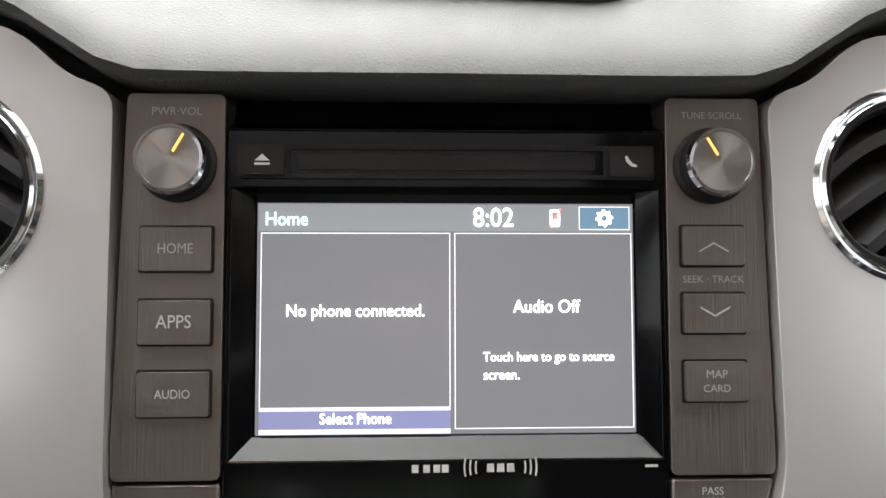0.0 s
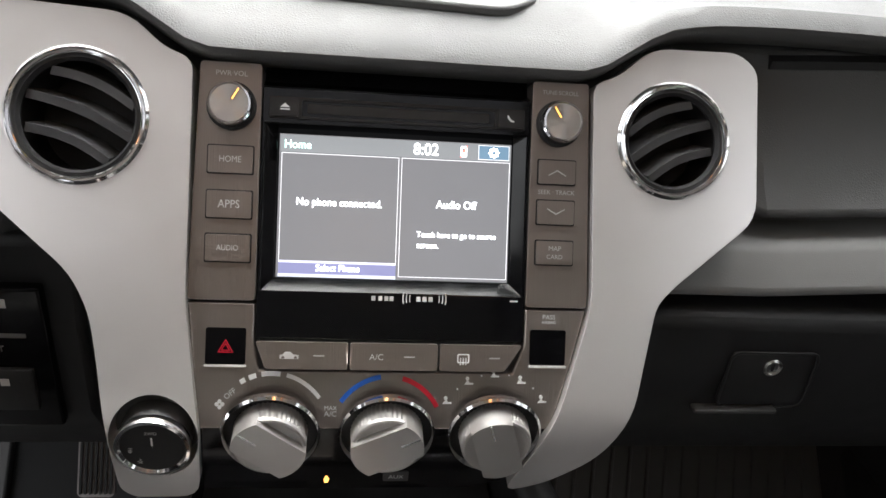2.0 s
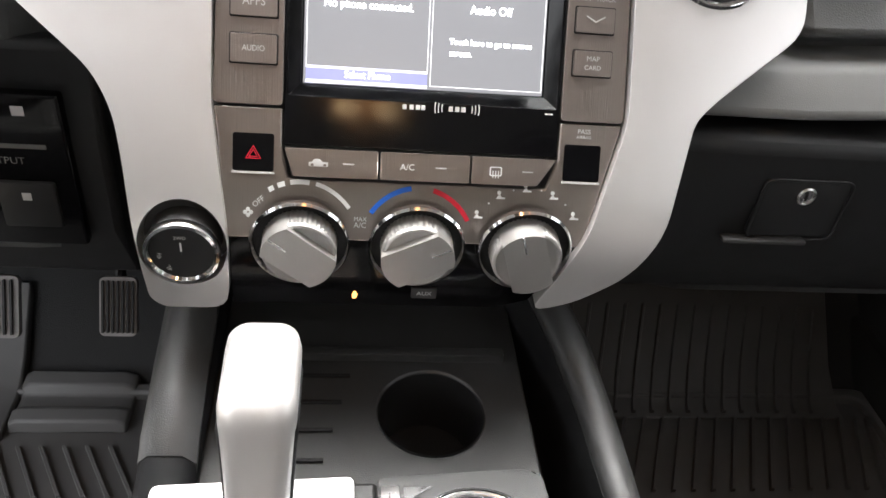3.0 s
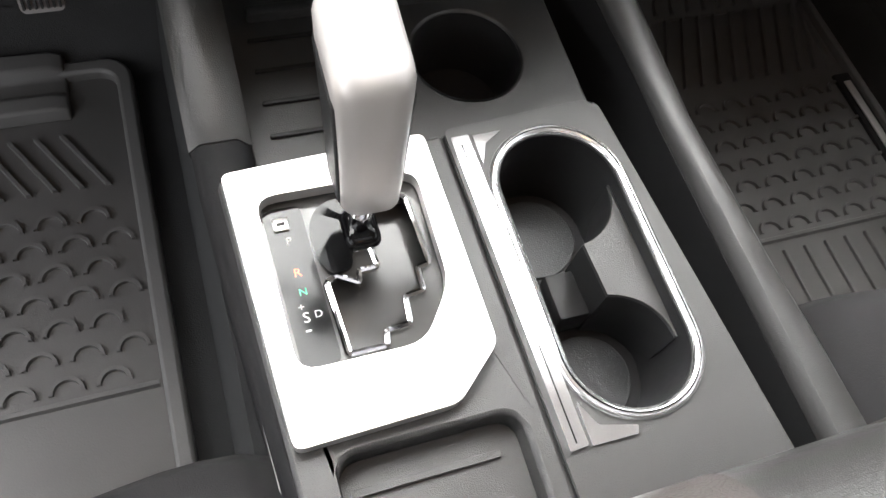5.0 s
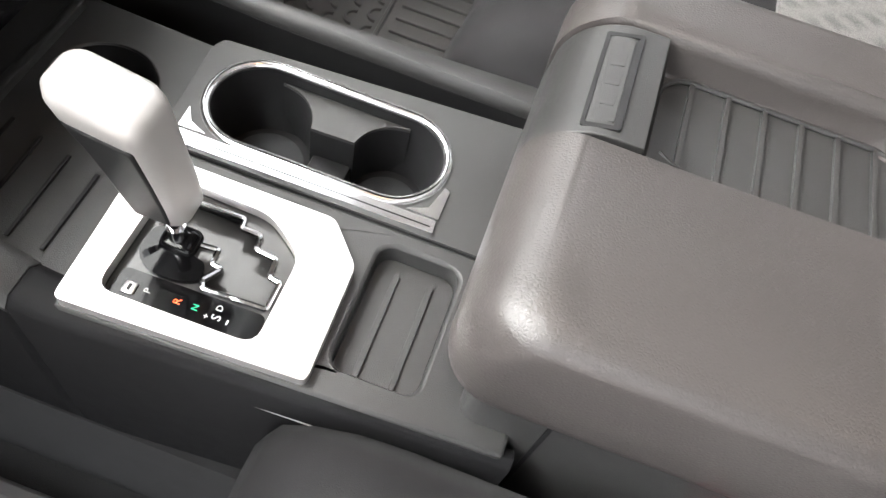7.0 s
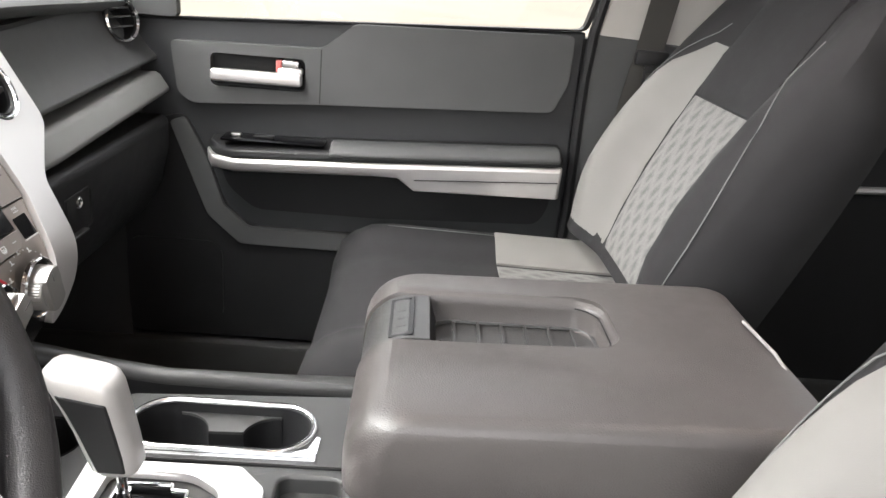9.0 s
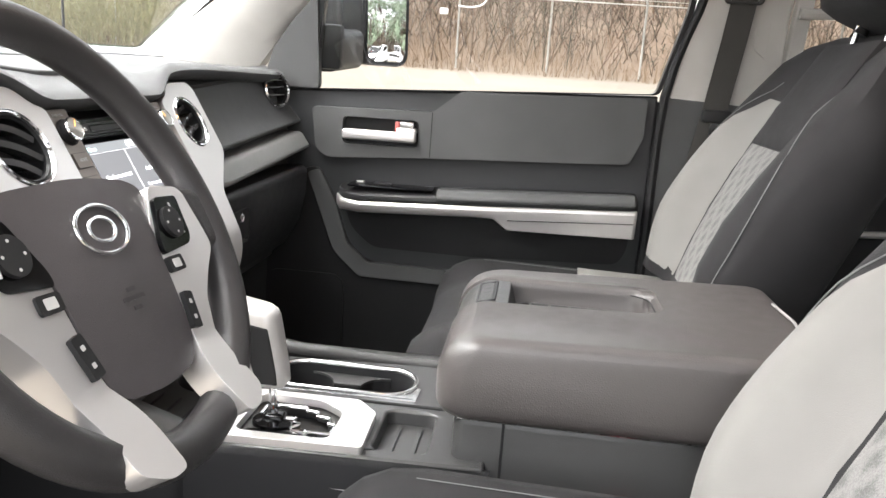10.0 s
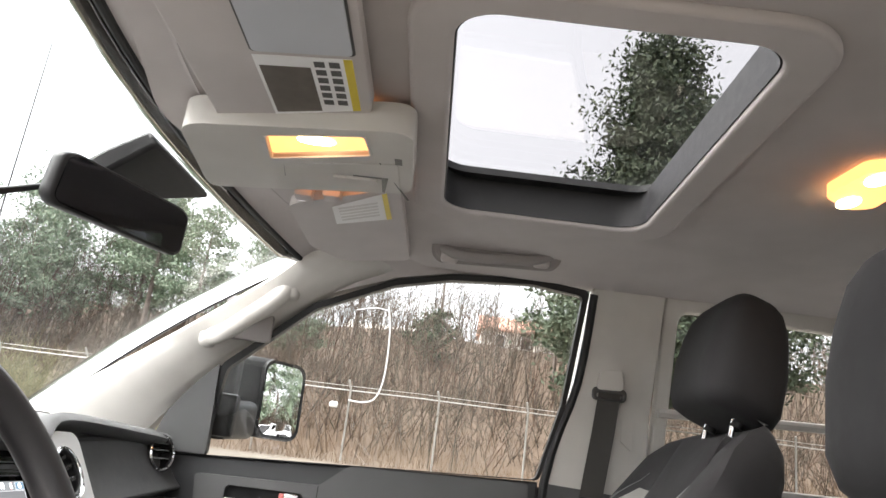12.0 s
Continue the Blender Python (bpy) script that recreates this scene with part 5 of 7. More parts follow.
        part("cushion_bolster", loft(rows), SEATGREY, S, "light grey cloth bolster", sharp=60)
    for s in (-1, 1):
        part("stitching", tube([(cx + s * 0.205, y, cz(0.205, y) + 0.0006) for y in [fy - 0.80 + 0.02 * k for k in range(18)]], 0.0006, 5), DIM_PRINT, S, "grey seam stitching")
    part("base", box(cx - 0.22, cx + 0.22, -0.88, -0.42, FLOOR_Z, 0.42 + dc, 0.015), BLACK, S, "black seat base")
    # headrest
    hr = []
    for v, hw, f, r in ((0.546, 0.105, 0.004, -0.085), (0.554, 0.128, 0.022, -0.104), (0.575, 0.139, 0.030, -0.112), (0.635, 0.141, 0.031, -0.114), (0.68, 0.136, 0.026, -0.110), (0.715, 0.129, 0.018, -0.104), (0.738, 0.121, 0.006, -0.094), (0.750, 0.108, -0.006, -0.082), (0.756, 0.080, -0.022, -0.066)):
        hr.append([bp(hw * math.copysign(abs(math.cos(a)) ** 0.38, math.cos(a)), v + 0.25 * ahead - 0.014 - low, ahead * (0.6 + 2.4 * (v - 0.548)) + 0.16 * (v - 0.548) + (f + r) / 2 + (f - r) / 2 * math.copysign(abs(math.sin(a)) ** 0.6, math.sin(a))) for a in [2 * math.pi * k / 36 for k in range(36)]])
    part("headrest", loft(hr), SEATCLOTH, S, "charcoal cloth headrest", sharp=70)
    for u in (-0.065, 0.065):
        part("headrest_post", tube([bp(u, 0.50, -0.035), bp(u, 0.60, -0.035 + 0.7 * ahead)], 0.005, 12), CHROME, S, "chrome headrest post")
        part("post_collar", tube([bp(u, 0.528, -0.035), bp(u, 0.538, -0.035)], 0.012, 12), BLACK, S)
    return S


seat("passenger_seat", 0.425, -0.805, "two-tone grey cloth passenger seat with diamond-woven insert", 22, 0.0, 0.03, 0.0)
seat("driver_seat", -0.425, -0.741, "two-tone grey cloth driver seat with diamond-woven insert", 22, -0.085, 0.08, 0.095)

# ---- steering wheel ----
WC = Vector((-0.3924, -0.2004, 0.8284))
WM = Matrix.Translation(WC) @ Matrix.Rotation(radians(90 - 28.8), 4, "X")
wp = plane(WM)
SW = thing("steering_wheel", WC, "dark leather-grained steering wheel with silver spokes and buttons", "steering wheel")
ring = [WM @ Vector((0.1708 * math.cos(a), 0.1708 * math.sin(a), 0)) for a in [2 * math.pi * k / 72 for k in range(72)]]
part("rim", tube(ring, 0.0170, 16, closed=True, squash=1.0, up=WM.to_3x3() @ Vector((0, 0, 1))), RUBBER, SW, "dark leather-grained rim", sharp=80)
rim_plane = wp
wp = lambda u, v, w: rim_plane(0.96 * u + 0.08 * v, 0.96 * v - 0.007 - 0.08 * u, w + 0.008)
hubo = [(-0.098, 0.040), (-0.075, 0.048), (0.0, 0.052), (0.075, 0.048), (0.098, 0.040), (0.088, 0.012), (0.070, -0.012), (0.066, -0.06), (0.064, -0.096), (0.050, -0.116), (0.0, -0.122), (-0.050, -0.116), (-0.064, -0.096), (-0.066, -0.06), (-0.070, -0.012), (-0.088, 0.012)]
DOME = lambda u, v: 0.013 * max(0.0, 1 - (u / 0.115) ** 2 - ((v + 0.03) / 0.135) ** 2)
hub = part("airbag_cover", slab(rounded(hubo, 0.02), -0.045, 0.001, lambda u, v, w: wp(u, v, w + (DOME(u, v) - 0.0115 if w > 0 else 0)), cuts=[("u", -0.09 + 0.02 * k) for k in range(10)] + [("v", -0.11 + 0.02 * k) for k in range(9)]), HUB, SW, "dark grained airbag cover", bevel=0.010, seg=4)
em = shifted(wp, 0.002, 0.008, 0.0002)
ell = lambda rx, ry, cx=0, cy=0: [(cx + rx * math.cos(2 * math.pi * k / 40), cy + ry * math.sin(2 * math.pi * k / 40)) for k in range(40)]
part("emblem_ring", slab(ell(0.0325, 0.0215), 0, 0.0035, em, holes=[ell(0.0288, 0.0178)]), CHROME, hub, "bright chrome oval emblem", bevel=0.0014)
part("emblem_oval", slab(ell(0.0175, 0.0115), 0, 0.0026, em, holes=[ell(0.0140, 0.0080)]), CHROME, hub, bevel=0.001)
for v, hw in ((-0.042, 0.006), (-0.049, 0.014), (-0.057, 0.005)):
    part("print_bar", slab([(-hw, v - 0.0018), (hw, v - 0.0018), (hw, v + 0.0018), (-hw, v + 0.0018)], 0.0, 0.0026, wp), RUBBER, hub)
for s in (-1, 1):
    o = [(0.142, 0.024), (0.135, 0.034), (0.100, 0.040), (0.090, 0.026), (0.071, -0.004), (0.0675, -0.06), (0.0650, -0.096), (0.054, -0.120), (0.051, -0.138), (0.054, -0.174), (0.076, -0.174), (0.098, -0.160), (0.096, -0.128), (0.100, -0.100), (0.110, -0.070), (0.128, -0.048), (0.148, -0.028)]
    sp = part("spoke", slab(rounded([(s * u, v) for u, v in o], 0.008), -0.030, -0.004, lambda u, v, w: wp(u, v, w + 0.022 * max(0, (-v - 0.10) / 0.07) + 0.006 * max(0, (abs(u) - 0.10) / 0.04))), SILVER, SW, "satin silver spoke", bevel=0.005, seg=3)
    part("rim_joint", slab([(s * 0.137, 0.034), (s * 0.168, 0.030), (s * 0.172, -0.030), (s * 0.146, -0.030)], -0.02, 0.004, wp), RUBBER, SW, bevel=0.008, seg=3)
    podo = rounded([(s * 0.128, 0.026), (s * 0.092, 0.027), (s * 0.073, -0.012), (s * 0.072, -0.024), (s * 0.116, -0.020), (s * 0.124, -0.012)], 0.005)
    pod_ = part("button_pod", slab(podo, -0.006, 0.001, wp), GLOSS, sp, "black button pod", bevel=0.0015)
    pad = shifted(wp, s * 0.100, 0.002, 0.001)
    part("pad_ring", slab(ell(0.0145, 0.0145), 0, 0.0035, pad), BLACK, pod_, "black direction pad", bevel=0.0015)
    for k in range(4):
        a = radians(90 * k + 45 * 0)
        part("pad_mark", slab(disc(0.010 * math.cos(a), 0.010 * math.sin(a), 0.0013, 6), 0.0035, 0.0038, pad), PRINT, pod_)
    part("pad_line", slab([(s * 0.114, -0.010), (s * 0.1155, -0.010), (s * 0.111, 0.020), (s * 0.1095, 0.020)], 0.001, 0.0018, wp), PRINT, pod_)
    part("key", slab(rrect(min(s * 0.071, s * 0.095), max(s * 0.071, s * 0.095), -0.0405, -0.0265, 0.003), -0.006, 0.000, wp), BLACK, sp, "small black key", bevel=0.001)
    part("key_mark", slab(rrect(min(s * 0.077, s * 0.089), max(s * 0.077, s * 0.089), -0.0375, -0.0295, 0.001), -0.006, 0.0004, wp), PRINT, sp)
    rk = shifted(wp, s * 0.0735, -0.0755, 0.0, s * -12)
    part("rocker", slab(rrect(-0.0065, 0.0065, -0.0165, 0.0165, 0.002), -0.006, 0.0005, rk), BLACK, sp, "small black rocker", bevel=0.001)
    for v in (-0.007, 0.007):
        part("rocker_mark", slab(rrect(-0.002, 0.002, v - 0.002, v + 0.002, 0.0008), 0, 0.0008, rk), PRINT, sp)
part("column", tube([rim_plane(0, -0.02, -0.045), rim_plane(0, -0.03, -0.12), (-0.40, 0.05, 0.78)], [0.062, 0.075, 0.085], 24), BLACK, SW, "black column shroud")

# instrument cluster hood behind the wheel
IC = thing("instrument_cluster", (-0.42, 0.03, 0.80), "black instrument cluster under a rounded grained hood", "instrument cluster")
hoodp = [(-0.255, 0.835), (-0.262, 0.88), (-0.29, 0.920), (-0.35, 0.940), (-0.42, 0.945), (-0.50, 0.940), (-0.57, 0.920), (-0.60, 0.88), (-0.605, 0.80)]
sm = smooth_line([(x, 0, z) for x, z in hoodp], 4)
loops = []
for y, k, dz in ((0.12, 0.98, 0.0), (0.03, 1.0, 0.004), (-0.012, 1.0, 0.0), (-0.020, 0.985, -0.006), (-0.012, 0.96, -0.012), (0.05, 0.93, -0.02)):
    loops.append([(-0.43 + (p.x + 0.43) * k, y, 0.80 + (p.z - 0.80) * k + dz * 0.5) for p in sm])
part("hood", loft(loops, closed=False), DASH, IC, "rounded grained hood", sharp=60)
part("dial_face", box(-0.60, -0.26, 0.045, 0.055, 0.78, 0.945), GLOSS, IC, "gloss black dial face")
for x in (-0.345, -0.515):
    gm = Matrix.Translation((x, 0.043, 0.865)) @ Matrix.Rotation(radians(90), 4, "X")
    part("gauge_ring", revolve([(0.052, 0), (0.052, 0.004), (0.049, 0.005), (0.048, 0.0)], gm, 40), CHROME, IC)

# ---- pedals and mats ----
for nm, x0, x1, y, z0, z1, lab in (("accelerator_pedal", -0.302, -0.264, 0.138, 0.386, 0.444, "ribbed grey-faced accelerator pedal"), ("brake_pedal", -0.450, -0.380, 0.133, 0.386, 0.446, "ribbed grey-faced brake pedal")):
    P = thing(nm, ((x0 + x1) / 2, y, FLOOR_Z), lab, "pedal")
    PM = Matrix.Translation(((x0 + x1) / 2, y, (z0 + z1) / 2)) @ Matrix.Rotation(radians(60), 4, "X")
    w, h = (x1 - x0) / 2, (z1 - z0) / 2 * 1.1
    part("pad", slab(rrect(-w, w, -h, h, 0.006), -0.008, 0.0, plane(PM)), HANDLE, P, bevel=0.002)
    for k in range(7 if w < 0.025 else 9):
        u = -w * 0.8 + 1.6 * w * k / (6 if w < 0.025 else 8)
        part("rib", slab(rrect(u - 0.0011, u + 0.0011, -h * 0.88, h * 0.88, 0.001, 2), 0, 0.003, plane(PM)), BLACK, P)
    part("arm", tube([PM @ Vector((0, 0, -0.008)), (0.5 * (x0 + x1), y + 0.06, z1 + 0.05), (0.5 * (x0 + x1), y + 0.12, z1 + 0.16), (0.5 * (x0 + x1), 0.40, 0.66)], 0.008, 8), BLACK, P)


def floor_mat(name, x0, x1, y0, y1, label, lean, rib_end):
    F = thing(name, ((x0 + x1) / 2, (y0 + y1) / 2, FLOOR_Z), label, "floor mat", "rubber floor mats")
    part("base", box(x0, x1, y0, y1, FLOOR_Z, FLOOR_Z + 0.008, 0.003), MAT, F)
    part("rim", slab(rrect(x0 - 0.012, x1 + 0.012, y0 - 0.012, y1 + 0.012, 0.03), 0, 0.022, lambda u, v, w: (u, v, FLOOR_Z + w), holes=[rrect(x0 + 0.006, x1 - 0.006, y0 + 0.006, y1 - 0.006, 0.02)]), MAT, F, bevel=0.004)
    ymid, back = y0 + (y1 - y0) * 0.73, y0 + (y1 - y0) * 0.36
    bm = bmesh.new()
    for j in range(int((ymid - back - 0.005) / 0.030)):
        for i in range(int((x1 - x0 - 0.02) / 0.042)):
            cx, cy = x0 + 0.03 + i * 0.042 + (0.021 if j % 2 else 0), back + 0.010 + j * 0.030
            ra = [(cx + r * math.cos(radians(a)), cy + r * math.sin(radians(a)), FLOOR_Z + h) for r, h in ((0.0165, 0.008), (0.0160, 0.0125), (0.0125, 0.0125), (0.012, 0.008)) for a in range(0, 181, 20)]
            vs = [bm.verts.new(p) for p in ra]
            for q in range(3):
                for k in range(9):
                    bm.faces.new((vs[q * 10 + k], vs[q * 10 + k + 1], vs[q * 10 + 11 + k], vs[q * 10 + 10 + k]))
    tagged(part("scale_tread", bm, MAT, F, "raised fish-scale tread"), kind="stuff")
    n = int((x1 - x0) / 0.026)
    for i in range(n):
        x = x0 + 0.02 + i * 0.026
        part("drain_rib", loft([[(x + q, y, FLOOR_Z + h) for q, h in ((-0.003, 0.008), (-0.002, 0.014), (0.002, 0.014), (0.003, 0.008))] for x, y in ((x, ymid + 0.01), (min(x1 - 0.01, max(x0 + 0.01, x + lean)), rib_end))]), MAT, F)
    part("cross_rib", loft([[(x, back + q, FLOOR_Z + h) for q, h in ((-0.004, 0.008), (-0.002, 0.013), (0.002, 0.013), (0.004, 0.008))] for x in (x0 + 0.01, x1 - 0.01)]), MAT, F)
    return F


fm = floor_mat("floor_mat", 0.215, 0.70, -0.40, 0.20, "black rubber floor mat with a fish-scale tread", 0.05, 0.165)
for k in range(15):
    part("rear_rib", box(0.245 + 0.030 * k, 0.249 + 0.030 * k, -0.380, -0.200, FLOOR_Z + 0.008, FLOOR_Z + 0.013, 0.001), MAT, fm)
part("maker_plate", box(0.668, 0.694, -0.115, 0.030, FLOOR_Z + 0.008, FLOOR_Z + 0.014, 0.002), BLACK, fm)
part("maker_bar", box(0.676, 0.687, -0.100, 0.015, FLOOR_Z + 0.014, FLOOR_Z + 0.0165, 0.001), PRINT, fm, "pale raised bar")
dm = floor_mat("floor_mat", -0.66, -0.245, -0.40, 0.20, "black rubber floor mat with a fish-scale tread", -0.04, 0.118)
# mat flaps that climb the toe board
slope = [(0.165, 0.010), (0.185, 0.012), (0.205, 0.024), (0.232, 0.042), (0.300, 0.112), (0.335, 0.150)]
climb = lambda y: FLOOR_Z + interp(slope, y)
part("flap", loft([[(x, y, climb(y) + 0.001) for y, h in slope] + [(x, y, climb(y) - 0.006) for y, h in slope[::-1]] for x in (0.232, 0.40, 0.55, 0.655)]), MAT, fm, "upturned front flap of the mat", bevel=0.002)
for k in range(15):
    x = 0.245 + 0.026 * k
    part("flap_rib", loft([[(x + 0.22 * (y - 0.17) + q, y, climb(y) + h) for q, h in ((-0.003, 0.0), (-0.0015, 0.007), (0.0015, 0.007), (0.003, 0.0))] for y in (0.172, 0.188, 0.206, 0.232, 0.290)]), MAT, fm)
part("flap", loft([[(x, y, max(climb(y), FLOOR_Z + 0.018) + 0.001) for y in (0.128, 0.165, 0.19, 0.205, 0.232, 0.300)] + [(x, y, FLOOR_Z + 0.004) for y in (0.300, 0.128)] for x in (-0.655, -0.56, -0.442)]), MAT, dm, "smooth raised heel flap of the mat", bevel=0.003)
part("heel_bar", loft([[(x, y, FLOOR_Z + h * k) for y, h in ((0.140, 0.008), (0.146, 0.024), (0.164, 0.028), (0.172, 0.018), (0.192, 0.018), (0.200, 0.030), (0.220, 0.034), (0.228, 0.010))] for x, k in ((-0.440, 0.8), (-0.430, 1.0), (-0.318, 1.0), (-0.303, 0.8))]), MAT, dm, "moulded cross bar of the mat", bevel=0.003, seg=3)
tagged(part("footrest_hump", loft([[(x, 0.20, FLOOR_Z), (x, 0.24, FLOOR_Z + 0.03), (x, 0.33, FLOOR_Z + 0.13), (x, 0.44, FLOOR_Z + 0.22), (x, 0.44, FLOOR_Z)] for x in (-0.74, 0.74)]), CARPET), "black carpeted toe board", "floor", kind="structure")
tagged(part("floor_tunnel", loft([[(-0.20, y, FLOOR_Z), (-0.18, y, 0.33), (0.20, y, 0.33), (0.22, y, FLOOR_Z)] for y in (0.44, -0.9)]), CARPET), "black carpeted floor tunnel", "floor", kind="structure")

# ---- passenger door ----
DX = 0.712
DR = thing("passenger_door", (DX, -0.4, 0.30), "charcoal door panel with silver armrest trim and window", "door")
dm = lambda u, v, w: (DX - w, u, v)
o = [(0.10, 0.30), (-0.70, 0.30), (-0.752, 0.36), (-0.757, 0.60), (-0.757, 0.936), (-0.40, 0.921), (-0.056, 0.9035), (0.07, 0.90), (0.12, 0.80)]
part("panel", slab(o, -0.06, -0.012, dm), DOOR, DR, "dark grained door panel", bevel=0.004)
up = rounded([(-0.040, 0.868), (-0.30, 0.873), (-0.355, 0.918), (-0.735, 0.930), (-0.735, 0.850), (-0.712, 0.795), (-0.62, 0.790), (-0.30, 0.776), (-0.075, 0.762), (-0.050, 0.78)], 0.010)
hbox = rrect(-0.272, -0.108, 0.796, 0.852, 0.010)
part("upper_pad", slab(up, -0.012, 0.010, dm, holes=[hbox]), DASH, DR, "padded grained upper panel", bevel=0.006, seg=3)
part("seam", slab([(-0.2985, 0.872), (-0.3005, 0.872), (-0.2995, 0.778), (-0.2975, 0.778)], 0.0085, 0.0105, dm), BLACK, DR)
part("handle_recess", slab(hbox, -0.014, -0.010, dm), BLACK, DR, "black handle recess")
hd = part("door_handle", box(DX - 0.026, DX - 0.006, -0.268, -0.110, 0.806, 0.827, 0.005, 3), SILVER, DR, "satin silver door handle")
part("handle_pivot", box(DX - 0.018, DX + 0.004, -0.268, -0.225, 0.824, 0.836, 0.004), SILVER, hd)
part("lock_lever", box(DX - 0.014, DX + 0.004, -0.262, -0.232, 0.832, 0.849, 0.003), SATIN, DR, "satin lock lever")
part("lock_mark", box(DX - 0.0145, DX - 0.004, -0.232, -0.222, 0.828, 0.848, 0.001), PINK, DR, "red lock marker")
part("handle_shelf", box(DX - 0.008, DX + 0.006, -0.225, -0.135, 0.790, 0.797, 0.002), BLACK, DR)
arm = [(-0.012, 0.712), (0.055, 0.706), (0.068, 0.700), (0.070, 0.690), (0.060, 0.682), (-0.012, 0.672)]
ARM_Y = ((-0.108, 0.35, -0.004), (-0.125, 0.75, -0.006), (-0.16, 1.0, -0.004), (-0.40, 1.0, 0.006), (-0.60, 1.0, 0.016), (-0.715, 1.0, 0.022), (-0.735, 0.85, 0.022))
part("armrest", loft([[(DX - max(w * k, -0.012), y, z + dz) for w, z in arm] for y, k, dz in ARM_Y]), BLACK, DR, "black padded armrest", bevel=0.004, seg=3)
part("armrest_pad", loft([[(DX - 0.008, y, 0.712 + dz), (DX - 0.050, y, 0.716 + dz), (DX - 0.064, y, 0.712 + dz), (DX - 0.073, y, 0.702 + dz), (DX - 0.072, y, 0.694 + dz), (DX - 0.008, y, 0.69 + dz)] for y, dz in ((-0.325, 0.004), (-0.40, 0.006), (-0.60, 0.016), (-0.728, 0.022))]), DASH, DR, "soft grained armrest pad", bevel=0.003)
sil = [(0.05, 0.689), (0.070, 0.688), (0.074, 0.682), (0.072, 0.672), (0.064, 0.664), (0.05, 0.664)]
part("trim_strip", loft([[(DX - w * k, y, z + dz - lo * (z < 0.668)) for w, z in sil] for y, k, dz, lo in ((-0.106, 0.45, 0.002, 0), (-0.118, 0.80, -0.004, 0), (-0.16, 1.0, -0.006, 0), (-0.40, 1.0, 0.004, 0), (-0.445, 1.0, 0.006, 0.002), (-0.475, 1.0, 0.008, 0.026), (-0.60, 1.0, 0.014, 0.030), (-0.728, 1.0, 0.020, 0.034), (-0.734, 0.9, 0.020, 0.034))]), SILVER, DR, "satin silver trim strip", bevel=0.002, seg=3, sharp=55)
part("strip_groove", tube([(DX - 0.0735, -0.475, 0.6690), (DX - 0.0735, -0.60, 0.676), (DX - 0.0735, -0.727, 0.683)], 0.0010, 5), BLACK, DR)
part("switch_plate", box(DX - 0.062, DX - 0.012, -0.315, -0.135, 0.711, 0.7165, 0.003), GLOSS, DR, "black window switch plate")
part("window_switch", box(DX - 0.050, DX - 0.034, -0.225, -0.190, 0.7165, 0.7215, 0.002), BLACK, DR)
part("lock_switch", box(DX - 0.048, DX - 0.036, -0.168, -0.150, 0.7165, 0.7225, 0.002), SATIN, DR)
pk = rounded([(-0.112, 0.668), (-0.130, 0.610), (-0.180, 0.568), (-0.40, 0.566), (-0.712, 0.578), (-0.730, 0.610), (-0.732, 0.665)], 0.02)
part("map_pocket", slab(pk, -0.012, -0.008, dm), BLACK, DR, "black map pocket")
lo = rounded([(-0.055, 0.742), (-0.095, 0.665), (-0.125, 0.575), (-0.170, 0.535), (-0.40, 0.533), (-0.735, 0.545), (-0.735, 0.30), (0.06, 0.30), (0.08, 0.70)], 0.02)
part("lower_panel", slab(lo, -0.014, -0.004, dm), BLACK, DR, "dark grained lower panel", bevel=0.004)
# ledge takes a paler grain than the lower panel to paint the light it catches
ledge = rounded([(-0.058, 0.735), (-0.095, 0.665), (-0.125, 0.575), (-0.170, 0.535), (-0.40, 0.533), (-0.733, 0.545), (-0.733, 0.518), (-0.40, 0.500), (-0.155, 0.502), (-0.095, 0.555), (-0.030, 0.725)], 0.008)
part("pocket_ledge", slab(ledge, -0.006, 0.006, lambda u, v, w: dm(u, v, w + (0.030 * (0.54 - v) if w > 0 else 0))), DASH, DR, "grained ledge under the map pocket, coloured lighter as if lit", bevel=0.003)
part("speaker_grille", slab(rrect(-0.12, 0.06, 0.33, 0.50, 0.03), -0.006, 0.0, dm), BLACK, DR, "black speaker grille")
# window frame, seal and glass
wo = rounded([(0.03, 0.90), (-0.055, 0.9035), (-0.757, 0.938), (-0.800, 1.10), (-0.828, 1.352), (-0.70, 1.365), (-0.524, 1.352), (-0.40, 1.325), (-0.231, 1.252), (-0.055, 1.10)], 0.012)
wi = rounded([(-0.040, 0.905), (-0.058, 0.906), (-0.750, 0.940), (-0.790, 1.10), (-0.815, 1.338), (-0.70, 1.351), (-0.524, 1.338), (-0.40, 1.311), (-0.235, 1.238), (-0.064, 1.088)], 0.012)
win = lambda u, v, w: (0.724 - w - 0.11 * max(0, v - 0.90), u, v)
wf = part("window_frame", slab(wo, -0.02, 0.006, win, holes=[wi], cuts=[("v", 1.0 + 0.05 * k) for k in range(7)]), BLACK, DR, "black window frame and seal", bevel=0.003)
pane = part("pane", slab(wi, -0.012, -0.008, win), GLASS, wf, "clear side window glass")
pane.visible_shadow = False
sail = rounded([(-0.052, 0.905), (-0.050, 1.098), (0.0, 1.045), (0.045, 0.985), (0.075, 0.905)], 0.01)
part("sail_panel", slab(sail, -0.01, 0.012, win), DASH, DR, "dark grained sail panel", bevel=0.006, seg=3)

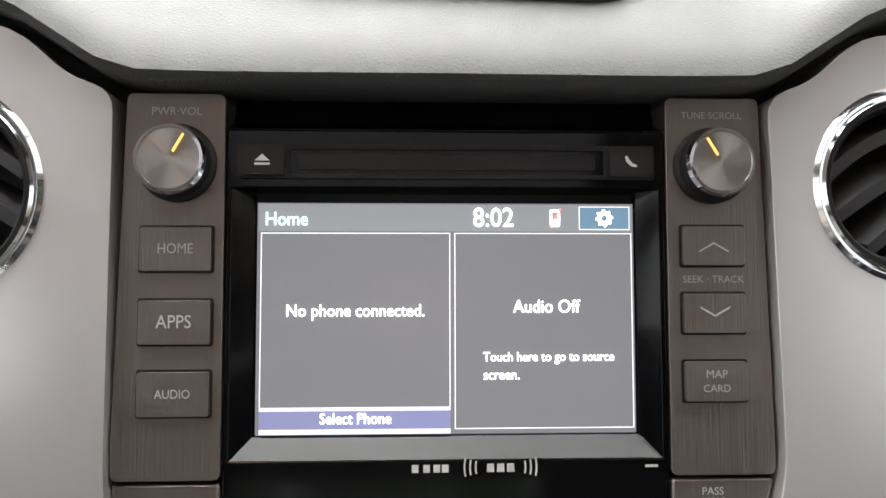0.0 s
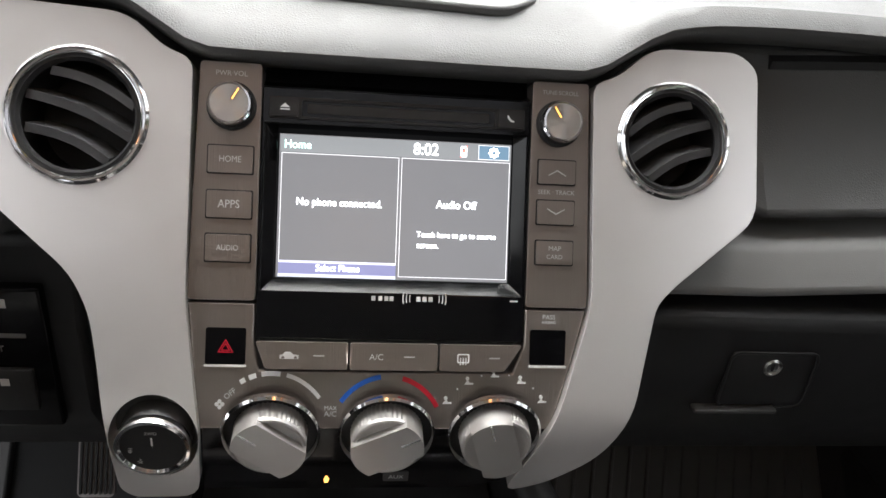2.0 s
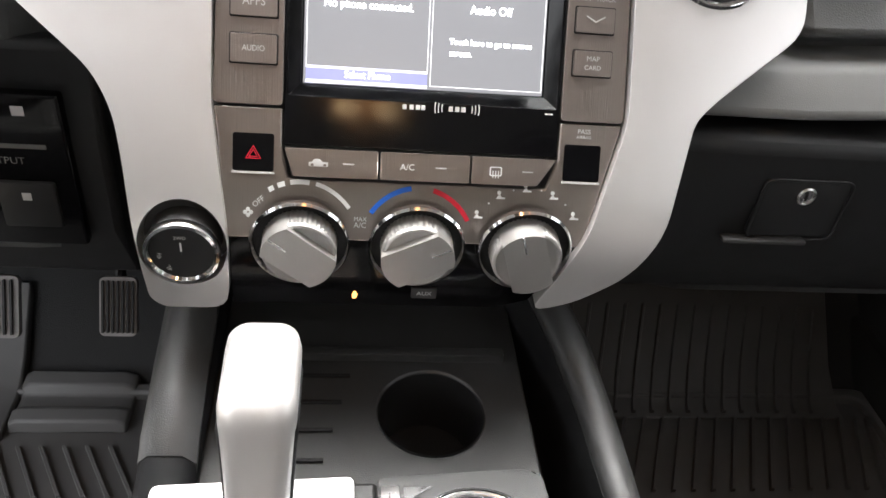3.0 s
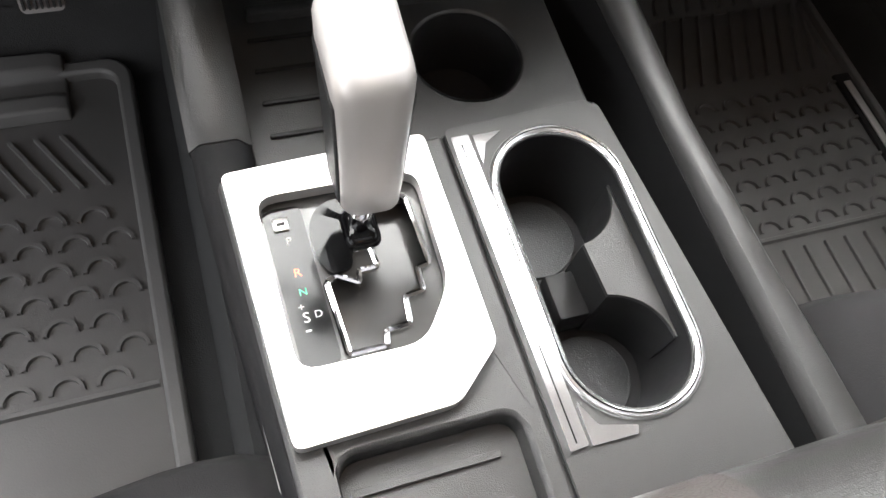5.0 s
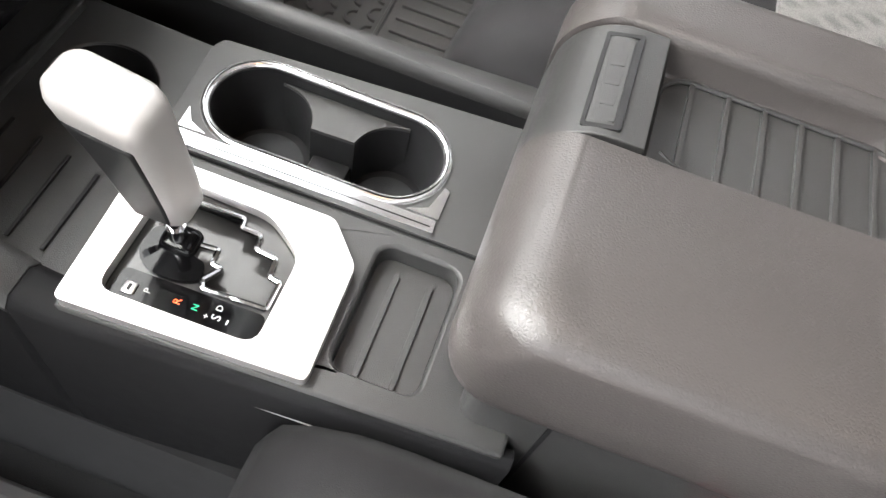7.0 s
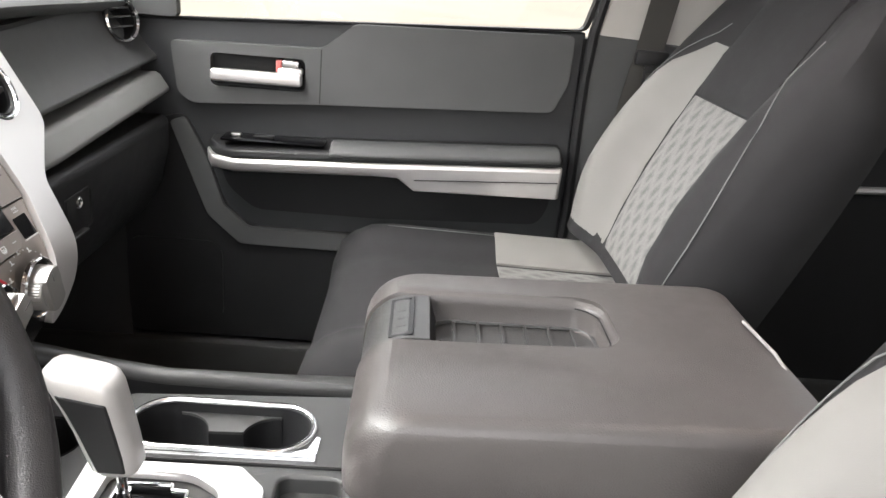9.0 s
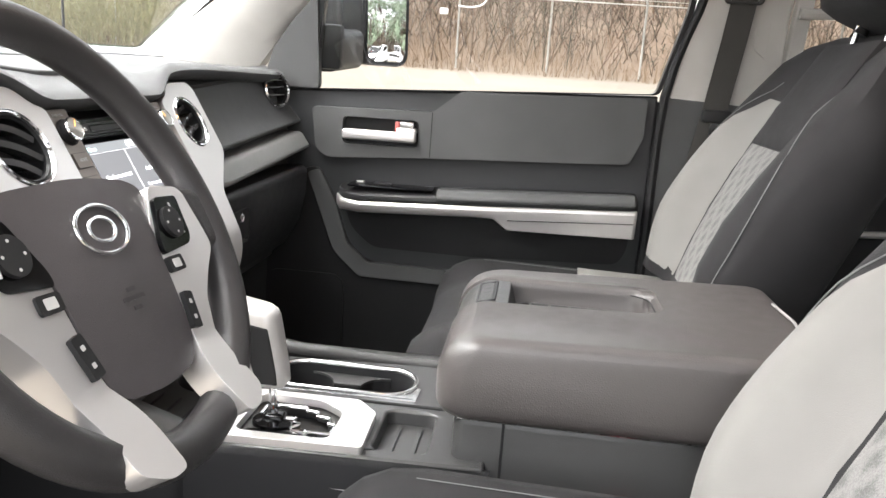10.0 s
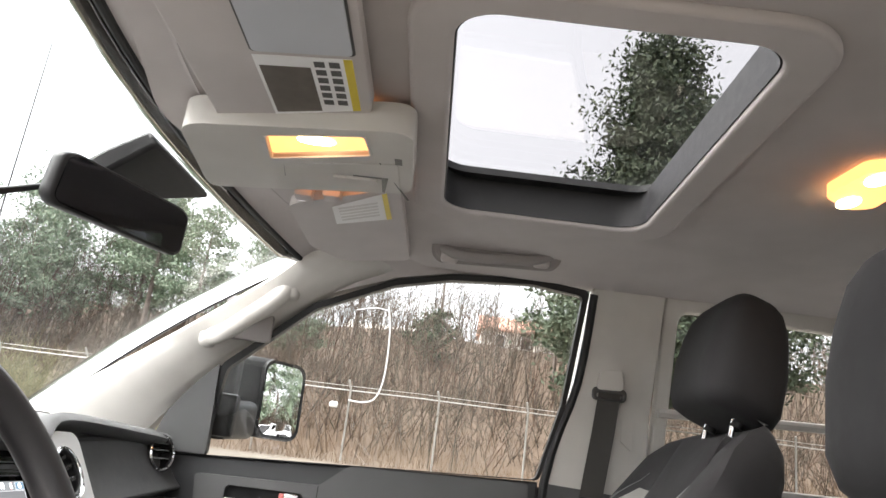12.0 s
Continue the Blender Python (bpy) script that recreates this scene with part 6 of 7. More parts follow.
# ---- outer mirror ----
OM = thing("door_mirror", (0.95, -0.02, 0.95), "black folding door mirror with two-part housing", "mirror")
GM = Matrix.Translation((1.085, -0.083, 1.022)) @ Matrix.Rotation(radians(-36), 4, "Z") @ Matrix.Rotation(radians(-2.0), 4, "X")
rim = rrect(-0.050, 0.092, -0.096, 0.096, 0.032, 6)
dome = lambda u, v: (u * u + v * v) / 2.8
body = [[GM @ Vector((u, 0.004, v)) for u, v in rim], [GM @ Vector((u * 1.05, 0.0, v * 1.05)) for u, v in rim], [GM @ Vector((u * 1.07, 0.012, v * 1.07)) for u, v in rim]]
for y, k in ((0.02, 0.98), (0.055, 0.86), (0.075, 0.60)):
    body.append([Vector((1.040 + u * 1.5 * k, y, 1.022 + v * 1.05 * k)) for u, v in rim])
part("housing", loft(body), BLACK, OM, "black mirror housing", sharp=60)
rows = [[GM @ Vector((0.021 + (u - 0.021) * k, 0.0015 - 0.004 + dome(u * k, v * k), v * k)) for u, v in rrect(-0.046, 0.088, -0.092, 0.092, 0.029, 8)] for k in (1.0, 0.85, 0.7, 0.55, 0.4, 0.25, 0.1, 0.003)]
part("mirror_glass", loft(rows, caps=False), MIRROR, OM, "convex mirror glass", sharp=90)
part("arm", loft([[(0.76, y, 0.93 + z) for y, z in rrect(-0.06, 0.05, -0.03, 0.05, 0.02)], [(0.95, y - 0.02, 0.94 + z) for y, z in rrect(-0.05, 0.05, -0.03, 0.06, 0.02)]]), BLACK, OM, "black mirror arm")
part("foot", box(0.74, 0.775, -0.07, 0.06, 0.905, 1.0, 0.01), BLACK, OM)
part("inner_cover", box(0.90, 0.985, -0.012, 0.045, 0.925, 1.112, 0.02, 3), BLACK, OM, "black inner mirror post cover")

OM.location += Vector((0, -0.02, 0.04))

# ---- pillars and glass ----
def struct(name, bm, mat, label, cat, **kw):
    return tagged(part(name, bm, mat, **kw), label, cat, kind="structure")


for s, nm in ((1, "right"), (-1, "left")):
    # windscreen pillar: a flat-faced trim that grows wider towards its foot
    A = [(0.728, 0.40, 0.925), (0.722, 0.33, 0.958), (0.700, 0.20, 1.048), (0.680, 0.07, 1.138), (0.655, -0.06, 1.230), (0.636, -0.15, 1.297), (0.622, -0.200, 1.345), (0.615, -0.24, 1.385)]
    B = [(0.742, 0.16, 0.86), (0.738, 0.10, 0.93), (0.734, 0.035, 1.015), (0.724, -0.045, 1.100), (0.708, -0.140, 1.178), (0.692, -0.225, 1.248), (0.676, -0.315, 1.305), (0.664, -0.40, 1.345)]
    rows = []
    for a, c in zip(smooth_line(A, 3), smooth_line(B, 3)):
        a, c = Vector((s * a.x, a.y, a.z)), Vector((s * c.x, c.y, c.z))
        d, n = c - a, Vector((-s * 1.0, -0.10, -0.06))
        rows.append([a + Vector((s * 0.05, 0.012, 0.012)), a - d * 0.02, a + d * 0.06 + n * 0.014, a + d * 0.30 + n * 0.024, a + d * 0.60 + n * 0.024, a + d * 0.86 + n * 0.012, c, c + Vector((s * 0.04, 0, 0))])
    struct("a_pillar_" + nm, loft(rows), PILLAR, "pale grey windscreen pillar trim", "pillar", sharp=50)
    bpil = [(-0.766, 0.88), (-0.985, 0.88), (-0.980, 1.10), (-1.00, 1.385), (-0.842, 1.385), (-0.815, 1.15)]
    bm = slab(bpil, -0.06, 0.0, lambda u, v, w: (s * (0.716 - 0.10 * max(0, v - 0.88) - w), u, v), cuts=[("v", 1.0)])
    struct("b_pillar_" + nm, bm, PILLAR, "pale grey centre pillar trim", "pillar", bevel=0.004, seg=2)
    struct("b_pillar_lower_" + nm, slab([(-0.764, 0.28), (-0.99, 0.28), (-0.99, 0.925), (-0.766, 0.937)], 0.0, 0.006, lambda u, v, w: (s * (0.716 - w), u, v)), DASH, "dark grained lower pillar trim", "pillar", bevel=0.003)
    struct("door_seal_" + nm, tube(smooth_line([(s * 0.712, -0.758, 0.32), (s * 0.712, -0.765, 0.60), (s * 0.712, -0.768, 0.935), (s * 0.694, -0.822, 1.15), (s * 0.672, -0.840, 1.345)], 4), 0.0095, 8), BLACK, "black rubber door seal", "seal")
    # roof rail above the door
    rail = [(-2.0, 1.345), (-1.3, 1.362), (-0.84, 1.366), (-0.70, 1.371), (-0.524, 1.356), (-0.40, 1.329), (-0.27, 1.28), (-0.235, 1.27)]
    rows = []
    for y, z in rail:
        x = 0.716 - 0.10 * (z - 0.92)
        top = roof_z(0.60, y) + 0.004
        rows.append([(s * (x + 0.04), y, z - 0.004), (s * x, y, z), (s * (x - 0.006), y, z + 0.010), (s * (x - 0.03), y, max(z + 0.022, top - 0.02)), (s * 0.60, y, max(top, z + 0.03)), (s * 0.66, y, max(1.43, z + 0.05)), (s * (x + 0.04), y, 1.43)])
    struct("roof_rail_" + nm, loft(rows), HEADLINER, "warm grey trim over the door opening", "trim", sharp=50)
    # rear door and rear side window
    rd = [(-1.00, 0.28), (-2.0, 0.28), (-2.0, 0.98), (-1.00, 0.965)]
    struct("rear_door_" + nm, slab(rd, -0.05, 0.0, lambda u, v, w: (s * (0.716 - w), u, v)), BLACK, "black grained rear door panel with a silver strip", "door", bevel=0.004)
    struct("rear_door_strip_" + nm, tube([(s * 0.700, -1.16, 0.690), (s * 0.700, -1.30, 0.698), (s * 0.700, -1.60, 0.712)], 0.012, 8, squash=0.6), SILVER, "satin silver strip on the rear door", "trim")
    ro = [(-0.985, 0.955), (-2.0, 0.975), (-2.0, 1.37), (-1.0, 1.37)]
    ri = rounded([(-1.015, 0.975), (-1.80, 0.99), (-1.72, 1.315), (-1.03, 1.335)], 0.035)
    struct("rear_window_frame_" + nm, slab(ro, -0.03, 0.0, lambda u, v, w: (s * (0.716 - 0.10 * max(0, v - 0.92) - w), u, v), holes=[ri], cuts=[("v", 1.1), ("v", 1.25)]), PILLAR, "pale grey rear window surround", "window", bevel=0.005)
    struct("rear_pane_" + nm, slab(ri, -0.012, -0.008, lambda u, v, w: (s * (0.716 - 0.10 * max(0, v - 0.92) - w), u, v)), GLASS, "clear rear side glass", "window").visible_shadow = False
struct("door_jamb_right", box(0.728, 0.775, -0.80, -0.735, 0.28, 0.925), BLACK, "black painted door jamb", "trim")
struct("rear_grab_bar", tube([(0.688, -0.995, 1.108), (0.688, -1.35, 1.118), (0.688, -1.70, 1.125)], 0.010, 8), PILLAR, "pale horizontal window divider", "trim")

# windscreen
rows = []
for k in range(21):
    f = k / 20
    row = []
    for j in range(25):
        q = -1 + j / 12
        yb, zb = 0.49 - 0.15 * q * q, 0.948
        yt, zt = -0.088 - 0.108 * q * q, 1.372 - 0.042 * q * q
        row.append((q * (0.735 - 0.105 * f), yb + (yt - yb) * f, zb + (zt - zb) * f + 0.025 * math.sin(math.pi * f)))
    rows.append(row)
bm = loft(rows, closed=False)
ws = struct("windscreen", bm, GLASS, "clear laminated windscreen", "window")
md = ws.modifiers.new("thick", "SOLIDIFY")
md.thickness = 0.005
ws.visible_shadow = False
struct("header_trim", loft([[(p[0], p[1] + 0.006, p[2] + 0.010), (p[0], p[1] - 0.006, p[2] - 0.001), (p[0] * 0.99, p[1] - 0.030, 0.5 * (p[2] + roof_z(p[0], p[1] - 0.07)) + 0.002), (p[0] * 0.97, p[1] - 0.07, roof_z(p[0] * 0.97, p[1] - 0.07) - 0.001), (p[0] * 0.97, p[1] - 0.07, 1.43), (p[0], p[1], 1.43)] for p in rows[-1]]), HEADLINER, "warm grey trim above the windscreen", "trim", sharp=60)
struct("windscreen_band", tube([Vector(p) + Vector((0, -0.002, 0.0)) for p in rows[-1]], 0.007, 8), BLACK, "black windscreen edge band", "trim")
struct("windscreen_edge_right", tube([Vector(r[-1]) + Vector((0.004, -0.004, 0)) for r in rows], 0.005, 6), BLACK, "black windscreen edge seal", "trim")
struct("windscreen_edge_left", tube([Vector(r[0]) + Vector((-0.004, -0.004, 0)) for r in rows], 0.005, 6), BLACK, "black windscreen edge seal", "trim")
struct("windscreen_foot", loft([[(x, 0.50 - 0.15 * (x / 0.735) ** 2, 0.93), (x, 0.50 - 0.15 * (x / 0.735) ** 2, 0.952), (x, 0.43 - 0.15 * (x / 0.735) ** 2, 0.950), (x, 0.43 - 0.15 * (x / 0.735) ** 2, 0.93)] for x in [-0.735 + 0.1225 * k for k in range(13)]]), DASH, "dark defroster ledge under the windscreen", "trim")
# bonnet seen through the windscreen, wiper and aerial
HD = thing("bonnet", (0, 1.2, 0.6), "pale silver truck bonnet beyond the windscreen", "bonnet")
rows = [[(x, y, 0.90 - 0.02 * (y - 0.55) ** 2 - 0.05 * (x / 0.85) ** 4 + (0.012 if abs(x) < 0.35 else 0)) for x in [-0.90 + 0.09 * k for k in range(21)]] for y in [0.56 + 0.12 * k for k in range(11)]]
rows += [[(x, 1.85, 0.35) for x in [-0.90 + 0.09 * k for k in range(21)]]]
part("skin", loft(rows, closed=False), PAINT, HD, "pale silver paint", sharp=60)
part("cowl", box(-0.78, 0.78, 0.47, 0.60, 0.80, 0.90, 0.02), BLACK, HD, "black cowl grille")
# the truck's own outer body below and behind the cabin
TB_ = thing("truck_body", (0, -0.6, GROUND_Z), "pale silver pickup body on dark wheels around the cabin", "truck body")
fend = [(0.48, 0.88), (1.84, 0.80), (1.86, 0.30), (1.66, -0.02), (1.58, 0.16), (1.42, 0.30), (1.22, 0.33), (1.02, 0.30), (0.86, 0.16), (0.78, -0.08), (0.14, -0.08), (0.14, 0.86)]
bed = [(-2.05, 0.86), (-3.90, 0.88), (-3.92, 0.05), (-3.36, 0.0), (-3.24, 0.20), (-3.02, 0.31), (-2.82, 0.31), (-2.60, 0.20), (-2.48, -0.05), (-2.05, -0.08)]
for s in (-1, 1):
    sd = lambda u, v, w: (s * (0.86 + w), u, v)
    part("fender", slab(fend, 0.0, 0.04, sd), PAINT, TB_, bevel=0.012)
    part("bed_side", slab(bed, 0.0, 0.04, sd), PAINT, TB_, bevel=0.012)
    part("rocker", box(min(s * 0.79, s * 0.86), max(s * 0.79, s * 0.86), -2.05, 0.14, -0.12, 0.06, 0.02), BLACK, TB_)
    part("rear_door_skin", slab([(-1.02, 0.93), (-2.03, 0.95), (-2.03, 0.05), (-1.02, 0.05)], -0.01, 0.02, lambda u, v, w: (s * (0.80 + w), u, v)), PAINT, TB_, bevel=0.008)
    for y in (1.22, -2.92):
        M = Matrix.Translation((s * 0.76, y, GROUND_Z + 0.40)) @ Matrix.Rotation(radians(90 * s), 4, "Y")
        wh = part("wheel", revolve([(0.24, -0.13), (0.38, -0.13), (0.40, -0.09), (0.40, 0.09), (0.38, 0.13), (0.24, 0.13)], M, 36), BLACK, TB_, "black tyre")
        part("rim", revolve([(0.245, 0.125), (0.22, 0.09), (0.08, 0.10), (0.0001, 0.12)], M, 30), SATIN, wh, "silver rim")
part("front_door_skin", slab([(0.13, 0.885), (-1.00, 0.925), (-1.00, 0.05), (0.13, 0.05)], -0.01, 0.02, lambda u, v, w: (0.80 + w, u, v)), PAINT, TB_, bevel=0.008)
part("front_end", box(-0.88, 0.88, 1.82, 1.92, 0.05, 0.78, 0.03), PAINT, TB_)
part("bed_floor", box(-0.86, 0.86, -3.90, -2.06, 0.22, 0.28), BLACK, TB_)
part("tailgate", box(-0.80, 0.80, -3.93, -3.88, 0.25, 0.86, 0.01), PAINT, TB_)
part("chassis", box(-0.70, 0.70, -3.80, 1.75, -0.10, 0.14), BLACK, TB_)
WP = thing("wiper", (0.1, 0.5, 0.95), "black windscreen wiper resting on the glass", "wiper")
part("blade", tube([(-0.45, 0.475, 0.975), (-0.10, 0.512, 0.972), (0.10, 0.512, 0.970)], 0.006, 6), BLACK, WP)
part("arm", tube([(-0.2, 0.51, 0.985), (0.05, 0.54, 0.965), (0.15, 0.55, 0.93)], 0.007, 6), BLACK, WP)
AE = thing("aerial", (0.86, 0.62, 0.88), "thin black whip aerial on the wing", "aerial")
part("mast", tube([(0.86, 0.62, 0.86), (0.845, 0.61, 1.9)], [0.004, 0.0015], 6), BLACK, AE)

# ---- roof fittings ----
# grab handle on the right windscreen pillar
GH = thing("pillar_grab_handle", (0.66, -0.10, 1.20), "pale grey moulded grab handle on the windscreen pillar", "grab handle")
part("bar", tube(smooth_line([(0.676, -0.020, 1.150), (0.655, -0.038, 1.150), (0.640, -0.065, 1.162), (0.634, -0.105, 1.195), (0.636, -0.142, 1.228), (0.644, -0.165, 1.255), (0.662, -0.175, 1.275)], 5), 0.0165, 12, squash=1.2), PILLAR, GH, sharp=80)
part("foot", box(0.640, 0.690, -0.200, -0.158, 1.245, 1.290, 0.014, 3), PILLAR, GH)
part("recess", box(0.672, 0.690, -0.150, -0.040, 1.150, 1.245, 0.008, 2), HANDLE, GH)
part("foot", box(0.655, 0.69, -0.035, 0.0, 1.125, 1.160, 0.012, 3), PILLAR, GH)
# grab handle over the door
RG = thing("roof_grab_handle", (0.63, -0.605, 1.375), "warm grey grab handle folded against the roof rail", "grab handle")
part("bar", tube(smooth_line([(0.630, -0.490, 1.388), (0.618, -0.510, 1.374), (0.614, -0.55, 1.366), (0.614, -0.66, 1.372), (0.616, -0.705, 1.384), (0.628, -0.725, 1.400)], 5), 0.0115, 12), HANDLE, RG, sharp=80)
# recess shade is put into the colour: darker plate, and a ring for its shadow outline
part("recess", slab(rrect(-0.735, -0.480, 1.352, 1.402, 0.022, 6), 0.0, 0.004, lambda u, v, w: (0.612 - w + 0.5 * (1.39 - v), u, v + 0.010 + 0.04 * (-0.60 - u))), HANDLE, RG, "recess plate with its shade put into the grey colour", bevel=0.002)
part("recess_shadow_ring", slab(rrect(-0.741, -0.474, 1.346, 1.408, 0.026, 6), 0.0, 0.003, lambda u, v, w: (0.6135 - w + 0.5 * (1.39 - v), u, v + 0.010 + 0.04 * (-0.60 - u)), holes=[rrect(-0.735, -0.480, 1.352, 1.402, 0.022, 6)]), HANDLE, RG, "darker grey ring standing in for the shadow round the recess")
for y in (-0.512, -0.700):
    part("end_cap", box(0.616, 0.648, y - 0.018, y + 0.018, 1.352 + (0.012 if y < -0.6 else 0), 1.386 + (0.012 if y < -0.6 else 0), 0.008, 3), HEADLINER, RG)

RG.location.x -= 0.085
RG.location.z -= 0.010


def visor(shape, y0, y1, zf, zr, label):
    x0, x1 = shape[0][0], shape[1][0]
    V = thing("sun_visor", ((x0 + x1) / 2, y0, zf), label, "sun visor", "sun visors")
    vz = lambda u, v, w: (u, v, zf + (zr - zf) * (v - y0) / (y1 - y0) - w)
    part("board", slab(rounded(shape, 0.022), 0, 0.018, vz), HEADLINER, V, "warm grey cloth board", bevel=0.007, seg=3)
    return V, vz


VD, vz = visor([(-0.52, -0.193), (-0.040, -0.193), (-0.088, -0.397), (-0.52, -0.397)], -0.193, -0.397, 1.352, 1.366, "warm grey sun visor with a mirror flap and warning label")
vl = lambda u, v, w: vz(u - 0.012, v + 0.012, w)
part("mirror_flap", slab(rrect(-0.43, -0.218, -0.396, -0.286, 0.006), 0.018, 0.0205, vl), FLAP, VD, "pale mirror flap", bevel=0.0015)
part("flap_gap", slab(rrect(-0.433, -0.215, -0.399, -0.283, 0.006), 0.0178, 0.0186, vl), GREY, VD)
lab = part("warning_label", slab([(-0.208, -0.283), (-0.062, -0.283), (-0.086, -0.394), (-0.208, -0.394)], 0.018, 0.0186, vl), WHITE, VD, "white and yellow warning label")
part("label_picture", slab([(-0.186, -0.287), (-0.070, -0.287), (-0.080, -0.345), (-0.186, -0.345)], 0.0186, 0.0189, vl), surface("label_dark", (0.10, 0.085, 0.07), 0.4, vary=0.3, vary_scale=60), lab)
part("label_yellow", slab([(-0.208, -0.384), (-0.084, -0.384), (-0.086, -0.394), (-0.208, -0.394)], 0.0186, 0.0189, vl), surface("label_yellow", (0.70, 0.55, 0.05), 0.5, vary=0.05), lab)
for k in range(6):
    for y in (-0.350, -0.367):
        part("print_bar", slab([(-0.200 + 0.018 * k, y), (-0.188 + 0.018 * k, y), (-0.188 + 0.018 * k, y - 0.012), (-0.200 + 0.018 * k, y - 0.012)], 0.0186, 0.0189, vl), GREY, lab)
part("clip", box(0.006, 0.022, -0.225, -0.195, 1.328, 1.352, 0.004), HEADLINER, VD)
part("clip", box(0.006, 0.022, -0.262, -0.235, 1.330, 1.354, 0.004), HEADLINER, VD)
VP, vz = visor([(0.228, -0.236), (0.47, -0.240), (0.575, -0.290), (0.575, -0.430), (0.150, -0.424)], -0.236, -0.430, 1.338, 1.362, "warm grey sun visor with a small white label")
lab = part("warning_label", slab([(0.240, -0.308), (0.330, -0.306), (0.300, -0.405), (0.172, -0.402)], 0.018, 0.0186, vz), WHITE, VP, "white paper warning label")
for k in range(5):
    part("print_bar", slab([(0.243 + 0.015 * k, -0.318), (0.251 + 0.015 * k, -0.318), (0.222 + 0.015 * k, -0.385), (0.214 + 0.015 * k, -0.385)], 0.0186, 0.0189, vz), PRINT, lab)
part("label_yellow", slab([(0.178, -0.394), (0.303, -0.396), (0.300, -0.405), (0.172, -0.402)], 0.0186, 0.0189, vz), surface("label_yellow_band", (0.70, 0.55, 0.05), 0.5, vary=0.05), lab)
part("pivot", box(0.170, 0.200, -0.285, -0.255, 1.318, 1.345, 0.006), HEADLINER, VP)
part("pivot", box(0.170, 0.200, -0.330, -0.300, 1.322, 1.350, 0.006), HEADLINER, VP)

# overhead console with reading lamp
OC = thing("overhead_console", (0.06, -0.30, 1.36), "warm grey overhead console with a lit amber reading lamp", "overhead console")
oz = lambda u, v, w: (u, v, 1.366 - 0.010 * max(0, (v + 0.30) / 0.2) - w)
LAMP = rounded([(-0.042, -0.254), (0.034, -0.247), (-0.012, -0.391), (-0.070, -0.386)], 0.006)
part("shell", slab(rounded([(-0.060, -0.142), (0.172, -0.122), (0.122, -0.446), (-0.098, -0.452)], 0.035, 6), 0, 0.042, oz, holes=[LAMP]), PILLAR, OC, "warm grey moulded shell", bevel=0.016, seg=5)
m, t, b = nodes("lit_lamp_lens")
b.inputs["Base Color"].default_value = (0.9, 0.5, 0.25, 1)
b.inputs["Roughness"].default_value = 0.3
b.inputs["Emission Color"].default_value = (1.0, 0.36, 0.10, 1)
b.inputs["Emission Strength"].default_value = 0.55
LENS = m
m, t, b = nodes("lit_bulb")
b.inputs["Emission Color"].default_value = (1.0, 0.72, 0.38, 1)
b.inputs["Emission Strength"].default_value = 6.0
BULB = m
lens = part("lamp_lens", slab(LAMP, 0.030, 0.034, oz), LENS, OC, "lit amber lamp lens")
part("bulb", slab(ell(0.013, 0.026, -0.024, -0.318), 0.034, 0.0365, oz), BULB, lens, "glowing bulb", bevel=0.001)
part("lens_rim", slab(rounded([(-0.045, -0.250), (0.038, -0.243), (-0.010, -0.395), (-0.074, -0.390)], 0.008), 0.036, 0.0435, oz, holes=[LAMP]), PILLAR, lens, bevel=0.001)
part("button_field", slab(rounded([(0.048, -0.262), (0.140, -0.262), (0.112, -0.428), (0.008, -0.428)], 0.008), 0.0415, 0.0432, oz), PILLAR, OC, bevel=0.001)
part("slide_switch", slab(rrect(0.070, 0.084, -0.395, -0.330, 0.003), 0.043, 0.0475, oz), PILLAR, OC, bevel=0.0015)
part("switch_gap", slab([(0.063, -0.412), (0.122, -0.404), (0.122, -0.400), (0.068, -0.402), (0.068, -0.330), (0.063, -0.330)], 0.043, 0.0438, oz), GREY, OC)
for y in (-0.290, -0.300):
    part("mark", slab([(0.080, y), (0.110, y), (0.110, y - 0.003), (0.080, y - 0.003)], 0.043, 0.0436, oz), GREY, OC)
part("seam", slab([(0.050, -0.262), (0.052, -0.262), (0.150, -0.250), (0.150, -0.248)], 0.0415, 0.0432, oz), GREY, OC)
part("seam", slab([(0.010, -0.402), (0.012, -0.404), (0.148, -0.440), (0.147, -0.437)], 0.0415, 0.0432, oz), GREY, OC)
part("mic_slot", slab([(-0.010, -0.424), (0.010, -0.424), (0.010, -0.434), (-0.010, -0.434)], 0.0415, 0.0426, oz), GREY, OC)
part("far_lamp_lens", slab(rounded([(0.140, -0.270), (0.160, -0.270), (0.142, -0.390), (0.122, -0.390)], 0.004), 0.010, 0.034, oz), LENS, OC, "lit amber lamp lens")
# rear dome lamp
RD = thing("dome_lamp", (0.0, -1.07, 1.380), "lit amber dome lamp in the rear headliner", "dome lamp")
part("lens", slab(rounded([(0.026, -1.026), (-0.066, -1.034), (-0.082, -1.062), (-0.066, -1.106), (0.048, -1.106), (0.064, -1.078)], 0.012), 0, 0.018, lambda u, v, w: (u, v, 1.379 - w)), LENS, RD, "lit amber lens", bevel=0.006, seg=3)
part("bulb", slab(ell(0.022, 0.014, 0.035, -1.064), 0.018, 0.0195, lambda u, v, w: (u, v, 1.379 - w)), BULB, RD, "glowing bulb")
part("bulb", slab(ell(0.022, 0.014, -0.050, -1.058), 0.018, 0.0195, lambda u, v, w: (u, v, 1.379 - w)), BULB, RD, "glowing bulb")

